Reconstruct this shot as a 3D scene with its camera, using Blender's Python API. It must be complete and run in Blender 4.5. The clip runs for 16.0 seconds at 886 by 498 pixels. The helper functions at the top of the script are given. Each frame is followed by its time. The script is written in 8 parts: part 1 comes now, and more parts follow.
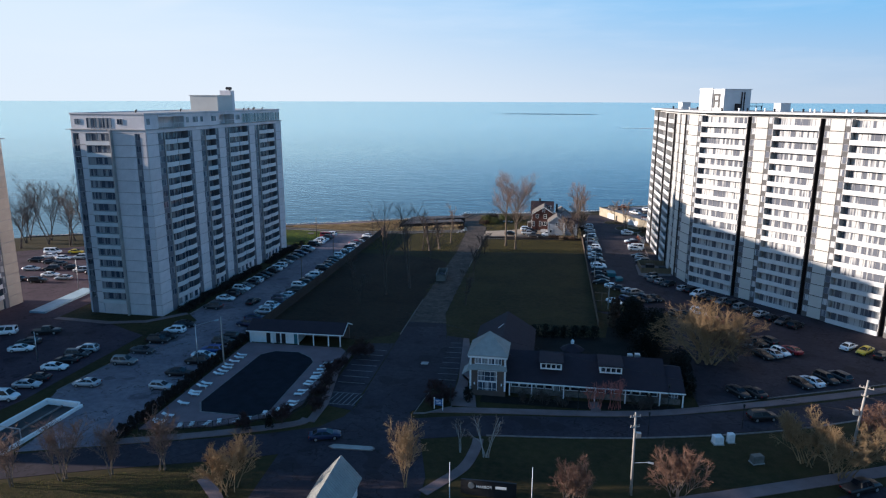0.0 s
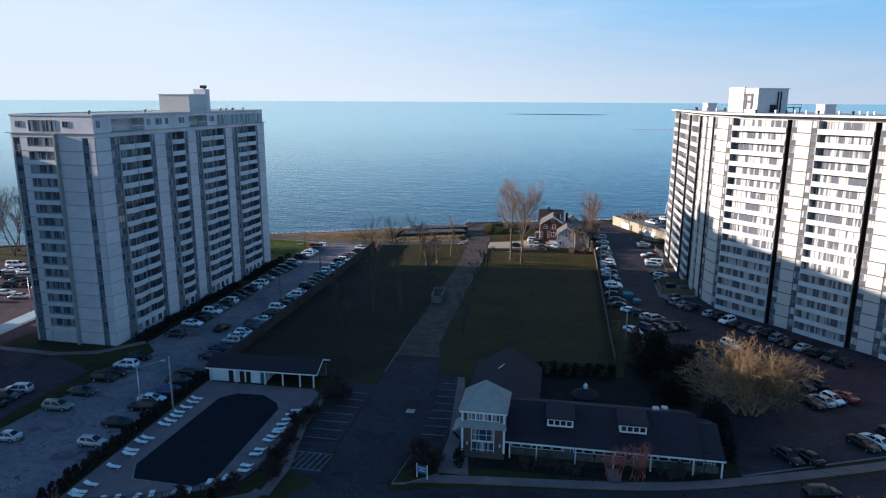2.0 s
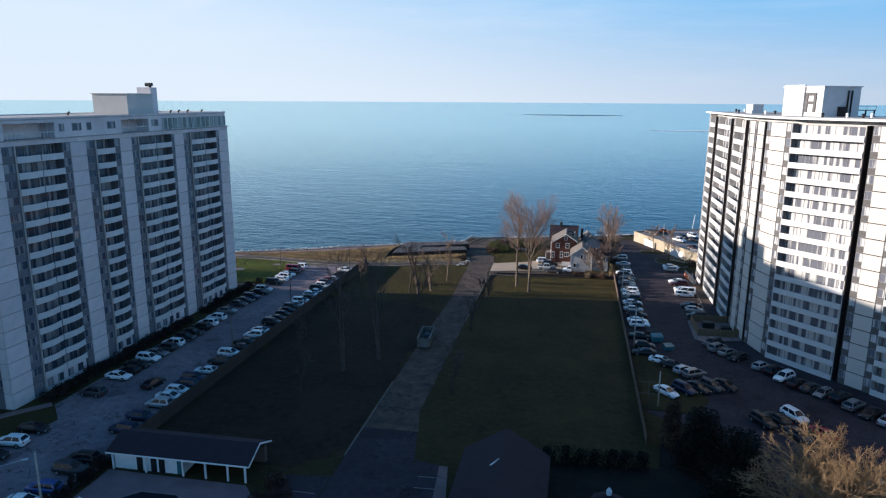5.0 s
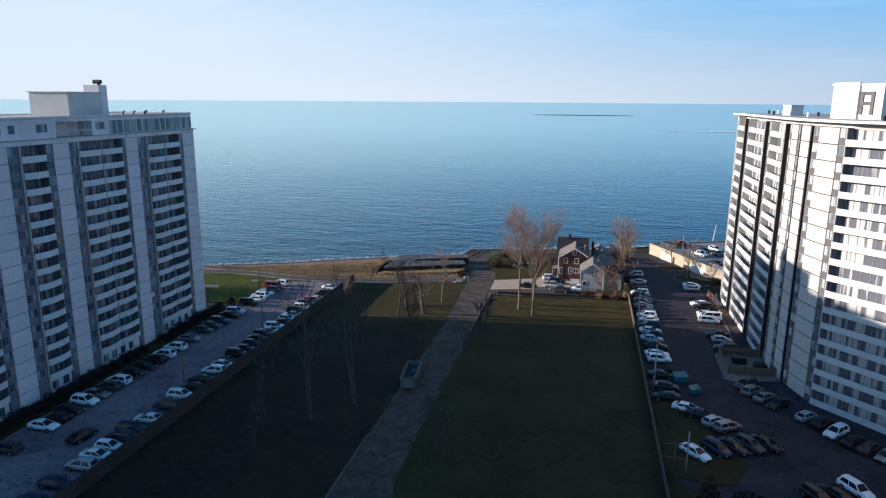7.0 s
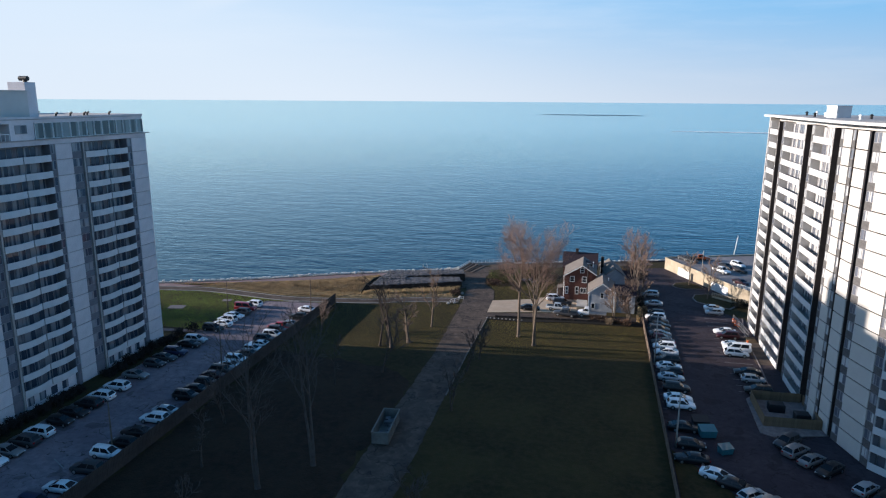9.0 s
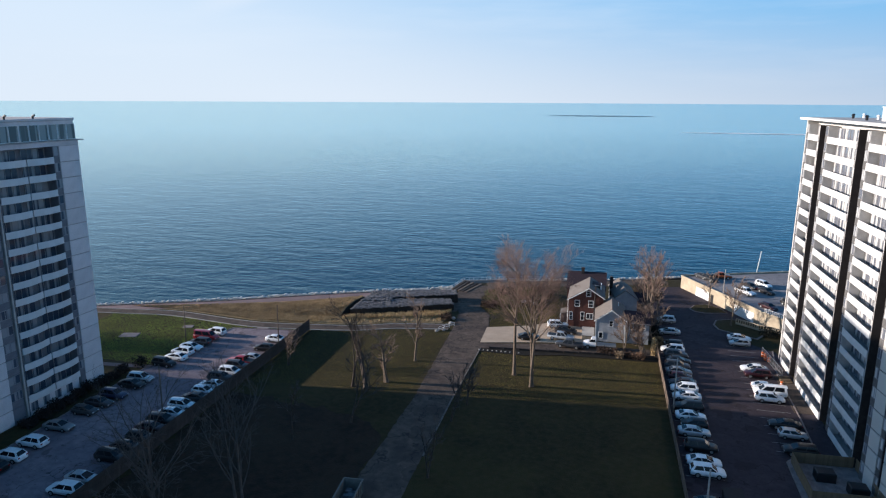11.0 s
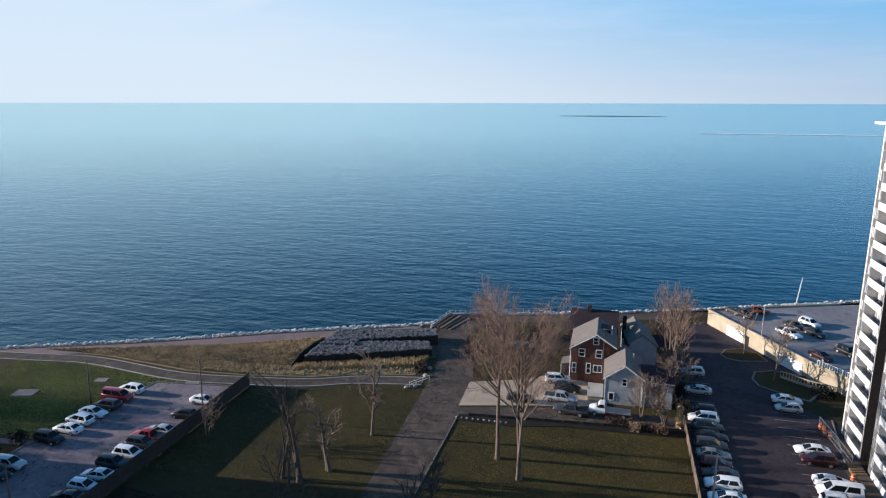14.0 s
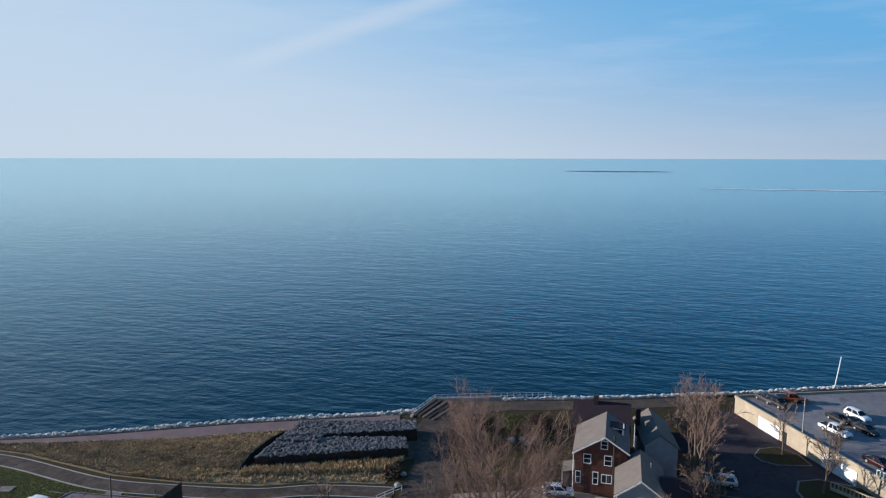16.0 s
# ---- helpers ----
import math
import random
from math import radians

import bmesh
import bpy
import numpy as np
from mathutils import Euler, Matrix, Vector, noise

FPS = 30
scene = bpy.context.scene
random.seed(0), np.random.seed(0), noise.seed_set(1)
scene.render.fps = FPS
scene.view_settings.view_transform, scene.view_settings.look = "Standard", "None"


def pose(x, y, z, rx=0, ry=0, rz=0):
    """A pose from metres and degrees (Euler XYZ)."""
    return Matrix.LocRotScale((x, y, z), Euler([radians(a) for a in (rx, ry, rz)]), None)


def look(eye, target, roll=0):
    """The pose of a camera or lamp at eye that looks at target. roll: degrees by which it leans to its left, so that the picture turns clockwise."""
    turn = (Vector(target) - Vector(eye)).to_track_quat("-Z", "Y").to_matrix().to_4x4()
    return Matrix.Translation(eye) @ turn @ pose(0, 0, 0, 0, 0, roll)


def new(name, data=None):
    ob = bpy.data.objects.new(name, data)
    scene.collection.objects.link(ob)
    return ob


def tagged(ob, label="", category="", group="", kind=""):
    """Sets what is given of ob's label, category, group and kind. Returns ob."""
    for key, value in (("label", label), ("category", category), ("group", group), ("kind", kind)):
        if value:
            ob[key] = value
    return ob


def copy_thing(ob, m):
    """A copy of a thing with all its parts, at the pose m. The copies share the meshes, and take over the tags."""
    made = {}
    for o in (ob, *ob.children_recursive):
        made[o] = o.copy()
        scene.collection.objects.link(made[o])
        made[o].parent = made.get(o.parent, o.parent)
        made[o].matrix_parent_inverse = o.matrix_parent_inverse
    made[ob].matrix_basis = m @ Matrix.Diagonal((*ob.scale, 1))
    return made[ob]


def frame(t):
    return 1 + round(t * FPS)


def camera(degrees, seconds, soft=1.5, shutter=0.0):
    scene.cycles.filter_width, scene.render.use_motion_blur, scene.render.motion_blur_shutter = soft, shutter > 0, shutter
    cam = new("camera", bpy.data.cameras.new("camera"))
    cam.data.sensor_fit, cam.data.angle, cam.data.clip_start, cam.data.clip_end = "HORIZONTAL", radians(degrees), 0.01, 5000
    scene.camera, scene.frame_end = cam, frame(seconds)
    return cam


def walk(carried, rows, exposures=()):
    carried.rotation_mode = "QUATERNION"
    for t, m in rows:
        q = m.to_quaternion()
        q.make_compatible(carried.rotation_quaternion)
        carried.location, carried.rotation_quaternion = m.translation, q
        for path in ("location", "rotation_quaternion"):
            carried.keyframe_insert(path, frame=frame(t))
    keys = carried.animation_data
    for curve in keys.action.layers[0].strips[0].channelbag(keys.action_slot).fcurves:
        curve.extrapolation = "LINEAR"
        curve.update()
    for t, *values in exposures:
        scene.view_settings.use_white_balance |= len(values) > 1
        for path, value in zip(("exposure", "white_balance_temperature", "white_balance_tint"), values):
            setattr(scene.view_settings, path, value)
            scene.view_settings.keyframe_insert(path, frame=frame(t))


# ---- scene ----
cam = camera(67.4, 16.0, 1.2)
PATH = [
    (0, (0.361, 0.606, 49.938), (0.045, 2.531, 49.498), 0.2),
    (0.5, (0.297, 5.763, 49.94), (-0.026, 7.687, 49.5), 0.2),
    (1, (0.234, 10.921, 49.942), (-0.096, 12.844, 49.501), 0.3),
    (1.5, (0.173, 16.077, 49.943), (-0.163, 17.998, 49.503), 0.3),
    (2, (0.111, 21.228, 49.945), (-0.231, 23.148, 49.505), 0.3),
    (2.5, (0.046, 26.373, 49.947), (-0.303, 28.292, 49.508), 0.3),
    (3, (-0.023, 31.508, 49.948), (-0.378, 33.427, 49.509), 0.3),
    (3.5, (-0.095, 36.629, 49.949), (-0.458, 38.547, 49.511), 0.3),
    (4, (-0.168, 41.736, 49.95), (-0.537, 43.652, 49.511), 0.3),
    (6.5, (-0.52, 67.155, 49.955), (-0.921, 69.065, 49.516), 0.4),
    (7, (-0.569, 72.222, 49.956), (-0.977, 74.13, 49.516), 0.4),
    (7.5, (-0.607, 77.281, 49.955), (-1.022, 79.188, 49.515), 0.4),
    (8, (-0.633, 82.334, 49.955), (-1.055, 84.239, 49.515), 0.4),
    (8.5, (-0.65, 87.382, 49.955), (-1.078, 89.285, 49.513), 0.4),
    (9, (-0.662, 92.428, 49.954), (-1.095, 94.33, 49.513), 0.4),
    (11.5, (-0.711, 117.692, 49.927), (-1.173, 119.588, 49.489), 0.3),
    (12, (-0.722, 122.751, 49.924), (-1.189, 124.646, 49.486), 0.3),
    (12.5, (-0.736, 127.813, 49.921), (-1.209, 129.707, 49.484), 0.2),
    (13, (-0.759, 132.876, 49.919), (-1.237, 134.768, 49.482), 0.1),
    (13.5, (-0.798, 137.933, 49.916), (-1.281, 139.824, 49.48), 0.1),
    (14, (-0.855, 142.981, 49.915), (-1.343, 144.871, 49.478), 0.1),
    (14.5, (-0.929, 148.017, 49.914), (-1.424, 149.909, 49.495), 0.2),
    (15, (-1.014, 153.044, 49.913), (-1.517, 154.944, 49.544), 0.2),
    (15.5, (-1.106, 158.068, 49.913), (-1.616, 159.976, 49.595), 0.1),
    (16, (-1.203, 163.091, 49.912), (-1.719, 165.004, 49.634), 0.1),
]
walk(cam, [(t, look(eye, target, roll)) for t, eye, target, roll in PATH],
     [(0.0, 0.95, 5650, 14), (9.0, 0.92, 5650, 14), (13.0, 0.90, 5600, 13), (14.2, 0.85, 5550, 12), (16.0, 0.58, 5400, 12)])

# ---- light ----
SUN_DIR = Vector((0.995, 0.098, 0)).normalized()
SUN_EL = radians(12.5)
world = bpy.data.worlds.new("sky")
scene.world = world
world.use_nodes = True
wn = world.node_tree
wn.nodes.clear()
w_out = wn.nodes.new("ShaderNodeOutputWorld")
w_bg = wn.nodes.new("ShaderNodeBackground")
w_sky = wn.nodes.new("ShaderNodeTexSky")
w_sky.sky_type = "NISHITA"
w_sky.sun_disc = False
w_sky.sun_elevation = SUN_EL
w_sky.sun_rotation = math.atan2(-SUN_DIR.x, -SUN_DIR.y)
w_sky.altitude = 50
w_sky.air_density = 0.8
w_sky.dust_density = 0.0
w_sky.ozone_density = 3.0
w_bg.inputs["Strength"].default_value = 0.142
# upper dome scaled separately from the low sky, to deepen ground shade
w_dome = wn.nodes.new("ShaderNodeHueSaturation")
w_dome.inputs["Saturation"].default_value = 1.15
w_dome.inputs["Hue"].default_value = 0.484
w_dome.inputs["Value"].default_value = 0.78
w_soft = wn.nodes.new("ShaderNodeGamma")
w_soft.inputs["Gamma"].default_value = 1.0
wn.links.new(w_sky.outputs[0], w_dome.inputs["Color"])
wn.links.new(w_dome.outputs[0], w_soft.inputs["Color"])
# thin cirrus high up
w_co = wn.nodes.new("ShaderNodeTexCoord")
w_map = wn.nodes.new("ShaderNodeMapping")
w_map.inputs["Rotation"].default_value = (0.0, radians(-22), radians(-18))
w_map.inputs["Scale"].default_value = (1.2, 1.2, 9.0)
w_noise = wn.nodes.new("ShaderNodeTexNoise")
w_noise.inputs["Scale"].default_value = 1.7
w_noise.inputs["Detail"].default_value = 6
w_noise.inputs["Roughness"].default_value = 0.6
w_rng = wn.nodes.new("ShaderNodeMapRange")
w_rng.inputs["From Min"].default_value, w_rng.inputs["From Max"].default_value = 0.5, 0.75
w_rng.inputs["To Max"].default_value = 0.30
w_mix = wn.nodes.new("ShaderNodeMix")
w_mix.data_type = "RGBA"
w_mix.inputs[7].default_value = (3.3, 3.4, 3.3, 1)
wn.links.new(w_co.outputs["Generated"], w_map.inputs[0])
wn.links.new(w_map.outputs[0], w_noise.inputs["Vector"])
wn.links.new(w_noise.outputs[0], w_rng.inputs["Value"])
wn.links.new(w_rng.outputs[0], w_mix.inputs[0])
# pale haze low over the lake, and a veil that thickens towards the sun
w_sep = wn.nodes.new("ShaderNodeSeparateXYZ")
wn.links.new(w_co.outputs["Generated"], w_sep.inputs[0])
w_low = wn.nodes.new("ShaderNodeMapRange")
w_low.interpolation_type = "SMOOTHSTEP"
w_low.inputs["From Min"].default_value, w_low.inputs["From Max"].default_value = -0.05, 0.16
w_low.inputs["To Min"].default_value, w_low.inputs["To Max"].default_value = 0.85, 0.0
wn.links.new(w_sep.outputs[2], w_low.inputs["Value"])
w_tilt = wn.nodes.new("ShaderNodeMath")
w_tilt.operation = "MULTIPLY_ADD"
w_tilt.inputs[1].default_value = 0.42
wn.links.new(w_sep.outputs[0], w_tilt.inputs[0])
wn.links.new(w_sep.outputs[2], w_tilt.inputs[2])
w_veil = wn.nodes.new("ShaderNodeMapRange")
w_veil.interpolation_type = "SMOOTHSTEP"
w_veil.inputs["From Min"].default_value, w_veil.inputs["From Max"].default_value = -0.20, 0.30
w_veil.inputs["To Min"].default_value, w_veil.inputs["To Max"].default_value = 0.80, 0.0
wn.links.new(w_tilt.outputs[0], w_veil.inputs["Value"])
# blue laid over the low, visible sky; the dome above stays dimmer
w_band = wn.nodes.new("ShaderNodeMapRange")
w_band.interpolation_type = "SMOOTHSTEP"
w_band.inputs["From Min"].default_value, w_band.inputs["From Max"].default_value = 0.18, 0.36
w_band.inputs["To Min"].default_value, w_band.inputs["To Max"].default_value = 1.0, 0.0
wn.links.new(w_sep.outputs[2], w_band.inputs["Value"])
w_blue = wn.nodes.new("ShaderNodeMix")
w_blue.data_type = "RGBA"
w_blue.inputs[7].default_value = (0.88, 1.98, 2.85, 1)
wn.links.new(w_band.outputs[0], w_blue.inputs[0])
wn.links.new(w_soft.outputs[0], w_blue.inputs[6])
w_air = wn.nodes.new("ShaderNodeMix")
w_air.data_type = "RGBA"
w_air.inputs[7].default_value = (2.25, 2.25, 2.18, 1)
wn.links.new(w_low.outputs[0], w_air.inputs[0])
# one long feathered streak of cirrus
w_across = wn.nodes.new("ShaderNodeVectorMath")
w_across.operation = "DOT_PRODUCT"
w_across.inputs[1].default_value = (0.2362, 0.2833, -0.9295)
w_along = wn.nodes.new("ShaderNodeVectorMath")
w_along.operation = "DOT_PRODUCT"
w_along.inputs[1].default_value = (-0.36, 0.914, 0.187)
for w_v in (w_across, w_along):
    wn.links.new(w_co.outputs["Generated"], w_v.inputs[0])
w_off = wn.nodes.new("ShaderNodeMath")
w_off.operation = "ABSOLUTE"
wn.links.new(w_across.outputs["Value"], w_off.inputs[0])
w_thin = wn.nodes.new("ShaderNodeMapRange")
w_thin.interpolation_type = "SMOOTHSTEP"
w_thin.inputs["From Min"].default_value, w_thin.inputs["From Max"].default_value = 0.0, 0.022
w_thin.inputs["To Min"].default_value, w_thin.inputs["To Max"].default_value = 0.5, 0.0
wn.links.new(w_off.outputs[0], w_thin.inputs["Value"])
w_fade = wn.nodes.new("ShaderNodeMapRange")
w_fade.interpolation_type = "SMOOTHSTEP"
w_fade.inputs["From Min"].default_value, w_fade.inputs["From Max"].default_value = 0.97, 0.992
wn.links.new(w_along.outputs["Value"], w_fade.inputs["Value"])
w_patch = wn.nodes.new("ShaderNodeMath")
w_patch.operation = "MULTIPLY"
wn.links.new(w_thin.outputs[0], w_patch.inputs[0])
wn.links.new(w_fade.outputs[0], w_patch.inputs[1])
w_streak = wn.nodes.new("ShaderNodeMix")
w_streak.data_type = "RGBA"
w_streak.inputs[7].default_value = (2.9, 3.0, 3.0, 1)
wn.links.new(w_patch.outputs[0], w_streak.inputs[0])
wn.links.new(w_blue.outputs[2], w_streak.inputs[6])
wn.links.new(w_streak.outputs[2], w_mix.inputs[6])
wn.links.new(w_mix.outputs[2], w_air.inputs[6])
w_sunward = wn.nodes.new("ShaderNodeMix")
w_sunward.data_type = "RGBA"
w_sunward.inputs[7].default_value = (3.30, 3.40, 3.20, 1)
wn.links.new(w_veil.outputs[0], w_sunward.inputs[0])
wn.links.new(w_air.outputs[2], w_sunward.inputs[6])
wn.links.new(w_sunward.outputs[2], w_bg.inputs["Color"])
wn.links.new(w_bg.outputs[0], w_out.inputs["Surface"])

sun_data = bpy.data.lights.new("sun", "SUN")
sun_data.energy = 5.0
sun_data.angle = radians(0.55)
sun_data.color = (1.0, 0.82, 0.61)
sun = new("sun", sun_data)
ray = Vector((SUN_DIR.x * math.cos(SUN_EL), SUN_DIR.y * math.cos(SUN_EL), -math.sin(SUN_EL)))
sun.matrix_world = look((-200, 0, 120), Vector((-200, 0, 120)) + ray)


# ---- materials ----
def material(name, base, rough=0.8, metal=0.0, vary=0.25, scale=0.6, fine=9.0, bump=0.15, bump_scale=12.0, tint=None,
             spread=0.0, spec=0.3, dist=0.02):
    """A surface with broad stains (scale), fine grain (fine), relief and a shift from object to object (spread)."""
    m = bpy.data.materials.new(name)
    m.use_nodes = True
    t = m.node_tree
    p = t.nodes["Principled BSDF"]
    co = t.nodes.new("ShaderNodeTexCoord")
    big = t.nodes.new("ShaderNodeTexNoise")
    big.inputs["Scale"].default_value = scale
    big.inputs["Detail"].default_value = 5
    big.inputs["Roughness"].default_value = 0.62
    small = t.nodes.new("ShaderNodeTexNoise")
    small.inputs["Scale"].default_value = fine
    small.inputs["Detail"].default_value = 3
    for n in (big, small):
        t.links.new(co.outputs["Object"], n.inputs["Vector"])
    add = t.nodes.new("ShaderNodeMath")
    add.operation = "ADD"
    t.links.new(big.outputs[0], add.inputs[0])
    half = t.nodes.new("ShaderNodeMath")
    half.operation = "MULTIPLY"
    half.inputs[1].default_value = 0.45
    t.links.new(small.outputs[0], half.inputs[0])
    t.links.new(half.outputs[0], add.inputs[1])
    ramp = t.nodes.new("ShaderNodeValToRGB")
    lo = [c * (1 - vary) for c in base]
    hi = [min(1, c * (1 + vary)) for c in (tint or base)]
    ramp.color_ramp.elements[0].position, ramp.color_ramp.elements[0].color = 0.5, (*lo, 1)
    ramp.color_ramp.elements[1].position, ramp.color_ramp.elements[1].color = 0.95, (*hi, 1)
    t.links.new(add.outputs[0], ramp.inputs[0])
    colour = ramp.outputs[0]
    if spread:
        info = t.nodes.new("ShaderNodeObjectInfo")
        hsv = t.nodes.new("ShaderNodeHueSaturation")
        mr = t.nodes.new("ShaderNodeMapRange")
        mr.inputs["To Min"].default_value, mr.inputs["To Max"].default_value = 1 - spread, 1 + spread
        t.links.new(info.outputs["Random"], mr.inputs["Value"])
        t.links.new(mr.outputs[0], hsv.inputs["Value"])
        t.links.new(colour, hsv.inputs["Color"])
        colour = hsv.outputs[0]
    t.links.new(colour, p.inputs["Base Color"])
    p.inputs["Roughness"].default_value = rough
    p.inputs["Metallic"].default_value = metal
    p.inputs["Specular IOR Level"].default_value = spec
    if bump:
        bn = t.nodes.new("ShaderNodeTexNoise")
        bn.inputs["Scale"].default_value = bump_scale
        bn.inputs["Detail"].default_value = 4
        t.links.new(co.outputs["Object"], bn.inputs["Vector"])
        b = t.nodes.new("ShaderNodeBump")
        b.inputs["Strength"].default_value = bump
        b.inputs["Distance"].default_value = dist
        t.links.new(bn.outputs[0], b.inputs["Height"])
        t.links.new(b.outputs[0], p.inputs["Normal"])
    return m


def paint(name, base, rough=0.3, metal=0.0, coat=0.6):
    m = bpy.data.materials.new(name)
    m.use_nodes = True
    t = m.node_tree
    p = t.nodes["Principled BSDF"]
    co = t.nodes.new("ShaderNodeTexCoord")
    n = t.nodes.new("ShaderNodeTexNoise")
    n.inputs["Scale"].default_value = 2.0
    n.inputs["Detail"].default_value = 4
    t.links.new(co.outputs["Object"], n.inputs["Vector"])
    r = t.nodes.new("ShaderNodeValToRGB")
    r.color_ramp.elements[0].position, r.color_ramp.elements[0].color = 0.3, (*[c * 0.88 for c in base], 1)
    r.color_ramp.elements[1].position, r.color_ramp.elements[1].color = 0.7, (*[min(1, c * 1.06) for c in base], 1)
    t.links.new(n.outputs[0], r.inputs[0])
    t.links.new(r.outputs[0], p.inputs["Base Color"])
    p.inputs["Roughness"].default_value = rough
    p.inputs["Metallic"].default_value = metal * 0.5
    p.inputs["Specular IOR Level"].default_value = 0.35
    p.inputs["Coat Weight"].default_value = coat
    return m


def window_glass(name, dark, light, share):
    """Panes with blinds or curtains drawn behind some of them."""
    m = bpy.data.materials.new(name)
    m.use_nodes = True
    t = m.node_tree
    p = t.nodes["Principled BSDF"]
    info = t.nodes.new("ShaderNodeObjectInfo")
    co = t.nodes.new("ShaderNodeTexCoord")
    vor = t.nodes.new("ShaderNodeTexNoise")
    vor.noise_dimensions = "4D"
    vor.inputs["Scale"].default_value = 0.9
    vor.inputs["Detail"].default_value = 1
    mul = t.nodes.new("ShaderNodeMath")
    mul.operation = "MULTIPLY"
    mul.inputs[1].default_value = 97
    t.links.new(info.outputs["Random"], mul.inputs[0])
    t.links.new(mul.outputs[0], vor.inputs["W"])
    mp = t.nodes.new("ShaderNodeMapping")
    mp.inputs["Scale"].default_value = (1, 1, 0.05)
    t.links.new(co.outputs["Object"], mp.inputs["Vector"])
    t.links.new(mp.outputs[0], vor.inputs["Vector"])
    r = t.nodes.new("ShaderNodeValToRGB")
    r.color_ramp.interpolation = "LINEAR"
    r.color_ramp.elements[0].position, r.color_ramp.elements[0].color = 0.62 - 0.3 * share, (*dark, 1)
    r.color_ramp.elements[1].position, r.color_ramp.elements[1].color = 0.68 - 0.3 * share, (*light, 1)
    t.links.new(vor.outputs[0], r.inputs[0])
    t.links.new(r.outputs[0], p.inputs["Base Color"])
    p.inputs["Roughness"].default_value = 0.06
    p.inputs["Specular IOR Level"].default_value = 0.55
    return m


def ground_material(name, colours, scales, rough=0.95, bump=0.6, bump_scale=3.0, dist=0.08, tar=None, cracks=0.0, patch=0.6):
    """Three colours mixed by noise at two scales, for grass, earth and worn paving."""
    m = bpy.data.materials.new(name)
    m.use_nodes = True
    t = m.node_tree
    p = t.nodes["Principled BSDF"]
    co = t.nodes.new("ShaderNodeTexCoord")
    prev = None
    for k, sc in enumerate(scales):
        n = t.nodes.new("ShaderNodeTexNoise")
        n.inputs["Scale"].default_value = sc
        n.inputs["Detail"].default_value = 7
        n.inputs["Roughness"].default_value = 0.65
        t.links.new(co.outputs["Object"], n.inputs["Vector"])
        r = t.nodes.new("ShaderNodeMapRange")
        r.inputs["From Min"].default_value, r.inputs["From Max"].default_value = 0.40, 0.62
        t.links.new(n.outputs[0], r.inputs["Value"])
        mix = t.nodes.new("ShaderNodeMix")
        mix.data_type = "RGBA"
        t.links.new(r.outputs[0], mix.inputs[0])
        if prev is None:
            mix.inputs[6].default_value = (*colours[0], 1)
        else:
            t.links.new(prev, mix.inputs[6])
        mix.inputs[7].default_value = (*colours[k + 1], 1)
        if k:
            r.inputs["To Max"].default_value = 0.55
        prev = mix.outputs[2]
    if tar:
        # sharp-edged repair patches, oil stains and wandering sealed cracks
        for sc, lo, hi, amount, kind in ((0.16, patch, patch + 0.012, 0.45, "patch"), (0.55, 0.64, 0.70, 0.6, "stain"), (0.10, 0.0, cracks, 1.0, "crack"), (0.23, 0.0, cracks * 0.7, 0.8, "crack")):
            if kind == "crack" and not cracks:
                continue
            n = t.nodes.new("ShaderNodeTexNoise")
            n.inputs["Scale"].default_value = sc
            n.inputs["Detail"].default_value = 2 if kind == "patch" else 4
            n.inputs["Roughness"].default_value = 0.55
            t.links.new(co.outputs["Object"], n.inputs["Vector"])
            v = n.outputs[0]
            if kind == "crack":
                d = t.nodes.new("ShaderNodeMath")
                d.operation = "SUBTRACT"
                d.inputs[1].default_value = 0.5
                t.links.new(v, d.inputs[0])
                a = t.nodes.new("ShaderNodeMath")
                a.operation = "ABSOLUTE"
                t.links.new(d.outputs[0], a.inputs[0])
                v = a.outputs[0]
            r = t.nodes.new("ShaderNodeMapRange")
            r.inputs["From Min"].default_value, r.inputs["From Max"].default_value = lo, hi
            r.inputs["To Min"].default_value, r.inputs["To Max"].default_value = (amount, 0.0) if kind == "crack" else (0.0, amount)
            t.links.new(v, r.inputs["Value"])
            mix = t.nodes.new("ShaderNodeMix")
            mix.data_type = "RGBA"
            mix.inputs[7].default_value = (*tar, 1)
            t.links.new(r.outputs[0], mix.inputs[0])
            t.links.new(prev, mix.inputs[6])
            prev = mix.outputs[2]
    t.links.new(prev, p.inputs["Base Color"])
    p.inputs["Roughness"].default_value = rough
    p.inputs["Specular IOR Level"].default_value = 0.15
    bn = t.nodes.new("ShaderNodeTexNoise")
    bn.inputs["Scale"].default_value = bump_scale
    bn.inputs["Detail"].default_value = 8
    t.links.new(co.outputs["Object"], bn.inputs["Vector"])
    b = t.nodes.new("ShaderNodeBump")
    b.inputs["Strength"].default_value = bump
    b.inputs["Distance"].default_value = dist
    t.links.new(bn.outputs[0], b.inputs["Height"])
    t.links.new(b.outputs[0], p.inputs["Normal"])
    return m


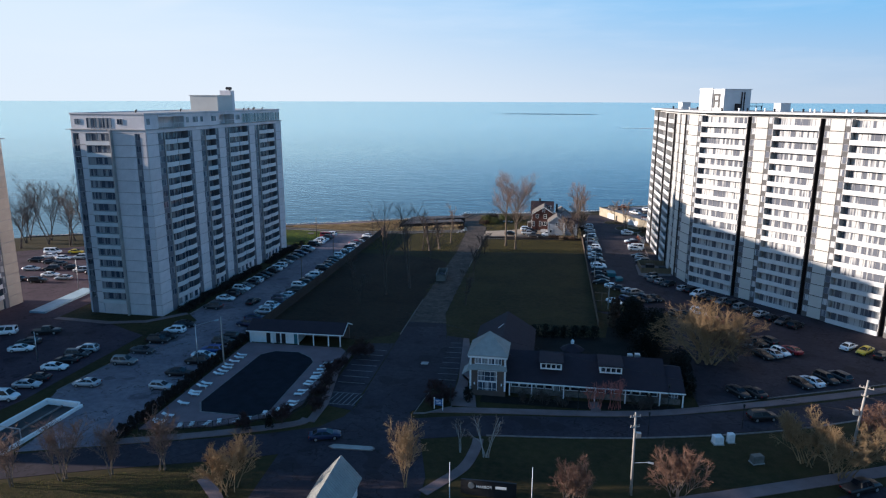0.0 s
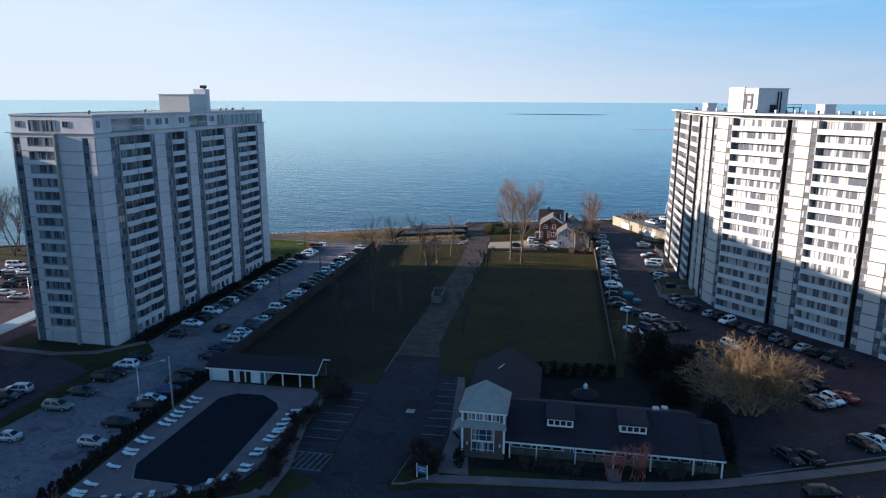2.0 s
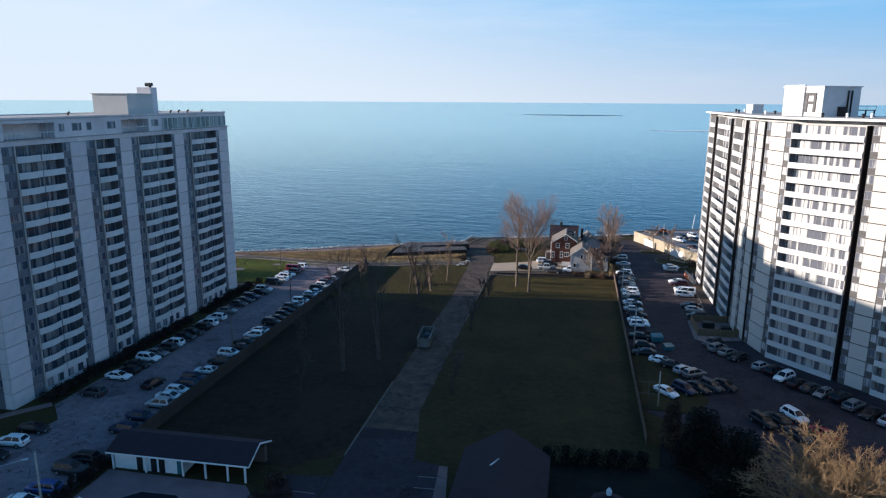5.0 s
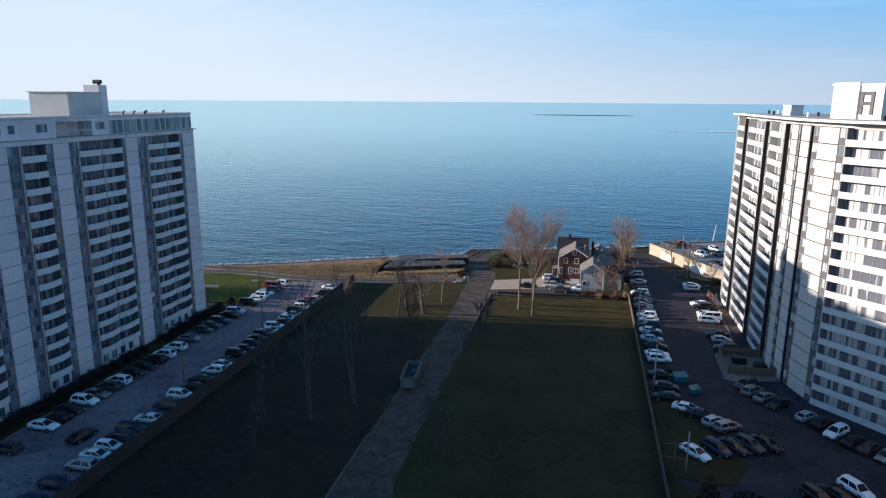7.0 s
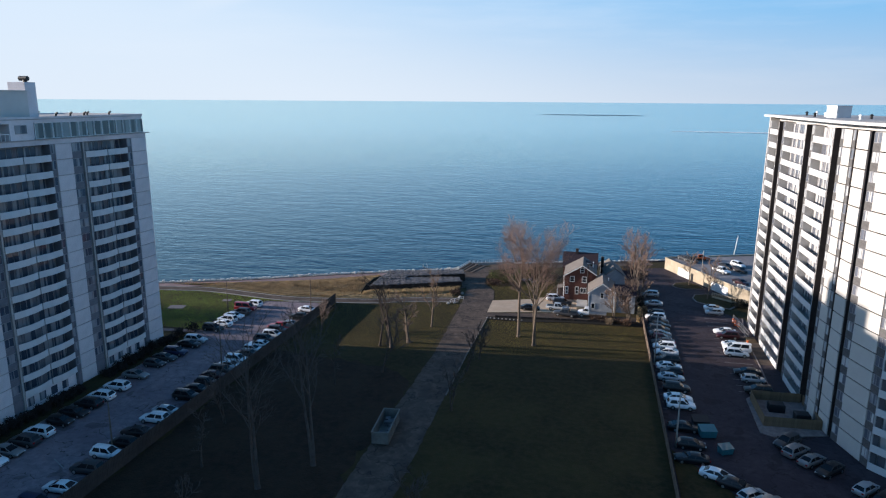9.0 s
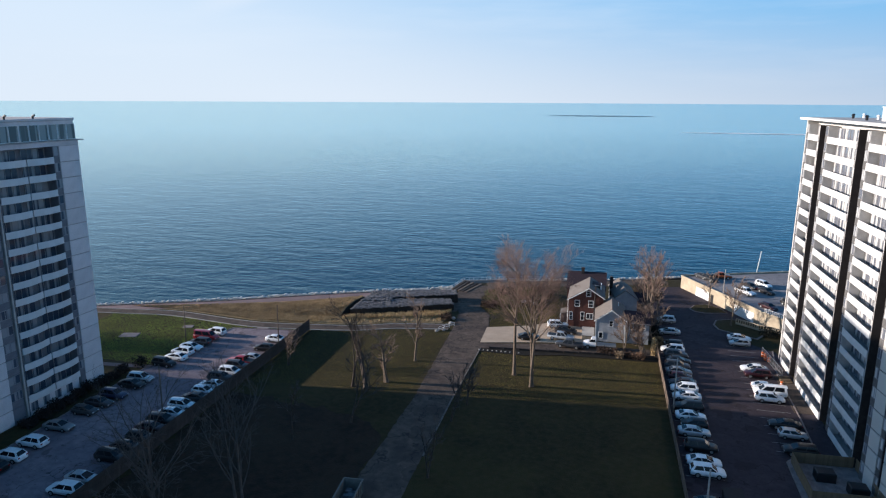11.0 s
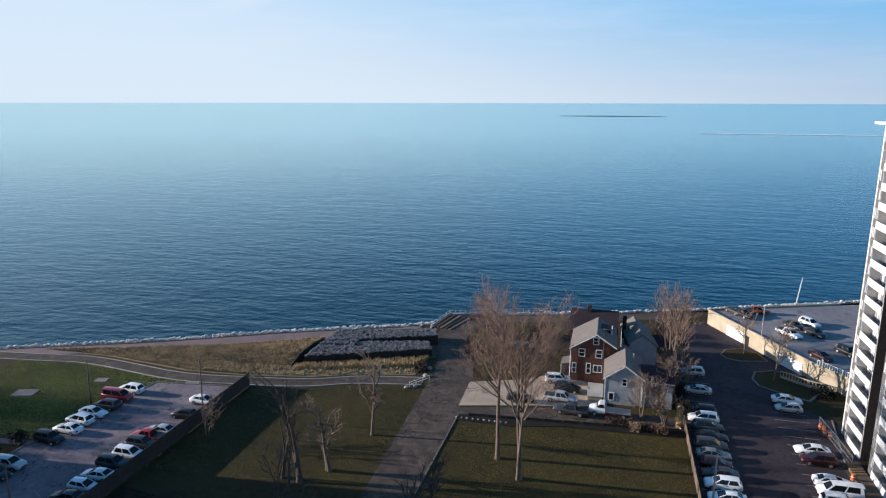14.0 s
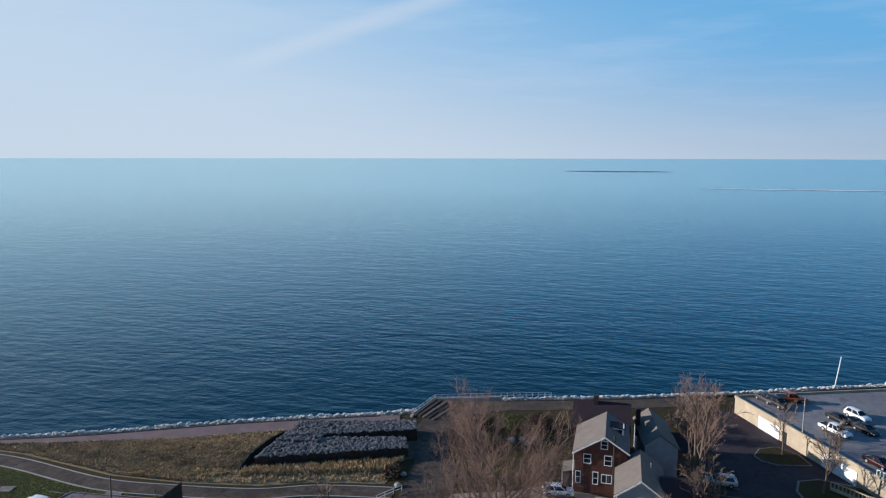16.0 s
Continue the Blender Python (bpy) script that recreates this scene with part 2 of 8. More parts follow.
def striped(name, base, period, axis, depth, rough=0.5, metal=0.0, dark=0.75):
    """Siding, ribbed metal or shingle courses: lines at a period along one axis."""
    m = material(name, base, rough, metal, vary=0.15, scale=0.8, bump=0)
    t = m.node_tree
    p = t.nodes["Principled BSDF"]
    co = t.nodes.new("ShaderNodeTexCoord")
    sep = t.nodes.new("ShaderNodeSeparateXYZ")
    t.links.new(co.outputs["Object"], sep.inputs[0])
    mul = t.nodes.new("ShaderNodeMath")
    mul.operation = "MULTIPLY"
    mul.inputs[1].default_value = 1 / period
    t.links.new(sep.outputs[axis], mul.inputs[0])
    fr = t.nodes.new("ShaderNodeMath")
    fr.operation = "FRACT"
    t.links.new(mul.outputs[0], fr.inputs[0])
    b = t.nodes.new("ShaderNodeBump")
    b.inputs["Strength"].default_value = 0.8
    b.inputs["Distance"].default_value = depth
    t.links.new(fr.outputs[0], b.inputs["Height"])
    t.links.new(b.outputs[0], p.inputs["Normal"])
    return m


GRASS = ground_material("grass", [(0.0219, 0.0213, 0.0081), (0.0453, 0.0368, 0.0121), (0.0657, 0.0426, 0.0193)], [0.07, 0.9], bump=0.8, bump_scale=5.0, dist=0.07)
DRY_GRASS = ground_material("dry grass", [(0.23, 0.170, 0.095), (0.32, 0.24, 0.135), (0.14, 0.105, 0.060)], [0.12, 1.2], bump=0.8, dist=0.12)
SOIL = ground_material("bare soil", [(0.0770, 0.0588, 0.0476), (0.1190, 0.0924, 0.0700), (0.0490, 0.0392, 0.0336)], [0.3, 2.2])
SOIL_DARK = ground_material("dark mulch", [(0.0156, 0.0143, 0.0130), (0.0260, 0.0221, 0.0182), (0.0104, 0.0104, 0.0091)], [0.3, 2.2])
# rough grass darkened in colour for the shade that lies on it
SHADED_FIELD = ground_material("rough field with shade in its colour", [(0.0188, 0.0135, 0.0095), (0.0340, 0.0242, 0.0149), (0.0512, 0.0299, 0.0190)], [0.09, 0.8], bump=1.0, bump_scale=4.0, dist=0.15)
ASPHALT = ground_material("asphalt", [(0.0396, 0.0309, 0.0385), (0.0564, 0.0455, 0.0537), (0.0281, 0.0224, 0.0280)], [0.12, 1.1], rough=0.85, bump=0.2, bump_scale=30, dist=0.01, tar=(0.0193, 0.0147, 0.0150), cracks=0.006)
ASPHALT_WEST = ground_material("aged reddish asphalt", [(0.0571, 0.0379, 0.0493), (0.0809, 0.0544, 0.0680), (0.0399, 0.0272, 0.0357)], [0.12, 1.1], rough=0.85, bump=0.2, bump_scale=30, dist=0.01, tar=(0.0238, 0.0165, 0.0187), cracks=0.006)
ASPHALT_PALE = ground_material("worn grey asphalt", [(0.1788, 0.1462, 0.1639), (0.2540, 0.2074, 0.2209), (0.1163, 0.0952, 0.1067)], [0.09, 0.8], rough=0.85, bump=0.2, bump_scale=30, dist=0.01, tar=(0.0508, 0.0411, 0.0393), cracks=0.005, patch=0.63)
ROAD = ground_material("patched road asphalt", [(0.0642, 0.0488, 0.0414), (0.1497, 0.1138, 0.0880), (0.0458, 0.0365, 0.0310)], [0.16, 0.7], rough=0.85, bump=0.3, bump_scale=14, dist=0.02, tar=(0.0305, 0.0244, 0.0218), cracks=0.010, patch=0.56)
# lighter copy of the worn asphalt, with sunlight put into the colour
DECK_TOP = ground_material("sunlit roof deck asphalt", [(0.20, 0.19, 0.20), (0.25, 0.24, 0.245), (0.15, 0.145, 0.155)], [0.09, 0.8], rough=0.85, bump=0.2, bump_scale=30, dist=0.01, tar=(0.09, 0.085, 0.09), cracks=0.004, patch=0.63)
CONCRETE = material("concrete", (0.32, 0.305, 0.285), 0.9, vary=0.22, scale=0.35, bump=0.2)
PAVING = material("pale paving", (0.1825, 0.1274, 0.1235), 0.9, vary=0.25, scale=0.3, bump=0.2)
DECKING = material("pool deck concrete", (0.1844, 0.1270, 0.1322), 0.9, vary=0.2, scale=0.3, bump=0.2)
KERB = material("kerb concrete", (0.1960, 0.1642, 0.1559), 0.9, vary=0.35, scale=1.1, bump=0.2)
LINE = material("worn white line paint", (0.2310, 0.2310, 0.2279), 0.8, vary=0.35, scale=2.5, fine=14, bump=0)
PANEL = material("precast concrete panel", (0.6042, 0.5618, 0.5618), 0.85, vary=0.2, scale=0.16, fine=6, bump=0.12, spread=0.06)
PANEL_WARM = material("beige concrete panel", (0.42, 0.36, 0.30), 0.85, vary=0.12, scale=0.25, bump=0.12, spread=0.05)
PANEL_CREAM = material("cream painted panel", (0.5050, 0.4850, 0.4500), 0.75, vary=0.08, scale=0.3, bump=0.1, spread=0.03)
SLAB = material("concrete slab edge", (0.36, 0.33, 0.31), 0.9, vary=0.2, scale=0.7)
WHITE = material("white painted parapet", (0.56, 0.56, 0.56), 0.6, vary=0.08, scale=0.6, bump=0.05, spread=0.03)
# timber made near black, as its faces stand in shade
SHADED_WALL = material("timber wall with shade in its colour", (0.030, 0.024, 0.020), 0.9, vary=0.4, scale=1.0)
LANE_KERB = material("crumbling lane edge", (0.14, 0.125, 0.11), 0.95, vary=0.5, scale=1.3)
DARK_BROWN = material("dark brown recess", (0.035, 0.030, 0.030), 0.9, vary=0.3, scale=1.2)
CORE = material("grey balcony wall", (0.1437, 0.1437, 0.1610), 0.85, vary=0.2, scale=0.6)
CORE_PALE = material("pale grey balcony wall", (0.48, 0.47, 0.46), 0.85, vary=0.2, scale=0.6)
GREY_BRICK = material("grey brick spandrel", (0.1050, 0.1015, 0.1008), 0.9, vary=0.25, scale=2.2, fine=14, bump=0.4)
GLASS = window_glass("window glass", (0.0517, 0.0644, 0.0920), (0.2760, 0.2760, 0.2875), 0.42)
GLASS_DRAWN = window_glass("window glass with curtains", (0.125, 0.135, 0.165), (0.52, 0.52, 0.52), 0.5)
GLASS_DARK = window_glass("dark glass", (0.015, 0.02, 0.025), (0.05, 0.06, 0.07), 0.3)
GLASS_SUN = window_glass("pale sunroom glass", (0.07, 0.09, 0.095), (0.22, 0.25, 0.25), 0.5)
FRAME = material("grey window frame", (0.24, 0.24, 0.25), 0.5, vary=0.1, bump=0)
WHITE_TRIM = material("white trim", (0.75, 0.75, 0.74), 0.55, vary=0.08, scale=1.5, bump=0.05)
ROOF_GRAVEL = material("roof gravel", (0.36, 0.35, 0.34), 0.95, vary=0.3, scale=0.4, fine=15, bump=0.5)
SHINGLE = striped("dark asphalt shingles", (0.0310, 0.0215, 0.0282), 0.16, 2, 0.012, 0.9)
SHINGLE_WORN = striped("worn pale grey shingles", (0.150, 0.132, 0.118), 0.16, 2, 0.012, 0.9)
METAL_ROOF = striped("ribbed pale metal roof", (0.3000, 0.3000, 0.2820), 0.42, 0, 0.03, 0.6, 0.0)
RED_BRICK = material("red brick", (0.085, 0.036, 0.028), 0.9, vary=0.3, scale=2.5, fine=18, bump=0.4)
SIDING = striped("pale grey siding", (0.33, 0.35, 0.38), 0.15, 2, 0.012, 0.7)
BROWN_SIDING = striped("brown siding", (0.1105, 0.0806, 0.0676), 0.15, 2, 0.012, 0.8)
STONE = material("stone facing", (0.1430, 0.1300, 0.1170), 0.9, vary=0.45, scale=2.4, bump=0.8, bump_scale=5)
TAN_WALL = material("tan concrete wall", (0.36, 0.305, 0.225), 0.9, vary=0.25, scale=0.35, bump=0.25)
ROCK = material("limestone rock", (0.52, 0.51, 0.49), 0.85, vary=0.35, scale=0.9, bump=0.6, bump_scale=4)
ROCK_GREY = material("grey quarry stone", (0.1403, 0.1360, 0.1403), 0.9, vary=0.65, scale=1.4, bump=0.6, bump_scale=4)
WOOD = material("weathered wood", (0.13, 0.098, 0.075), 0.9, vary=0.3, scale=1.5, bump=0.3, spread=0.12)
WOOD_TAN = material("tan timber boards", (0.16, 0.115, 0.07), 0.85, vary=0.25, scale=1.5, bump=0.3, spread=0.12)
WOOD_DARK = material("dark fence boards", (0.0525, 0.0420, 0.0364), 0.95, vary=0.3, scale=1.2, bump=0.3, spread=0.15)
POLE = material("grey weathered pole", (0.33, 0.30, 0.27), 0.9, vary=0.25, scale=1.0)
METAL = material("galvanised metal", (0.45, 0.46, 0.47), 0.4, 0.8, vary=0.15, bump=0)
BLACK = material("black metal", (0.015, 0.015, 0.017), 0.5, vary=0.2, bump=0)
RUBBER = material("tyre rubber", (0.018, 0.018, 0.018), 0.9, vary=0.2, bump=0)
COVER = material("dark green pool cover", (0.0144, 0.0156, 0.0216), 0.9, vary=0.3, scale=0.5, bump=0.2, spec=0.08)
BARK = material("grey brown bark", (0.135, 0.105, 0.080), 0.95, vary=0.35, scale=2.0, bump=0.4)
BARK_TWIG = material("brown twigs", (0.20, 0.145, 0.115), 0.95, vary=0.3, scale=1.0, bump=0)
BARK_DARK = material("dark bark", (0.070, 0.055, 0.046), 0.95, vary=0.35, scale=2.0, bump=0.4)
# grey twigs, tone lowered to hold the shade on the field trees
BARK_SHADE = material("grey thin twigs darkened for shade", (0.085, 0.070, 0.062), 0.95, vary=0.3, scale=1.0, bump=0)
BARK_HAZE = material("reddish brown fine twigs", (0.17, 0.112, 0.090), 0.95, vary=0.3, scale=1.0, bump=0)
HEDGE_DARK = material("dark brown hedge twigs", (0.028, 0.020, 0.017), 0.95, vary=0.4, scale=1.5, bump=0)
BARK_MAROON = material("dark maroon twigs", (0.060, 0.032, 0.030), 0.95, vary=0.35, scale=2.0, bump=0)
BARK_RUST = material("rust brown twigs", (0.19, 0.105, 0.072), 0.95, vary=0.3, scale=1.0, bump=0)
BARK_GOLD = material("golden brown twigs", (0.2664, 0.1760, 0.0918), 0.95, vary=0.3, scale=1.0, bump=0)
BARK_RED = material("red osier stems", (0.42, 0.14, 0.11), 0.9, vary=0.3, scale=1.0, bump=0)
LEAF_TAN = material("dry tan leaves", (0.2600, 0.1885, 0.1170), 0.9, vary=0.35, scale=1.5, bump=0)
LEAF_RUST = material("dry rust leaves", (0.155, 0.092, 0.058), 0.9, vary=0.35, scale=1.5, bump=0)
# blades paler than the grass below, to paint sunlight on the lawn
LIT_BLADE = material("grass blades", (0.1522, 0.1237, 0.0273), 0.9, vary=0.4, scale=0.16, bump=0)
LIT_BLADE_GREEN = material("green grass blades", (0.3052, 0.3986, 0.0429), 0.9, vary=0.4, scale=0.16, bump=0)
EVERGREEN = material("dark evergreen leaves", (0.009, 0.011, 0.008), 0.9, vary=0.4, scale=1.5, bump=0)
HEDGE = material("brown hedge leaves", (0.055, 0.035, 0.025), 0.95, vary=0.4, scale=1.5, bump=0)
SHRUB = material("green shrub leaves", (0.075, 0.085, 0.028), 0.9, vary=0.4, scale=1.5, bump=0)
MEADOW_BLADE = material("dry meadow grass blades", (0.3901, 0.2694, 0.1385), 0.95, vary=0.4, scale=0.3, bump=0)
STRAW = material("straw grass", (0.46, 0.34, 0.18), 0.95, vary=0.3, scale=1.0, bump=0)
TEAL = paint("teal painted steel", (0.03, 0.13, 0.16), 0.5)
GREEN_STEEL = material("grey green dumpster steel", (0.1500, 0.1496, 0.1360), 0.6, 0.2, vary=0.3, scale=0.9)
BLUE_BOARD = paint("blue sign paint", (0.05, 0.13, 0.30), 0.5)
ORANGE = paint("orange plastic", (0.60, 0.14, 0.03), 0.5)
WHITE_PLASTIC = paint("white plastic", (0.74, 0.74, 0.73), 0.5)
LAMP_RED = paint("tail lamp red", (0.25, 0.01, 0.01), 0.2)
LAMP_CLEAR = paint("head lamp", (0.6, 0.6, 0.6), 0.1)
CAR_GLASS = paint("car glass", (0.010, 0.012, 0.016), 0.08, coat=0.0)
CAR_GLASS.node_tree.nodes["Principled BSDF"].inputs["Specular IOR Level"].default_value = 0.25


def water_material():
    m = bpy.data.materials.new("lake water")
    m.use_nodes = True
    t = m.node_tree
    p = t.nodes["Principled BSDF"]
    co = t.nodes.new("ShaderNodeTexCoord")
    broad = t.nodes.new("ShaderNodeTexNoise")
    broad.inputs["Scale"].default_value = 0.006
    broad.inputs["Detail"].default_value = 3
    mp0 = t.nodes.new("ShaderNodeMapping")
    mp0.inputs["Scale"].default_value = (0.25, 1, 1)
    t.links.new(co.outputs["Object"], mp0.inputs[0])
    t.links.new(mp0.outputs[0], broad.inputs["Vector"])
    r = t.nodes.new("ShaderNodeValToRGB")
    r.color_ramp.elements[0].position, r.color_ramp.elements[0].color = 0.35, (0.008, 0.055, 0.110, 1)
    r.color_ramp.elements[1].position, r.color_ramp.elements[1].color = 0.65, (0.012, 0.070, 0.135, 1)
    t.links.new(broad.outputs[0], r.inputs[0])
    # shallow murky teal at the shore, deep blue farther out
    dot = t.nodes.new("ShaderNodeVectorMath")
    dot.operation = "DOT_PRODUCT"
    dot.inputs[1].default_value = (-0.39, 0.92, 0)
    t.links.new(co.outputs["Object"], dot.inputs[0])
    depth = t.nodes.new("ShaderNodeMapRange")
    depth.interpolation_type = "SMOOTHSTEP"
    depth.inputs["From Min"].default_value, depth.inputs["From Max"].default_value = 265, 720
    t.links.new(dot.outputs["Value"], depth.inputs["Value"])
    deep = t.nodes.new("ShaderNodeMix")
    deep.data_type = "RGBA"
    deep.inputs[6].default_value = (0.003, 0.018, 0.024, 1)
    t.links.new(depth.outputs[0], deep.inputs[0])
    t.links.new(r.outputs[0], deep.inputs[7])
    # haze painted into the water's own colour, paler with distance
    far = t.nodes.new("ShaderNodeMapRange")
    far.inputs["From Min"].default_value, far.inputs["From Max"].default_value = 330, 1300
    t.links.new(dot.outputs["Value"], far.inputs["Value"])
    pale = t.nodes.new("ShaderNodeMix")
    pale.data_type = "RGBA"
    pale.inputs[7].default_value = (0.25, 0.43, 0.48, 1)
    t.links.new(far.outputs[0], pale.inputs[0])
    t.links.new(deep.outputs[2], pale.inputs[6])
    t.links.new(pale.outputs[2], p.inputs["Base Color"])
    p.inputs["Roughness"].default_value = 0.10
    p.inputs["IOR"].default_value = 1.33
    height = None
    for sc, stretch, turn, amount in ((0.045, 0.5, 18, 0.5), (0.15, 0.42, 14, 1.0), (0.42, 0.5, -8, 0.75), (1.5, 0.6, 20, 0.16)):
        mp = t.nodes.new("ShaderNodeMapping")
        mp.inputs["Rotation"].default_value = (0, 0, radians(turn))
        mp.inputs["Scale"].default_value = (stretch, 1, 1)
        n = t.nodes.new("ShaderNodeTexNoise")
        n.inputs["Scale"].default_value = sc
        n.inputs["Detail"].default_value = 3
        n.inputs["Roughness"].default_value = 0.5
        t.links.new(co.outputs["Object"], mp.inputs[0])
        t.links.new(mp.outputs[0], n.inputs["Vector"])
        mu = t.nodes.new("ShaderNodeMath")
        mu.operation = "MULTIPLY"
        mu.inputs[1].default_value = amount
        t.links.new(n.outputs[0], mu.inputs[0])
        if height is None:
            height = mu.outputs[0]
        else:
            ad = t.nodes.new("ShaderNodeMath")
            t.links.new(height, ad.inputs[0])
            t.links.new(mu.outputs[0], ad.inputs[1])
            height = ad.outputs[0]
    b = t.nodes.new("ShaderNodeBump")
    b.inputs["Strength"].default_value = 0.30
    b.inputs["Distance"].default_value = 1.2
    t.links.new(height, b.inputs["Height"])
    p.inputs["Specular IOR Level"].default_value = 0.0
    p.inputs["Roughness"].default_value = 1.0
    t.links.new(b.outputs[0], p.inputs["Normal"])
    gloss = t.nodes.new("ShaderNodeBsdfGlossy")
    # reflection tinted by hand: dimmer by the shore, brighter far out
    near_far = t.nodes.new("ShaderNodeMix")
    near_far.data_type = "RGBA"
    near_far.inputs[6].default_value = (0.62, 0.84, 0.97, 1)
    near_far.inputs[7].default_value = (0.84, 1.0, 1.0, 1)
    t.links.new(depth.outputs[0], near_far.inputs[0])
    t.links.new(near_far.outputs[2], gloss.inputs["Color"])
    gloss.inputs["Roughness"].default_value = 0.12
    t.links.new(b.outputs[0], gloss.inputs["Normal"])
    fr = t.nodes.new("ShaderNodeFresnel")
    fr.inputs["IOR"].default_value = 1.30
    t.links.new(b.outputs[0], fr.inputs["Normal"])
    cap = t.nodes.new("ShaderNodeMath")
    cap.operation = "MULTIPLY"
    cap.inputs[1].default_value = 1.0
    t.links.new(fr.outputs[0], cap.inputs[0])
    both = t.nodes.new("ShaderNodeMixShader")
    t.links.new(cap.outputs[0], both.inputs[0])
    t.links.new(p.outputs[0], both.inputs[1])
    t.links.new(gloss.outputs[0], both.inputs[2])
    t.links.new(both.outputs[0], t.nodes["Material Output"].inputs["Surface"])
    return m


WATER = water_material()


# ---- mesh helpers ----
class Shape:
    """A growing mesh: corners, faces and the material slot of each face."""

    def __init__(self):
        self.v, self.f, self.s = [], [], []

    def face(self, pts, slot=0):
        k = len(self.v)
        self.v += [tuple(p) for p in pts]
        self.f.append(tuple(range(k, k + len(pts))))
        self.s.append(slot)

    def box(self, x0, y0, z0, x1, y1, z1, slot=0, bevel=0.0):
        k = len(self.v)
        b = bevel
        if not b:
            self.v += [(x, y, z) for z in (z0, z1) for x, y in ((x0, y0), (x1, y0), (x1, y1), (x0, y1))]
            q = [(3, 2, 1, 0), (4, 5, 6, 7), (0, 1, 5, 4), (1, 2, 6, 5), (2, 3, 7, 6), (3, 0, 4, 7)]
        else:
            self.v += [(x, y, z0) for x, y in ((x0, y0), (x1, y0), (x1, y1), (x0, y1))]
            self.v += [(x, y, z1 - b) for x, y in ((x0, y0), (x1, y0), (x1, y1), (x0, y1))]
            self.v += [(x, y, z1) for x, y in ((x0 + b, y0 + b), (x1 - b, y0 + b), (x1 - b, y1 - b), (x0 + b, y1 - b))]
            q = [(3, 2, 1, 0), (8, 9, 10, 11)]
            for i in range(4):
                j = (i + 1) % 4
                q += [(i, j, 4 + j, 4 + i), (4 + i, 4 + j, 8 + j, 8 + i)]
        for a in q:
            self.f.append(tuple(k + i for i in a))
            self.s.append(slot)
        return self

    def prism(self, pts, z0, z1, slot=0, side=None):
        """pts run anticlockwise."""
        n, k = len(pts), len(self.v)
        self.v += [(p[0], p[1], z0) for p in pts] + [(p[0], p[1], z1) for p in pts]
        self.f.append(tuple(k + n + i for i in range(n)))
        self.s.append(slot)
        for i in range(n):
            j = (i + 1) % n
            self.f.append((k + i, k + j, k + n + j, k + n + i))
            self.s.append(slot if side is None else side)
        return self

    def tube(self, a, b, ra, rb, n=6, slot=0, cap=True):
        a, b = Vector(a), Vector(b)
        d = (b - a)
        if d.length < 1e-6:
            return self
        d.normalize()
        u = d.orthogonal().normalized()
        w = d.cross(u)
        k = len(self.v)
        ring = [(math.cos(2 * math.pi * i / n), math.sin(2 * math.pi * i / n)) for i in range(n)]
        self.v += [tuple(a + (u * c + w * s) * ra) for c, s in ring] + [tuple(b + (u * c + w * s) * rb) for c, s in ring]
        for i in range(n):
            j = (i + 1) % n
            self.f.append((k + i, k + j, k + n + j, k + n + i))
            self.s.append(slot)
        if cap:
            self.f.append(tuple(k + n + i for i in range(n)))
            self.s.append(slot)
            self.f.append(tuple(k + n - 1 - i for i in range(n)))
            self.s.append(slot)
        return self

    def mesh(self, name, mats, smooth=False):
        me = bpy.data.meshes.new(name)
        me.from_pydata(self.v, [], self.f)
        for m in (mats if isinstance(mats, (list, tuple)) else [mats]):
            me.materials.append(m)
        me.polygons.foreach_set("material_index", self.s)
        if smooth:
            me.polygons.foreach_set("use_smooth", [True] * len(self.f))
        me.update()
        return me


def thing(name, label, category, at=(0, 0, 0), turn=0.0, group="", kind=""):
    """An empty at the base of a thing, for its parts."""
    ob = new(name)
    ob.empty_display_size = 0.3
    ob.matrix_world = pose(*at, 0, 0, turn)
    return tagged(ob, label, category, group, kind)


def part(name, shape, mats, parent, label="", at=None, smooth=False):
    """One mesh under a thing or a part; shape may be a Shape or a mesh that is shared."""
    me = shape.mesh(name, mats, smooth) if isinstance(shape, Shape) else shape
    ob = new(name, me)
    ob.parent = parent
    if at is not None:
        ob.matrix_local = at
    if label:
        tagged(ob, label)
    return ob


def solid(name, shape, mats, label, category, kind="", group="", at=None, smooth=False):
    ob = new(name, shape.mesh(name, mats, smooth) if isinstance(shape, Shape) else shape)
    if at is not None:
        ob.matrix_world = at
    return tagged(ob, label, category, group, kind)


def strip(pts, width, z0, z1, shape=None, slot=0):
    """A band of even width along a line of points."""
    s = shape or Shape()
    n = len(pts)
    left, right = [], []
    for i, p in enumerate(pts):
        a, b = Vector(pts[max(0, i - 1)][:2]), Vector(pts[min(n - 1, i + 1)][:2])
        d = (b - a).normalized()
        o = Vector((-d.y, d.x)) * width / 2
        left.append((p[0] + o.x, p[1] + o.y))
        right.append((p[0] - o.x, p[1] - o.y))
    for i in range(n - 1):
        s.prism([right[i], right[i + 1], left[i + 1], left[i]], z0, z1, slot)
    return s


def curve_points(pts, per=6):
    """A smooth line through points."""
    out = []
    for i in range(len(pts) - 1):
        p0, p1, p2, p3 = (Vector(pts[max(0, min(len(pts) - 1, i + k))]) for k in (-1, 0, 1, 2))
        for j in range(per):
            t = j / per
            out.append(tuple(0.5 * ((2 * p1) + (p2 - p0) * t + (2 * p0 - 5 * p1 + 4 * p2 - p3) * t * t + (3 * p1 - p0 - 3 * p2 + p3) * t ** 3)))
    return out + [tuple(pts[-1])]


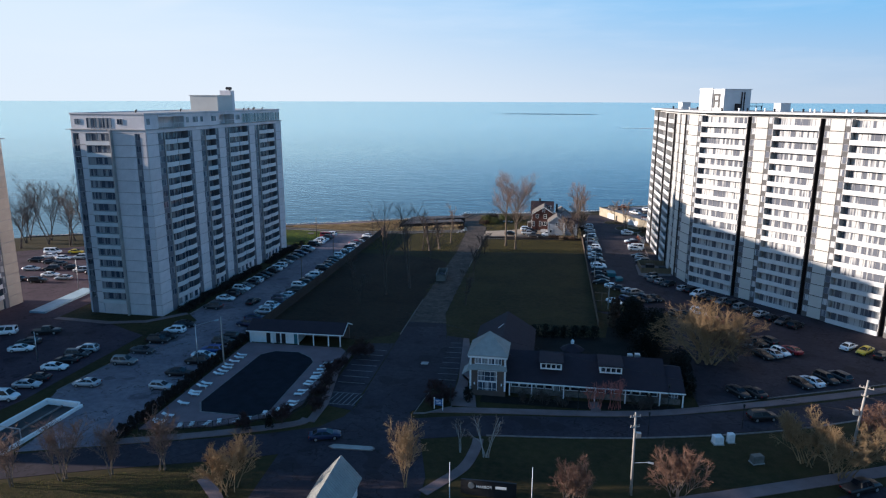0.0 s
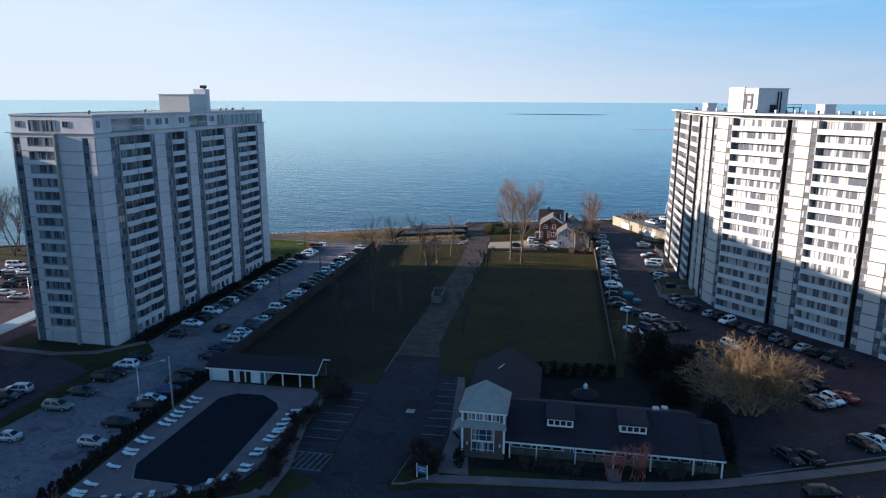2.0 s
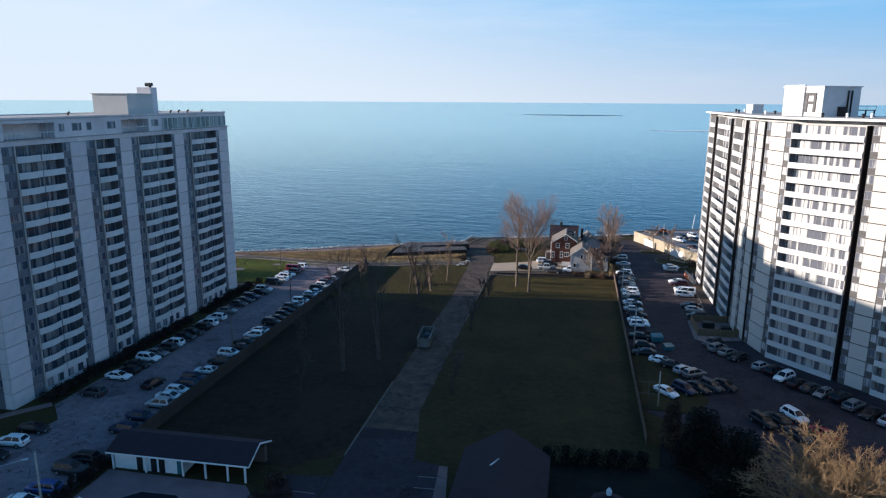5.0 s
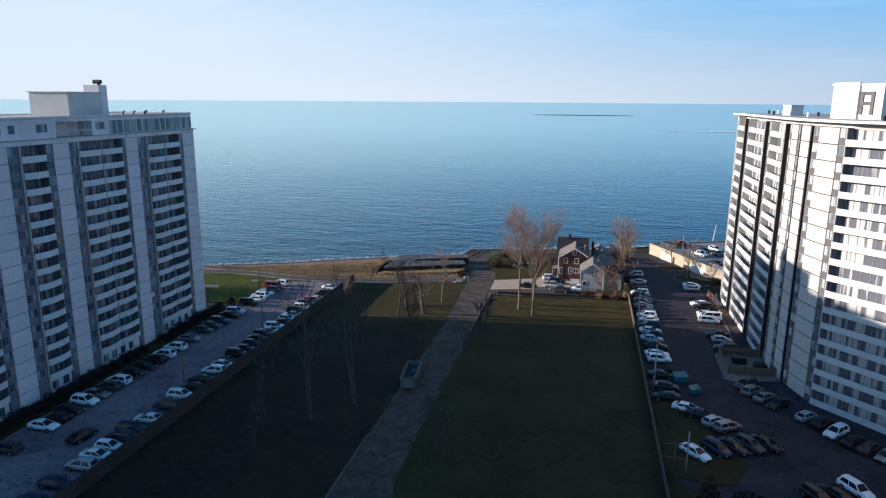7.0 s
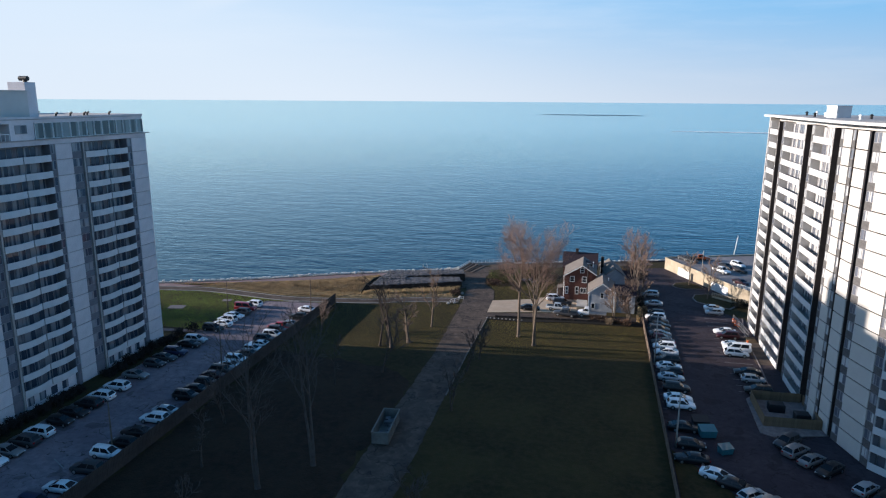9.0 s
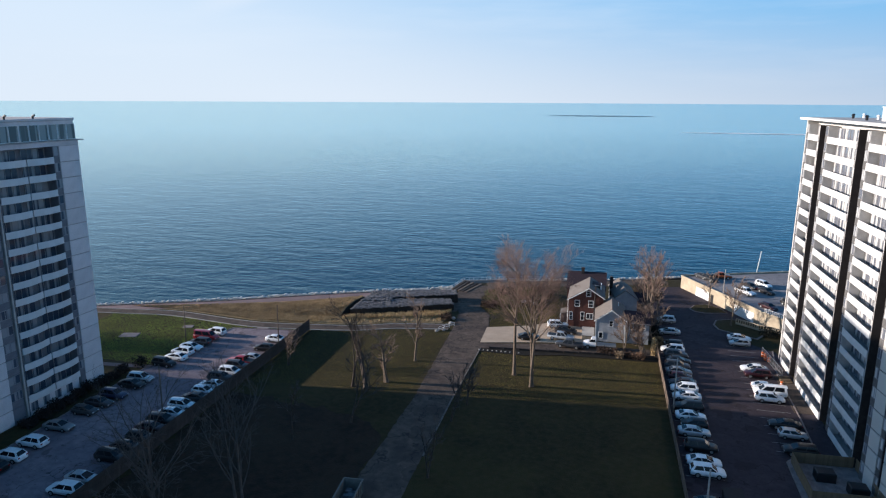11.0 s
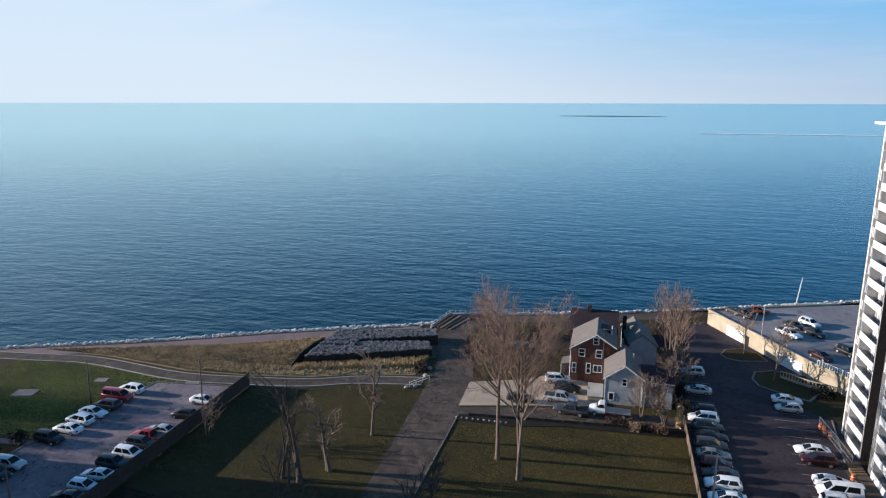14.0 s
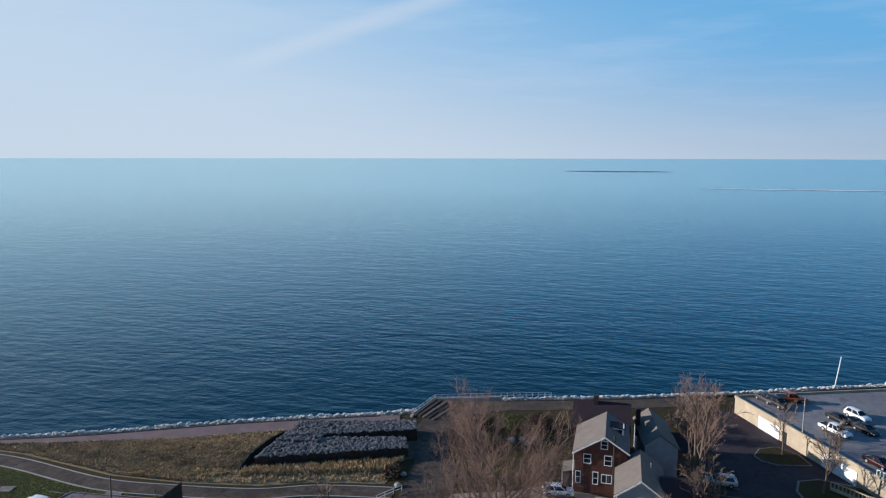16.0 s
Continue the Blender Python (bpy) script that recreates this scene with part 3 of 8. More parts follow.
# ---- ground, water, paving ----
SHORE = [(-2000, -560), (-400, 128), (-200, 209.6), (-117.4, 248.6), (-92.6, 258.9), (-68, 271.6), (-45, 281.4), (-39.2, 284.6), (-37.4, 290.8), (-24, 295.2),
         (1.5, 303.4), (26, 313), (62, 328.6), (120, 353.5), (400, 466), (2000, 1100)]


def shore_y(x):
    for (xa, ya), (xb, yb) in zip(SHORE, SHORE[1:]):
        if xa <= x <= xb:
            return ya + (yb - ya) * (x - xa) / (xb - xa)
    return SHORE[-1][1]


def build_ground():
    s = Shape()
    xs = sorted(set([-2000, -1000, -400, -300] + list(range(-200, 201, 6)) + [300, 400, 1000, 2000] + [p[0] for p in SHORE]))
    rows = [(-2000, 0), (-600, 0), (-5.5, 0), (-2.2, -0.35), (2.5, -3.4)]
    k = 0
    for x in xs:
        sy = shore_y(x)
        for d, z in rows:
            s.v.append((x, sy + d if d > -100 else min(d, sy - 60), z))
    n = len(rows)
    for i in range(len(xs) - 1):
        for j in range(n - 1):
            a = i * n + j
            s.f.append((a, a + n, a + n + 1, a + 1))
            s.s.append(0)
    return solid("ground", s, GRASS, "short winter grass and earth reaching the lake shore", "ground", "structure")


build_ground()


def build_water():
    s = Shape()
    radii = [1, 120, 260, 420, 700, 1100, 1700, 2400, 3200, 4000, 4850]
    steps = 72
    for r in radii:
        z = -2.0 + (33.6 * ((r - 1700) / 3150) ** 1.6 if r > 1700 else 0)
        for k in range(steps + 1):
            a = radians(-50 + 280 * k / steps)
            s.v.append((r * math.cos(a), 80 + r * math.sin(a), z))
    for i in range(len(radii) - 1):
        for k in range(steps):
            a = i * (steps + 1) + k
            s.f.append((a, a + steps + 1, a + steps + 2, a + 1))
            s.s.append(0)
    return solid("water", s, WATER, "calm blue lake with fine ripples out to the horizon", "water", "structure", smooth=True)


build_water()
# flat coloured strips: the pale ones paint sheen, one is a dark streak
for x0, x1, y0, y1, mat, lab in ((-190, 150, 2330, 2450, "dark", "dark streak far out on the lake"), (120, 420, 1290, 1325, "pale", "pale strip painting a sheen on the lake"), (-1500, -980, 2480, 2530, "pale", "pale strip painting a sheen far out on the lake")):
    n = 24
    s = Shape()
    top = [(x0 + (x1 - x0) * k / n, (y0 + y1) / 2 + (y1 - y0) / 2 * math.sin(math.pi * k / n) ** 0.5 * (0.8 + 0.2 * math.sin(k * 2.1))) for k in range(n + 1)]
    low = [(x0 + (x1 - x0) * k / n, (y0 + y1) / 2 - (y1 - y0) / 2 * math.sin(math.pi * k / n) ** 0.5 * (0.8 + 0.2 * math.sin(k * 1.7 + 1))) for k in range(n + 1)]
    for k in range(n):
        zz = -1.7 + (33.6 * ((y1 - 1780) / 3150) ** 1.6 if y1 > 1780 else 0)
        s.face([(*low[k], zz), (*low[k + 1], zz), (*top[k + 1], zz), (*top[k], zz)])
    solid("water_streak", s, material("dark streak water", (0.10, 0.17, 0.22), 0.7, vary=0.2, scale=0.02, bump=0) if mat == "dark" else material("pale sheen water", (0.75, 0.82, 0.86), 0.7, vary=0.2, scale=0.02, bump=0), lab, "water", "structure")


def ragged(pts, step=0.8, amount=0.35, seed=1):
    """Breaks straight edges into short uneven ones."""
    g = random.Random(seed)
    out = []
    for (xa, ya), (xb, yb) in zip(pts, pts[1:] + pts[:1]):
        n = max(1, int(math.hypot(xb - xa, yb - ya) / step))
        for k in range(n):
            f = k / n
            out.append((xa + (xb - xa) * f + g.gauss(0, amount) * (k > 0), ya + (yb - ya) * f + g.gauss(0, amount) * (k > 0)))
    return out


def paved(name, pts, top, mat, label, category="paving"):
    return solid(name, Shape().prism(pts, top - 0.2, top), mat, label, category, "structure")


paved("parking_lot", [(-62.8, 80.5), (-62.8, 240.5), (-79, 238.5), (-82, 216), (-83, 214), (-83, 139), (-79, 135), (-80.5, 126),
                      (-83.5, 96), (-82.3, 92.3), (-75.2, 92), (-74.6, 76.6)], 0.03, ASPHALT_PALE, "worn pale grey asphalt parking lot beside the grey tower", "parking lot")
paved("parking_lot", [(-86.5, 92), (-85.5, 124), (-97, 129.5), (-112, 130), (-112, 222), (-150, 206), (-175, 190), (-175, 76), (-90, 76)], 0.03, ASPHALT_WEST,
      "dark asphalt parking lot between the towers", "parking lot")
paved("parking_lot", [(26, 108.3), (57.5, 121.8), (95, 139), (95, 160), (62, 166), (48.5, 180), (38.5, 192), (36.5, 204), (35.5, 206), (35.5, 252),
                      (30, 258), (32, 263), (38, 266), (35, 272), (21.8, 299), (14.5, 297), (12.3, 270), (12.3, 158), (22, 150), (26, 128)], 0.03, ASPHALT,
      "dark asphalt parking lot in front of the white tower", "parking lot")
paved("road", [(-35.5, 88.6), (-16.5, 95.2), (-20.3, 96.6), (-21.2, 98.4), (-19.4, 101), (-19.4, 121), (-21, 136), (-22.2, 142.8), (-30.8, 142.8), (-30.8, 134), (-30.4, 99), (-31.2, 95.2), (-33.4, 92.2)], 0.052, ASPHALT, "dark resurfaced asphalt of the clubhouse drive", "road")
paved("road", ragged([(-30.8, 142.8), (-22.2, 142.8), (-23.5, 150), (-23.8, 215), (-23.4, 237), (-23.8, 252), (-25.2, 262), (-28.4, 267.5), (-29.6, 275), (-28.2, 284), (-24, 287),
               (-33.5, 287), (-36.5, 280.5), (-36.4, 272), (-32.6, 262), (-31.5, 250), (-30.2, 215), (-30.8, 180)], 0.9, 0.08), 0.05, ROAD,
      "cracked and patched asphalt lane down to the lake", "road")
paved("parking_lot", [(-36.8, 99), (-30.7, 97.5), (-30.9, 128.5), (-37.2, 127.5)], 0.035, ASPHALT, "narrow dark asphalt parking bay beside the pool", "parking lot")
paved("parking_lot", [(-19.5, 108), (-15.2, 109), (-16.2, 134), (-20.7, 135)], 0.035, ASPHALT, "dark asphalt parking bay beside the clubhouse", "parking lot")

DRIVE = curve_points([(-140, 48), (-100, 62), (-66, 75.5), (-43, 83.5), (-30, 89.2), (-11, 95.5), (12.6, 99), (34, 105), (54, 113), (90, 129), (140, 155)], 6)
solid("road", strip(DRIVE, 6.6, -0.15, 0.04), ASPHALT, "dark asphalt entry drive curving past the clubhouse", "road", "structure")
paved("road", [(-35, 40), (-13.5, 40), (-15, 80), (-18, 91.2), (-33, 86.5), (-37, 83)], 0.045, ASPHALT, "dark asphalt entrance road by the gatehouse", "road")
WALK_N = curve_points([(-63, 81.3), (-50, 86), (-38.5, 91.2), (-36.8, 93.4)], 5)
solid("pavement", strip(WALK_N, 1.7, -0.1, 0.12), PAVING, "concrete pavement along the entry drive", "pavement", "structure")
WALK_E = curve_points([(-18.8, 99.6), (-11, 100.8), (12.6, 103.6), (28, 108), (54, 118.3), (90, 134.5)], 5)
solid("pavement", strip(WALK_E, 1.8, -0.1, 0.12), PAVING, "concrete pavement in front of the clubhouse", "pavement", "structure")
KERB_S = curve_points([(-8, 92.8), (12.8, 95.5), (35, 101.3), (54, 109.4), (90, 125.4)], 5)
solid("kerb", strip(KERB_S, 0.25, -0.1, 0.15), KERB, "concrete kerb along the entry drive", "kerb", "structure")
# street corner in the foreground
solid("road", strip([(-30, 36), (8, 60), (42, 79), (110, 113)], 13, -0.15, 0.035), ASPHALT, "dark asphalt street beyond the lawn", "road", "structure")
solid("pavement", strip([(0, 72.5), (24, 82.2), (47, 92), (110, 121)], 2.2, -0.1, 0.1), PAVING, "concrete pavement along the street", "pavement", "structure")
solid("pavement", strip([(-44.5, 74.8), (-41, 71.5), (-36.5, 66)], 1.6, -0.1, 0.1), PAVING, "concrete path across the lawn", "pavement", "structure")
solid("pavement", strip(curve_points([(-14.6, 76.4), (-13.0, 78.8), (-10.2, 83.4), (-9.2, 88.6), (-9.1, 91.6)], 4), 1.6, -0.1, 0.1), PAVING, "curved concrete path to the entrance sign", "pavement", "structure")
solid("pavement", strip([(-36, 92.5), (-35.9, 99), (-38.3, 112), (-38.6, 122)], 1.5, -0.1, 0.1), PAVING, "concrete path beside the pool fence", "pavement", "structure")
paved("pavement", [(-15.2, 102), (-10.6, 102), (-11.3, 106.4), (-13, 107), (-13.3, 118), (-15.8, 134), (-17, 134), (-15, 112)], 0.11, PAVING, "concrete path to the clubhouse door", "pavement")
paved("pavement", [(8.2, 103.6), (9.8, 103.8), (9.6, 107.4), (8.0, 107.2)], 0.12, PAVING, "short concrete path to the clubhouse", "pavement")
solid("pavement", strip([(-84, 139.5), (-90, 132.5), (-98, 130.2), (-112, 131)], 1.6, -0.1, 0.1), PAVING, "concrete path round the grey tower", "pavement", "structure")
solid("pavement", strip([(-82.5, 214.8), (-100, 213)], 1.4, -0.1, 0.1), PAVING, "concrete path at the end of the grey tower", "pavement", "structure")
SHORE_PATH = curve_points([(-150, 237), (-109, 243), (-96.7, 244.2), (-77.4, 241.9), (-65, 243), (-52.8, 245.2), (-44.2, 248.7), (-32.6, 251.1)], 6)
solid("pavement", strip(SHORE_PATH, 2.9, -0.1, 0.07), ROAD, "asphalt footpath winding along the shore", "pavement", "structure")
for side, lab in ((1.6, "lake side"), (-1.6, "lawn side")):
    line = [(x - 0.12 * side, y + side) for x, y in SHORE_PATH]
    solid("kerb", strip(line, 0.22, -0.1, 0.12), CONCRETE, "pale concrete edging of the shore footpath", "kerb", "structure")
PROM = [(x, shore_y(x) - 5.4) for x in range(-170, -40, 6)] + [(-40.6, 277.6)]
solid("pavement", strip(PROM, 4.6, -0.1, 0.06), PAVING, "brownish paved promenade behind the rocks", "pavement", "structure")
PROM_E = [(x, shore_y(x) - 5.6) for x in range(-30, 24, 6)]
solid("pavement", strip(PROM_E, 5.0, -0.1, 0.055), SOIL, "gravel shore track behind the houses", "pavement", "structure")
paved("driveway", [(-24.0, 243.2), (-12, 246.4), (-6.8, 247.4), (-1, 249), (-1, 258), (-11, 259.6), (-15, 256.5), (-24.2, 253)], 0.08, material("cream driveway concrete", (0.40, 0.31, 0.225), 0.9, vary=0.14, scale=0.4), "cream concrete driveway of the brick house", "driveway")
paved("driveway", [(-23.5, 240.2), (12, 243.6), (11.8, 247.6), (-6, 246.9), (-23.6, 242.7)], 0.07, ROAD, "grey driveway in front of the houses", "driveway")
for bed in ([(-10.2, 104.2), (7.8, 104.4), (7.8, 107.2), (-10.2, 106.8)], [(10.0, 104.8), (22, 106.6), (22, 107.8), (10.0, 107.3)]):
    paved("garden_bed", bed, 0.07, SOIL_DARK, "dark mulch bed before the clubhouse", "bed")
paved("garden_bed", [(-23.6, 238.2), (-14, 238.2), (-6, 240.2), (8, 240.8), (11.8, 241.2), (11.8, 243.3), (-23.4, 239.9)], 0.10, SOIL_DARK, "dark mulch bed along the driveway", "bed")
paved("dry_meadow", [(-112, 246.4), (-97, 247), (-77, 244.6), (-65, 245.4), (-53, 247.8), (-44.6, 251.2), (-34.8, 253.4), (-34.0, 259.5), (-57, 252.4), (-59.5, 266.5), (-78, 258.5), (-96, 251.5)], 0.05, DRY_GRASS, "straw-coloured dry grass", "meadow")


def bank():
    """The dry bank that ends steeply above the stone beds."""
    s = Shape()
    n = 14
    for k in range(n + 1):
        t = k / n
        a = Vector((-90, 248.6)).lerp(Vector((-58.9, 250.9)), t)
        b = Vector((-90, 253.4)).lerp(Vector((-57.4, 265.3)), t)
        h = 0.06 + 1.75 * t ** 1.6
        for f, hh in ((0, 0.02), (0.25, 0.8), (0.6, 1.0), (0.92, 0.8), (1, 0.02)):
            p = a.lerp(b, f)
            s.v.append((p.x, p.y, h * hh + 0.05))
    for k in range(n):
        for j in range(4):
            q = k * 5 + j
            s.f.append((q, q + 5, q + 6, q + 1))
            s.s.append(0)
    q = n * 5
    e = len(s.v)
    for j in range(5):
        x, y, z = s.v[q + j]
        s.v.append((x + 0.7, y - 0.1, 0.04))
    # end face of brown earth, its shade put into the dark soil colour
    for j in range(4):
        s.f.append((q + j, e + j, e + j + 1, q + j + 1))
        s.s.append(1)
    solid("grass_bank", s, [DRY_GRASS, SOIL_DARK], "dry grass bank ending steeply above the stone beds", "bank", "structure", smooth=False)


bank()
LOWER_BED = [(-56.9, 253.0), (-34.2, 263.2), (-36.0, 267.0), (-56.8, 261.2)]
UPPER_BED = [(-55.6, 261.2), (-34.6, 269.6), (-36.0, 273.6), (-56.3, 267.4)]
for pts, top in ((LOWER_BED, 1.65), (UPPER_BED, 2.1)):
    solid("terrace_wall", Shape().prism(pts, -0.1, top), SHADED_WALL, "timber wall holding a stone bed, darkened for its shade", "wall", "structure")
paved("garden_bed", [(-58.4, 266.0), (-58.2, 252.6), (-33.2, 262.6), (-34.6, 272), (-38.4, 276)], 0.045, SOIL, "dark bare earth round the stone beds", "bed")
paved("garden_bed", [(-1.5, 122.6), (25.5, 120.5), (25.8, 134), (20, 146), (14, 147), (13, 139.5), (-2.5, 138.6)], 0.06, SOIL_DARK, "dark ground bed behind the clubhouse", "bed")
# dark sheet standing in for shade, ends near the shadow edge
paved("rough_field", ragged([(-61.8, 130.8), (-38, 129.5), (-31.2, 136), (-31.2, 200), (-38, 206), (-61.8, 209)], 1.5, 0.5, 4), 0.025, SHADED_FIELD, "rough grass field, darkened to paint the tower's shade", "field")
paved("concrete_patch", [(-23.3, 118.4), (-21.9, 118.5), (-21.9, 119.9), (-23.3, 119.8)], 0.058, CONCRETE, "square concrete patch in the drive", "paving")
paved("grass_island", [(12.5, 186), (12.5, 158.2), (21, 157.8), (24, 164), (18.5, 178)], 0.14, GRASS, "grass wedge in the parking lot", "grass")


def island(pts, label, top=GRASS):
    root = thing("traffic_island", label, "traffic island", (pts[0][0], pts[0][1], 0), kind="structure")
    loc = [(x - pts[0][0], y - pts[0][1]) for x, y in pts]
    c = (sum(p[0] for p in loc) / len(loc), sum(p[1] for p in loc) / len(loc))
    part("kerb", Shape().prism(loc, 0, 0.16), KERB, root, "pale concrete kerb")
    inner = [(c[0] + (x - c[0]) * 0.93, c[1] + (y - c[1]) * 0.93) for x, y in loc]
    part("grass" if top is GRASS else "top", Shape().prism(inner, 0.05, 0.21), top, root)


island([(21.7, 278.8), (22.6, 276.9), (25, 276.0), (30.3, 277.2), (29.2, 281), (26.2, 283.5), (23, 281.8)], "kerbed grass island with a small tree")
island([(26.6, 271), (25.6, 267.5), (26.2, 264.4), (28.2, 262.9), (30.4, 261.3), (33.5, 259.6), (38, 266.4), (36, 271), (30, 272.5)], "kerbed grass island with a bare tree")
island([(-20.4, 97.9), (-18.6, 98.3), (-14.6, 101.4), (-16, 107.5), (-19.2, 107.5)], "kerbed planting island at the clubhouse corner")
island([(-30.6, 85.6), (-29.8, 85.1), (-24, 85.4), (-23.6, 86), (-24, 86.5), (-30, 86.3)], "low concrete island in the entrance road", CONCRETE)

# kerbs along the lots and the lane
for pts, lab in (
    ([(-30.9, 134), (-30.95, 160)], "broken concrete kerb of the lane"),
    ([(-23.6, 196), (-23.7, 215), (-23.3, 240)], "broken concrete kerb of the lane"),
    ([(-83.1, 139.2), (-83.1, 214)], "concrete kerb at the hedge of the grey tower"),
    ([(-82.2, 216), (-79.1, 238.6), (-62.9, 240.7)], "concrete kerb of the lit end of the parking lot"),
    ([(-80.4, 126), (-83.6, 96)], "concrete kerb between the lots"),
    ([(26.1, 108.6), (57.4, 121.9), (95, 139.1)], "concrete kerb of the parking lot"),
    ([(35.0, 253), (33.0, 240), (32.4, 222), (31.6, 209)], "painted white kerb by the white tower"),
):
    solid("kerb", strip(pts, 0.22, -0.1, 0.13), LANE_KERB if "lane" in lab else KERB, lab, "kerb", "structure")


# ---- towers ----
class Wing:
    """A frame for one face: u runs along the wall, outward is -y of the frame."""

    def __init__(self, root, at, toward):
        d = Vector(toward).normalized()
        self.m = root.matrix_world.inverted() @ (Matrix.Translation((*at, 0)) @ Matrix.Rotation(math.atan2(d.y, d.x), 4, "Z"))
        self.root = root
        self.shared = {}

    def put(self, name, key, build, mats, u, z, label="", parent=None, y=0.0):
        if key not in self.shared:
            self.shared[key] = build().mesh(name, mats)
        ob = part(name, self.shared[key], None, parent or self.root, label)
        if parent is None:
            ob.matrix_local = self.m @ Matrix.Translation((u, y, z))
        return ob


def face_panel(w, h):
    return lambda: Shape().box(0.02, -0.14, 0.12, w - 0.02, 0.02, h - 0.05)


def glazing(w, h, bays, sill=0.0, wall=None):
    """A window frame with its bars."""
    def build():
        s = Shape()
        t = 0.07
        xs = [v for k in range(bays + 1) for v in ((w - t) * k / bays, (w - t) * k / bays + t)]
        zs = [sill, sill + t, h - t, h]
        s.v += [(x, y, z) for y in (-0.05, 0.05) for z in zs for x in xs]
        n = len(xs)

        def at(i, j, back):
            return back * 4 * n + j * n + i

        def bar(i, j):
            return 0 <= i < n - 1 and 0 <= j < 3 and (j != 1 or i % 2 == 0)
        for i in range(n - 1):
            for j in range(3):
                if not bar(i, j):
                    continue
                a, b, c, d = (i, j), (i + 1, j), (i + 1, j + 1), (i, j + 1)
                s.f.append(tuple(at(*q, 0) for q in (a, b, c, d)))
                s.f.append(tuple(at(*q, 1) for q in (d, c, b, a)))
                for p, q, beside in ((a, b, (i, j - 1)), (b, c, (i + 1, j)), (c, d, (i, j + 1)), (d, a, (i - 1, j))):
                    if not bar(*beside):
                        s.f.append((at(*q, 0), at(*p, 0), at(*p, 1), at(*q, 1)))
        s.s += [0] * len(s.f)
        return s
    return build


def facade(wing, columns, floors, storey, z0, palette, depth=1.5, start=0.0):
    """Columns from left to right: (kind, width). Parts are made storey by storey."""
    u = start
    wall_m, band_m, core_m, glass_m, spandrel_m = palette
    for kind, w in columns:
        top = z0 + floors * storey
        if kind == "wall":
            wing.put("pier", ("pier", w), lambda: Shape().box(0, 0.0, 0, w, depth, top + 0.0), SLAB if wall_m is not PANEL_CREAM else DARK_BROWN, u, 0)
            for k in range(-1 if z0 > 0.8 else 0, floors):
                zz = z0 + k * storey
                h = storey if zz >= 0 else storey + zz
                wing.put("panel", ("panel", w, round(h, 2)), face_panel(w, h), wall_m, u, max(zz, 0))
        elif kind == "win":
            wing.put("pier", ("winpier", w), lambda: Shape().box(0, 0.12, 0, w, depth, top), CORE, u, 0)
            if z0 > 0.8:
                wing.put("ground_wall", ("gwin", w), lambda: Shape().box(0.02, -0.10, 0, w - 0.02, 0.1, z0), spandrel_m, u, 0)
            for k in range(floors):
                zz = z0 + k * storey
                wing.put("spandrel", ("spand", w), lambda: Shape().box(0.02, -0.06, 0.03, w - 0.02, 0.1, storey * 0.42), spandrel_m, u, zz)
                fr = wing.put("window", ("winf", w), glazing(w - 0.1, storey - 0.05, 2 if w > 1.2 else 1, storey * 0.43), FRAME, u + 0.05, zz)
                wing.put("pane", ("winp", w), lambda: Shape().box(0.05, 0.0, storey * 0.43 + 0.05, w - 0.15, 0.03, storey - 0.1), glass_m, u + 0.05, zz, parent=fr)
        elif kind in ("balc", "balc2"):
            n = 2 if kind == "balc2" else 1
            each = w / n
            wing.put("pier", ("balcside", depth, top), lambda: Shape().box(-0.12, -0.02, 0, 0.0, depth, top), core_m, u + 0.13, 0)
            wing.put("pier", ("balcside", depth, top), lambda: Shape().box(-0.12, -0.02, 0, 0.0, depth, top), core_m, u + w - 0.01, 0)
            if z0 > 0.8:
                gw = wing.put("ground_wall", ("gbal", w), lambda: Shape().box(0.14, 0.25, 0, w - 0.14, 0.5, z0 - 0.12), wall_m, u, 0)
                for i in range(max(2, int(w / 2.4))):
                    wing.put("pane", "gpane", lambda: Shape().box(0, 0.21, 0.7, 1.3, 0.3, 2.1), glass_m, 0, 0, parent=gw).matrix_local = Matrix.Translation((0.6 + i * 2.4, 0, 0))
            for k in range(floors):
                zz = z0 + k * storey
                for i in range(n):
                    uu = u + i * each
                    ob = wing.put("balcony", ("balc", w, n), lambda: balcony_shape(each, depth, 0.04 if wall_m is PANEL_CREAM else 0.34), [band_m, SLAB], uu, zz)
                    fr = wing.put("window", ("balf", each), glazing(each - 0.9, storey - 0.35, max(2, round(each / 1.5)), 0.05), FRAME, uu + 0.5, zz + 0.12, y=depth - 0.06)
                    wing.put("pane", ("balp", each), lambda: Shape().box(0.05, 0.0, 0.1, each - 0.95, 0.03, storey - 0.4), glass_m, uu + 0.5, zz + 0.12, parent=fr, y=depth - 0.06)
        elif kind == "glazed":
            wing.put("pier", ("glz", w), lambda: Shape().box(0, 0.3, 0, w, depth, top), CORE, u, 0)
            if z0 > 0.8:
                wing.put("ground_wall", ("gglz", w), lambda: Shape().box(0.06, -0.08, 0, w - 0.06, 0.28, z0), wall_m, u, 0)
            for k in range(floors):
                zz = z0 + k * storey
                wing.put("spandrel", ("glzs", w), lambda: Shape().box(0.06, -0.45, 0.0, w - 0.06, 0.25, storey * 0.33), band_m, u, zz)
                fr = wing.put("window", ("glzf", w), glazing(w - 0.2, storey - 0.06, 5, storey * 0.37), FRAME, u + 0.1, zz)
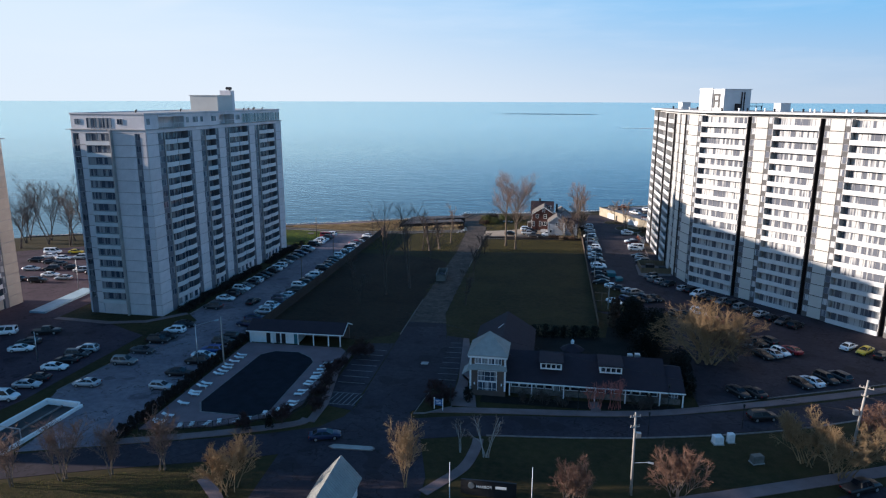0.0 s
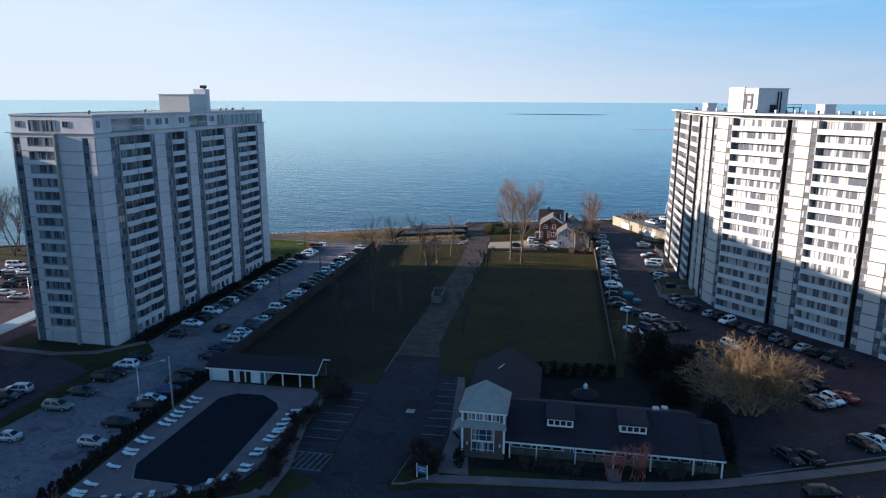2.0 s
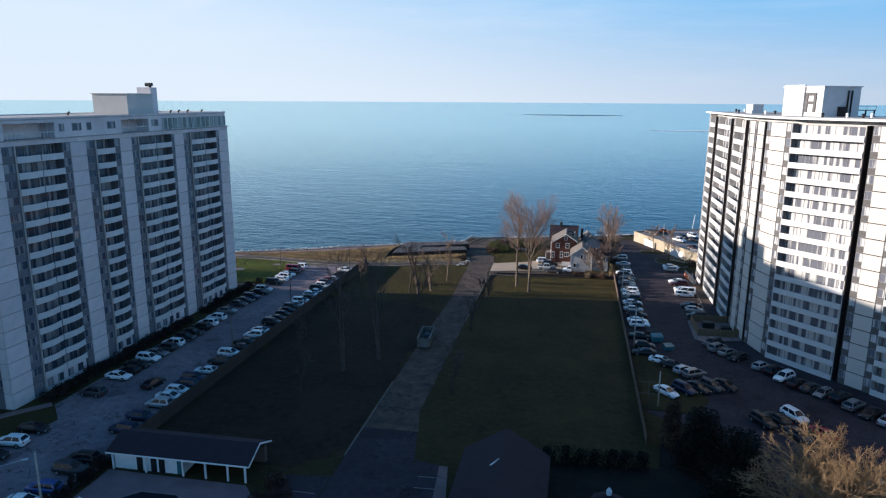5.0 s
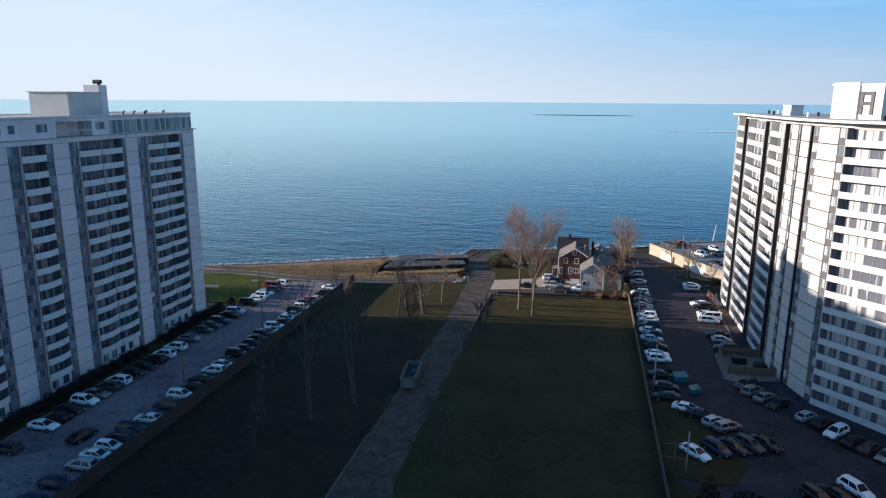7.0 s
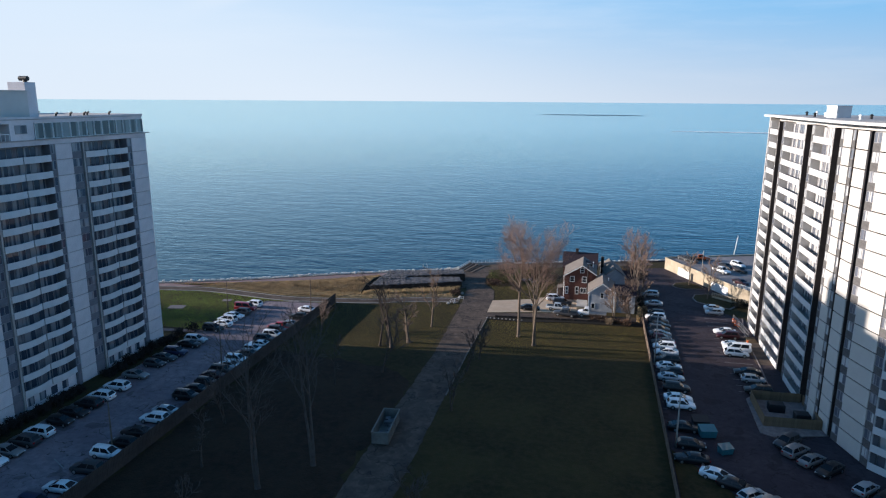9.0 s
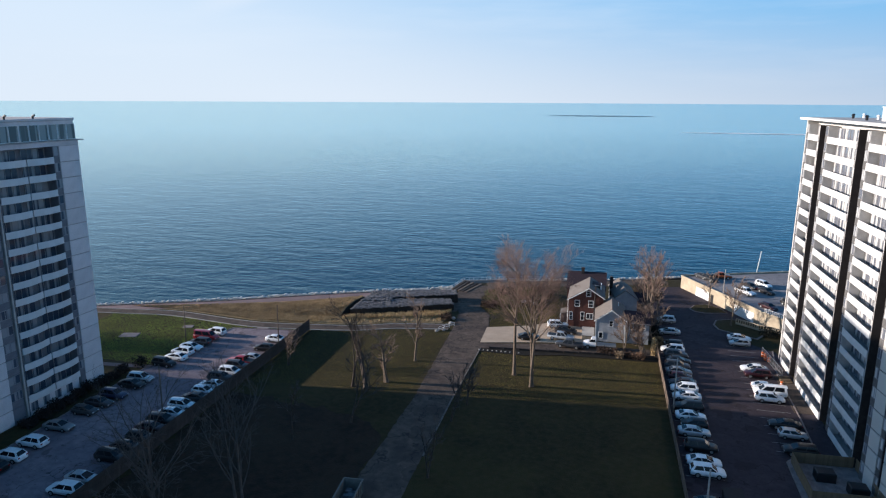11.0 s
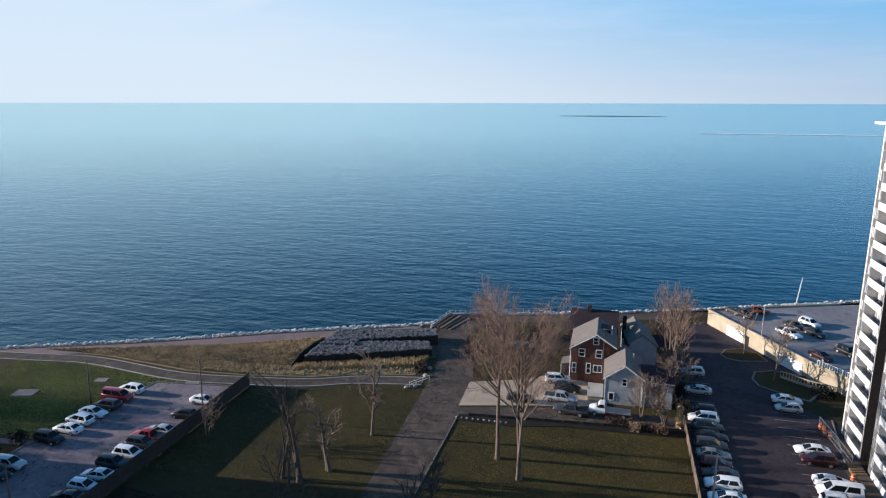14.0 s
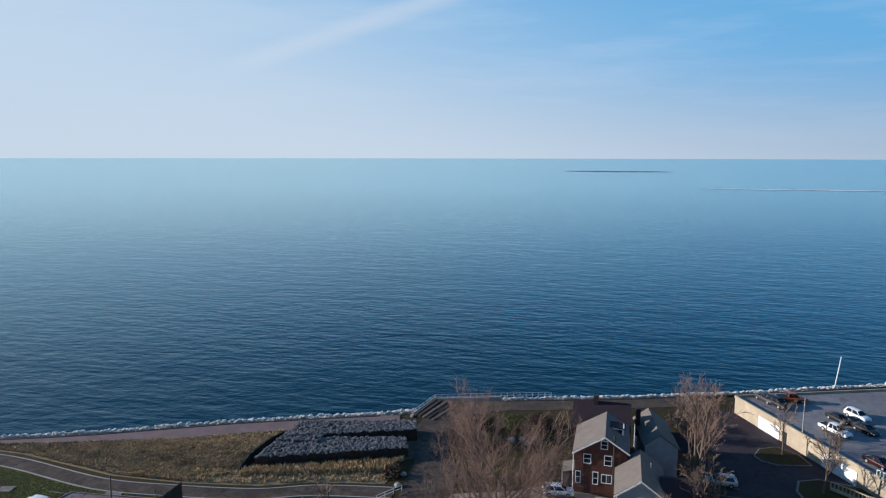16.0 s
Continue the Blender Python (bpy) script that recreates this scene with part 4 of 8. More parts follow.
                wing.put("pane", ("glzp", w), lambda: Shape().box(0.05, 0.0, storey * 0.37 + 0.05, w - 0.25, 0.03, storey - 0.1), glass_m, u + 0.1, zz, parent=fr)
        elif kind == "fin":
            wing.put("fin", ("fin", w), lambda: Shape().box(w / 2 - 0.16, -0.22, 0, w / 2 + 0.16, depth, top), SLAB, u, 0, "projecting concrete fin")
            wing.put("pier", ("finback", w), lambda: Shape().box(0, 0.4, 0, w, depth, top - 0.02), CORE, u, 0)
        elif kind == "bay_fin":
            wing.put("fin", ("bayfin", w), lambda: Shape().box(0.05, -0.95, 0, w - 0.05, depth, top + 0.7), SLAB, u, 0, "deep concrete fin beside the glazed bay")
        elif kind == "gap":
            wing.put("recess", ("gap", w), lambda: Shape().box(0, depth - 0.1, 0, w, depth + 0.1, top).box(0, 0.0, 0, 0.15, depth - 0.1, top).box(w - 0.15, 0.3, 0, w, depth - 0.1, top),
                     DARK_BROWN, u, 0, "dark brown recess")
        u += w
    return u


def balcony_shape(w, depth, curve=0.34):
    """Slab with a slightly bowed parapet in front."""
    s = Shape()
    s.box(0.02, -0.05, -0.12, w - 0.02, depth, 0.06, 1)
    n = 6
    for k in range(n):
        a, b = k / n, (k + 1) / n
        bow = lambda t: -0.14 - curve * math.sin(math.pi * t)
        xa, xb = 0.10 + (w - 0.20) * a, 0.10 + (w - 0.20) * b
        s.v += [(xa, bow(a), -0.08), (xb, bow(b), -0.08), (xb, bow(b), 0.98), (xa, bow(a), 0.98),
                (xa, bow(a) + 0.1, -0.08), (xb, bow(b) + 0.1, -0.08), (xb, bow(b) + 0.1, 0.98), (xa, bow(a) + 0.1, 0.98)]
        q = len(s.v) - 8
        for f in ((0, 1, 2, 3), (5, 4, 7, 6), (3, 2, 6, 7), (1, 0, 4, 5)):
            s.f.append(tuple(q + i for i in f))
            s.s.append(0)
        if k in (0, n - 1):
            s.f.append((q, q + 3, q + 7, q + 4) if k == 0 else (q + 1, q + 5, q + 6, q + 2))
            s.s.append(0)
    return s


def vent(parent, x, y, z, r=0.25, h=0.9):
    s = Shape().tube((0, 0, 0), (0, 0, h), r, r, 8).tube((0, 0, h), (r * 2.2, 0, h + r), r, r, 8)
    ob = part("roof_vent", s, BLACK, parent, "black roof vent pipe")
    ob.matrix_local = parent.matrix_world.inverted() @ pose(x, y, z)


def grey_tower(at, label, wall_mat, length=72.0, width=18.5, turn=0.0, full=True, floors=15):
    """A sixteen-storey slab block; its long balcony face looks east. at: its south-east corner."""
    root = thing("apartment_tower", label, "apartment building", (*at, 0), turn)
    mw = root.matrix_world
    pt = lambda x, y: (mw @ Vector((x, y, 0))).xy
    dr = lambda x, y: (mw.to_3x3() @ Vector((x, y, 0))).xy
    storey, z0 = 2.64, 2.65
    ledge = z0 + floors * storey + 0.75
    top = ledge + 3.3
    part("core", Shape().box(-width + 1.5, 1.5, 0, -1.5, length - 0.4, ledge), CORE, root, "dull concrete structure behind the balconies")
    east = Wing(root, pt(0, 0), dr(0, 1))
    # frame: u along +y, outward must be east: -y of the frame is +x of the world
    cols = [("wall", 4.2), ("win", 2.3), ("fin", 0.4), ("balc2", 10.1), ("win", 1.6), ("wall", 3.9), ("win", 2.1), ("fin", 0.5), ("balc", 5.1), ("win", 1.4), ("wall", 3.5),
            ("win", 1.8), ("fin", 0.5), ("balc2", 11.1), ("win", 0.9), ("wall", 3.5), ("win", 2.2), ("fin", 0.8), ("balc2", 10.8), ("win", 1.1), ("wall", 4.2)]
    tot = sum(w for _, w in cols)
    cols = [(k, w * length / tot) for k, w in cols]
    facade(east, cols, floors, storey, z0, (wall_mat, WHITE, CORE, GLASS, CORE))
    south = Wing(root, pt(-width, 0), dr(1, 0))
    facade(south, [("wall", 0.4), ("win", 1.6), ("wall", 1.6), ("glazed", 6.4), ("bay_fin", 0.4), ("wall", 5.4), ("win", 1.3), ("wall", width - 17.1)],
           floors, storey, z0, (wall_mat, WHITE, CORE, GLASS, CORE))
    part("wall", Shape().box(-width, 0, 0, -width + 1.5, length, ledge), wall_mat, root, "windowless concrete side wall")
    part("wall", Shape().box(-width + 1.5, length - 0.4, 0, 0, length, ledge), wall_mat, root, "concrete end wall")
    part("frieze", Shape().box(-width - 0.05, -0.12, ledge - 0.72, 0.12, length, ledge), wall_mat, root, "plain concrete band under the ledge")
    part("cornice", Shape().box(-width - 1.1, -0.35, ledge, 0.3, length + 1.1, ledge + 0.16), SLAB, root, "thin projecting concrete ledge under the penthouse")
    # penthouse storey
    p = Shape()
    p.box(-width, 0.2, ledge + 0.16, -3.2, length - 0.3, top)
    for a, b in ((0.2, 5.3), (16.0, 33.0), (41.5, 46.0)):
        p.box(-3.2, a, ledge + 0.16, -0.25, b, top)
    p.box(-3.2, 5.3, top - 0.55, -0.2, length - 0.3, top - 0.01)
    part("penthouse", p, wall_mat, root, "pale penthouse storey with set-back terraces")
    east.shared.clear()
    hw = top - ledge - 0.75
    for u0, n in ((1.0, 1), (17.0, 1), (20.0, 2), (23.6, 1), (29.0, 2), (42.4, 2)):
        fr = east.put("window", ("pw", n), glazing(1.1 * n, 1.35, n, 0), FRAME, u0, ledge + 1.15, y=0.22)
        east.put("pane", ("pp", n), lambda: Shape().box(0.05, 0.0, 0.05, 1.1 * n - 0.05, 0.03, 1.3), GLASS, u0, ledge + 1.15, parent=fr, y=0.22)
    k = 0
    u0 = 46.2
    while u0 < length - 1.5:
        fr = east.put("window", "sunroom", glazing(1.75, hw, 1, 0), WHITE_TRIM, u0, ledge + 0.22, "white-framed glass of the sunroom", y=0.3)
        east.put("pane", "sunpane", lambda: Shape().box(0.05, 0.0, 0.05, 1.7, 0.03, hw - 0.05), GLASS_SUN, u0, ledge + 0.22, parent=fr, y=0.3)
        u0 += 1.85
    for a, b in ((5.4, 15.9), (33.1, 41.4)):
        rail = Shape()
        rail.box(a, 0.3, 1.0, b, 0.36, 1.08)
        n = int((b - a) / 0.75)
        for i in range(n + 1):
            x = a + (b - a - 0.06) * i / n
            rail.box(x, 0.3, 0, x + 0.06, 0.36, 1.0 if i % 3 else hw)
        east.put("terrace_rail", ("rail", a), lambda: rail, WHITE_TRIM, 0, ledge + 0.16, "white terrace railing and posts")
    sth = south
    sth.shared.clear()
    for u0 in (1.0, 11.6):
        fr = sth.put("window", "spw", glazing(1.4, 1.2, 2, 0), FRAME, u0, ledge + 1.2, y=0.14)
        sth.put("pane", "spp", lambda: Shape().box(0.05, 0.0, 0.05, 1.35, 0.03, 1.15), GLASS, u0, ledge + 1.2, parent=fr, y=0.14)
    fr = sth.put("window", "spg", glazing(6.1, 2.2, 6, 0), FRAME, 4.0, ledge + 0.4, y=0.14)
    sth.put("pane", "spgp", lambda: Shape().box(0.05, 0.0, 0.05, 6.05, 0.03, 2.15), GLASS, 4.0, ledge + 0.4, parent=fr, y=0.14)
    part("roof", Shape().box(-width - 0.1, 0.1, top, -0.1, length - 0.2, top + 0.22), ROOF_GRAVEL, root, "flat gravel roof")
    par = Shape()
    for b in ((-width - 0.15, 0.05, -width + 0.2, length - 0.15), (-0.35, 0.05, -0.05, length - 0.15), (-width + 0.2, 0.05, -0.35, 0.35), (-width + 0.2, length - 0.5, -0.35, length - 0.15)):
        par.box(b[0], b[1], top + 0.1, b[2], b[3], top + 0.42)
    part("parapet", par, PANEL, root, "low concrete parapet")
    if full:
        part("lift_house", Shape().box(-13.5, 42.0, top + 0.2, -5.2, 50.5, top + 4.4).box(-13.8, 41.8, top + 4.4, -5.0, 50.6, top + 4.55), PANEL_CREAM, root, "cream lift machine room")
        part("chimney", Shape().box(-9.0, 50.6, top + 0.2, -5.6, 52.8, top + 5.9), PANEL, root, "concrete chimney")
        part("roof_vent", Shape().tube((-6.4, 51.6, top + 5.9), (-6.4, 51.6, top + 6.3), 0.35, 0.35, 8).tube((-7.4, 51.6, top + 6.5), (-5.8, 51.6, top + 6.5), 0.4, 0.4, 8), BLACK, root, "black chimney cowl")
        for i, (x, y) in enumerate(((-3.0, 54.5), (-3.2, 58), (-2.5, 60.5), (-4, 63), (-3, 67.5), (-9, 30), (-10, 12), (-12, 60))):
            vent(root, at[0] + x, at[1] + y, top + 0.2, 0.18, 0.5)
    return root


def third_tower():
    return grey_tower((-129, 68.5), "beige concrete apartment tower with balconies", PANEL_WARM, turn=0.0, full=False, floors=14)


grey_tower((-88.4, 136.4), "grey concrete apartment tower with white bowed balconies", PANEL, turn=-0.8)
third_tower()


def white_tower():
    root = thing("apartment_tower", "white apartment tower with long balconies and dark recesses", "apartment building", (37, 194, 0))
    storey, z0, floors = 2.70, 0.12, 17
    top = z0 + storey * floors + 0.75
    pal = (PANEL_CREAM, WHITE, CORE_PALE, GLASS_DRAWN, GREY_BRICK)
    d2 = Vector((0.664, -0.747)).normalized()
    n2 = Vector((0.747, 0.664))
    a = Vector((38.6, 187.4))
    # the south-east wing
    wing = Wing(root, a, d2)
    cols = [("balc", 13.3), ("gap", 1.1), ("win", 1.3), ("wall", 3.1), ("win", 1.2), ("balc", 11.2), ("gap", 1.1), ("win", 1.3), ("wall", 3.1), ("win", 1.2), ("balc", 11.3),
            ("gap", 1.1), ("win", 1.3), ("wall", 3.1), ("win", 1.2), ("balc", 11.2)]
    facade(wing, cols, floors, storey, z0, pal, depth=1.4)
    end = sum(w for _, w in cols)
    # the corner piece between the wings
    mid = Wing(root, (36.2, 196.2), a - Vector((36.2, 196.2)))
    L = (a - Vector((36.2, 196.2))).length
    facade(mid, [("gap", 0.8), ("win", 1.7), ("wall", L - 4.0), ("win", 1.5)], floors, storey, z0, pal, depth=1.2)
    bend = Wing(root, (35.3, 205.0), Vector((36.2, 196.2)) - Vector((35.3, 205.0)))
    L2 = (Vector((36.2, 196.2)) - Vector((35.3, 205.0))).length
    facade(bend, [("win", 1.3), ("wall", L2 - 6.3), ("win", 0.9), ("gap", 0.7), ("wall", 3.4)], floors, storey, z0, pal, depth=1.2)
    # the north wing
    north = Wing(root, (35.2, 248.6), (0, -1))
    cols = [("win", 1.3), ("balc", 6.4), ("gap", 3.3), ("win", 1.3), ("balc", 14.0), ("gap", 3.3), ("win", 1.3), ("balc", 10.0), ("gap", 2.7)]
    facade(north, cols, floors, storey, z0, pal, depth=1.4)
    # solid core and roof
    e = a + d2 * end
    inner = [Vector((37.06, 248.6)), Vector((37.06, 205.2)), Vector((37.6, 196.4)), a + n2 * 1.86, e + n2 * 1.86, e + n2 * 17, a + n2 * 17 + Vector((4, 6)), Vector((54, 205)), Vector((54, 248.6))]
    outer = [Vector((34.3, 250.6)), Vector((34.5, 205)), Vector((35.5, 196)), a - n2 * 0.7, e - n2 * 0.7, e + n2 * 17.5, a + n2 * 17.5 + Vector((4, 6)), Vector((54.5, 205)), Vector((54.5, 250.6))]
    o = Vector((37, 194))
    part("core", Shape().prism([p - o for p in inner], 0, top), CORE_PALE, root, "plain wall behind the balconies")
    part("roof", Shape().prism([p - o for p in outer], top, top + 0.35), WHITE_TRIM, root, "flat roof slab with a white edge")
    part("roof", Shape().prism([o2 - o for o2 in [p + (Vector((46, 200)) - p) * 0.04 for p in outer]], top + 0.36, top + 0.42), ROOF_GRAVEL, root, "pale roof gravel")
    part("wall", Shape().box(-1.8, 54.6, 0, 17, 55.2, top), PANEL_CREAM, root, "windowless end wall")
    # machine room with a dark frame on its wall
    mr = part("machine_room", Shape().box(-3.6, -4.2, 0, 3.6, 4.2, 5.6).box(-3.9, -0.5, 0, -3.6, 3.9, 6.0).box(-3.8, -4.4, 5.6, 3.8, 4.4, 5.75), WHITE, root, "white rooftop machine room")
    mr.matrix_local = root.matrix_world.inverted() @ pose(46.4, 198.4, top - 0.1, 0, 0, 24) @ Matrix.Diagonal((1.15, 1.25, 1.08, 1))
    part("emblem", Shape().box(-3.75, -2.9, 1.2, -3.62, -2.4, 4.6).box(-3.75, -1.2, 1.2, -3.62, -0.7, 4.6).box(-3.75, -2.4, 4.1, -3.62, -1.2, 4.6).box(-3.75, -2.4, 2.6, -3.62, -1.2, 3.1), GREY_BRICK, mr, "grey frame on the wall")
    part("ladder", Shape().box(1.0, -4.5, 0, 1.12, -4.25, 5.0).box(1.7, -4.5, 0, 1.82, -4.25, 5.0).box(-0.6, -4.6, 0, 0.9, -4.25, 2.2), DARK_BROWN, mr, "dark stair and ladder")
    pl = part("roof_platform", Shape().box(-2.2, -1.2, 1.2, 2.2, 1.2, 1.35).box(-2.1, -1.1, 0, -1.9, -0.9, 1.2).box(1.9, -1.1, 0, 2.1, -0.9, 1.2).box(-2.1, 0.9, 0, -1.9, 1.1, 1.2).box(1.9, 0.9, 0, 2.1, 1.1, 1.2).box(-2.2, -1.2, 2.0, 2.2, -1.14, 2.08).box(-2.2, -1.2, 1.35, -2.14, -1.14, 2.1).box(2.14, -1.2, 1.35, 2.2, -1.14, 2.1).box(0, -1.2, 1.35, 0.06, -1.14, 2.1), BLACK, root, "black steel platform")
    pl.matrix_local = root.matrix_world.inverted() @ pose(53.7, 197.6, top + 0.35, 0, 0, 24)
    for x, y, s in ((40.5, 224, 1.35), (57, 184, 1.3)):
        b = part("roof_box", Shape().box(-1.3, -1.5, 0, 1.3, 1.5, 2.0).box(-1.4, -1.6, 2.0, 1.4, 1.6, 2.12), WHITE, root, "white roof ventilator housing")
        b.matrix_local = root.matrix_world.inverted() @ pose(x, y, top + 0.4, 0, 0, 15)
    for i in range(26):
        x, y = (a + d2 * (4 + i * 2.2) + n2 * (2.5 + (i * 37 % 11)))[:] if i < 16 else (38 + (i * 31 % 7), 208 + (i - 16) * 4.1)
        s = Shape().tube((0, 0, 0), (0, 0, 0.55), 0.22, 0.22, 8).tube((0, 0, 0.55), (0, 0, 0.8), 0.38, 0.12, 8)
        b = part("roof_vent", s, WHITE_TRIM if i % 3 else BLACK, root, "roof vent cap")
        b.matrix_local = root.matrix_world.inverted() @ pose(x, y, top + 0.42)
    return root


white_tower()


# ---- low buildings ----
def gable_roof(s, x0, y0, x1, y1, eave, ridge, along, over=0.4, thick=0.16, slot=0):
    """Two pitched slabs with thickness; along: the axis of the ridge."""
    if along == "y":
        m = (x0 + x1) / 2
        k = (ridge - eave) / (m - x0)
        for sx, xe in ((1, x0 - over), (-1, x1 + over)):
            ze = eave - k * over
            a = [(xe, y0 - over, ze), (m, y0 - over, ridge), (m, y1 + over, ridge), (xe, y1 + over, ze)]
            slab(s, a if sx > 0 else a[::-1], thick, slot)
    else:
        m = (y0 + y1) / 2
        k = (ridge - eave) / (m - y0)
        for sy, ye in ((1, y0 - over), (-1, y1 + over)):
            ze = eave - k * over
            a = [(x0 - over, ye, ze), (x1 + over, ye, ze), (x1 + over, m, ridge), (x0 - over, m, ridge)]
            slab(s, a if sy > 0 else a[::-1], thick, slot)
    return s


def slab(s, top, thick, slot=0):
    """A plate of even thickness under four or three corners."""
    n, k = len(top), len(s.v)
    s.v += [tuple(p) for p in top] + [(p[0], p[1], p[2] - thick) for p in top]
    s.f.append(tuple(k + i for i in range(n)))
    s.f.append(tuple(k + n + i for i in reversed(range(n))))
    s.s += [slot, slot]
    for i in range(n):
        j = (i + 1) % n
        s.f.append((k + j, k + i, k + n + i, k + n + j))
        s.s.append(slot)
    return s


def hip_roof(s, x0, y0, x1, y1, eave, top, over=0.5, slot=0, thick=0.15):
    x0, y0, x1, y1 = x0 - over, y0 - over, x1 + over, y1 + over
    w, d = x1 - x0, y1 - y0
    if abs(w - d) < 0.3:
        p = ((x0 + x1) / 2, (y0 + y1) / 2, top)
        for a, b in (((x0, y0), (x1, y0)), ((x1, y0), (x1, y1)), ((x1, y1), (x0, y1)), ((x0, y1), (x0, y0))):
            slab(s, [(*a, eave), (*b, eave), p], thick, slot)
    elif w > d:
        a, b = (x0 + d / 2, (y0 + y1) / 2, top), (x1 - d / 2, (y0 + y1) / 2, top)
        slab(s, [(x0, y0, eave), (x1, y0, eave), b, a], thick, slot)
        slab(s, [(x1, y1, eave), (x0, y1, eave), a, b], thick, slot)
        slab(s, [(x0, y1, eave), (x0, y0, eave), a], thick, slot)
        slab(s, [(x1, y0, eave), (x1, y1, eave), b], thick, slot)
    else:
        a, b = ((x0 + x1) / 2, y0 + w / 2, top), ((x0 + x1) / 2, y1 - w / 2, top)
        slab(s, [(x0, y0, eave), (x1, y0, eave), a], thick, slot)
        slab(s, [(x1, y1, eave), (x0, y1, eave), b], thick, slot)
        slab(s, [(x0, y1, eave), (x0, y0, eave), a, b], thick, slot)
        slab(s, [(x1, y0, eave), (x1, y1, eave), b, a], thick, slot)
    return s


def gable_wall(s, x0, x1, y, eave, ridge, thick=0.25, slot=0, z0=0.0):
    m = (x0 + x1) / 2
    pts = [(x0, z0), (x1, z0), (x1, eave), (m, ridge), (x0, eave)]
    k = len(s.v)
    s.v += [(x, y, z) for x, z in pts] + [(x, y + thick, z) for x, z in pts]
    s.f += [tuple(k + i for i in range(5)), tuple(k + 9 - i for i in range(5))]
    s.s += [slot, slot]
    for i in range(5):
        j = (i + 1) % 5
        s.f.append((k + j, k + i, k + 5 + i, k + 5 + j))
        s.s.append(slot)
    return s


def window_on(parent, x, y, z, w, h, face="s", trim=WHITE_TRIM, bays=2, glass=None, name="window", rows=1):
    """A window on a wall: frame and pane, standing a little proud."""
    s = Shape()
    t = 0.1
    s.box(-t, -0.07, -t, w + t, 0.05, 0).box(-t, -0.07, h, w + t, 0.05, h + t)
    s.box(-t, -0.07, 0, 0, 0.05, h).box(w, -0.07, 0, w + t, 0.05, h)
    for k in range(1, bays):
        s.box(w * k / bays - 0.03, -0.05, 0, w * k / bays + 0.03, 0.05, h)
    for k in range(1, rows):
        s.box(0, -0.05, h * k / rows - 0.03, w, 0.05, h * k / rows + 0.03)
    turn = {"s": 0, "e": 90, "n": 180, "w": -90}[face]
    ob = part(name, s, trim, parent, "" if trim is WHITE_TRIM else "dark frame", at=pose(x, y, z, 0, 0, turn))
    part("pane", Shape().box(0, -0.02, 0, w, 0.04, h), glass or GLASS_DARK, ob)
    return ob


def seams(parent, rect, eave, apex, gap=0.45):
    """Raised seams up the four slopes of a pyramid roof."""
    x0, y0, x1, y1 = rect
    c = [Vector((x0, y0, eave)), Vector((x1, y0, eave)), Vector((x1, y1, eave)), Vector((x0, y1, eave))]
    p = Vector(apex)
    for i in range(4):
        a, b = c[i], c[(i + 1) % 4]
        n = int((b - a).length / gap)
        for k in range(1, n):
            f = k / n
            foot = a.lerp(b, f)
            part("seam", Shape().tube(foot, foot + (p - a.lerp(b, 0.5)) * (1 - abs(2 * f - 1)), 0.05, 0.05, 4), METAL_ROOF, parent)
        part("hip_cap", Shape().tube(a, p, 0.07, 0.07, 4), METAL_ROOF, parent)


def clubhouse():
    r = thing("clubhouse", "long clubhouse with dark shingle roof, dormers and a pale-roofed entrance turret", "clubhouse", (-6, 107.6, 0))
    # main hall, local x 0..30, y 0..18
    part("wall", Shape().box(0.3, 1.2, 0, 26, 13.4, 2.75), BROWN_SIDING, r, "brown siding walls")
    part("wall", Shape().box(26, 1.6, 0, 28.9, 11.6, 2.5), BROWN_SIDING, r, "brown end walls")
    part("base", Shape().box(0.2, 1.05, 0, 29.0, 1.2, 1.0), STONE, r, "grey stone skirting")
    part("roof", gable_roof(Shape(), -0.4, 0.2, 26.4, 14.4, 2.75, 5.65, "x", 0.3, 0.2), SHINGLE, r)
    part("roof", gable_roof(Shape(), 26.75, 0.2, 29.3, 12.4, 2.55, 4.75, "x", 0.25, 0.2), SHINGLE, r, "lower dark shingle roof of the end bay")
    part("fascia", Shape().box(-0.6, -0.2, 2.40, 29.55, -0.12, 2.62), WHITE_TRIM, r, "white eaves board")
    for k, x in enumerate((0.4, 4.2, 9.6, 14.8, 19.8, 25.4, 29.1)):
        part("post", Shape().box(x, 0.0, 0, x + 0.2, 0.2, 2.45), WHITE_TRIM, r)
    x = 0.8
    k = 0
    while x < 25:
        if k in (5, 11):
            window_on(r, x, 1.15, 0.15, 0.9, 2.05, bays=1, name="door", glass=GLASS)
        else:
            window_on(r, x, 1.0, 1.35, 1.15, 0.75, bays=1, glass=GLASS_DARK)
        x += 1.45
        k += 1
    window_on(r, 27.2, 1.55, 0.7, 1.3, 1.4, bays=3, rows=3, glass=GLASS)
    # dormers
    for x in (5.6, 15.7):
        d = part("dormer", Shape().box(x, 2.3, 4.3, x + 3.7, 5.6, 5.55), WHITE_TRIM, r, "shed dormer with white trim")
        s = Shape()
        slab(s, [(x - 0.25, 1.9, 5.72), (x + 3.95, 1.9, 5.72), (x + 3.95, 7.2, 5.80), (x - 0.25, 7.2, 5.80)], 0.15)
        part("roof", s, SHINGLE, d)
        for i in range(4):
            part("pane", Shape().box(x + 0.25 + i * 0.85, 2.25, 4.6, x + 0.9 + i * 0.85, 2.33, 5.25), GLASS_DARK, d)
    # rear wing
    part("wall", Shape().box(-7.0, 10, 0, 3.6, 26.9, 3.0), BROWN_SIDING, r, "brown rear wing")
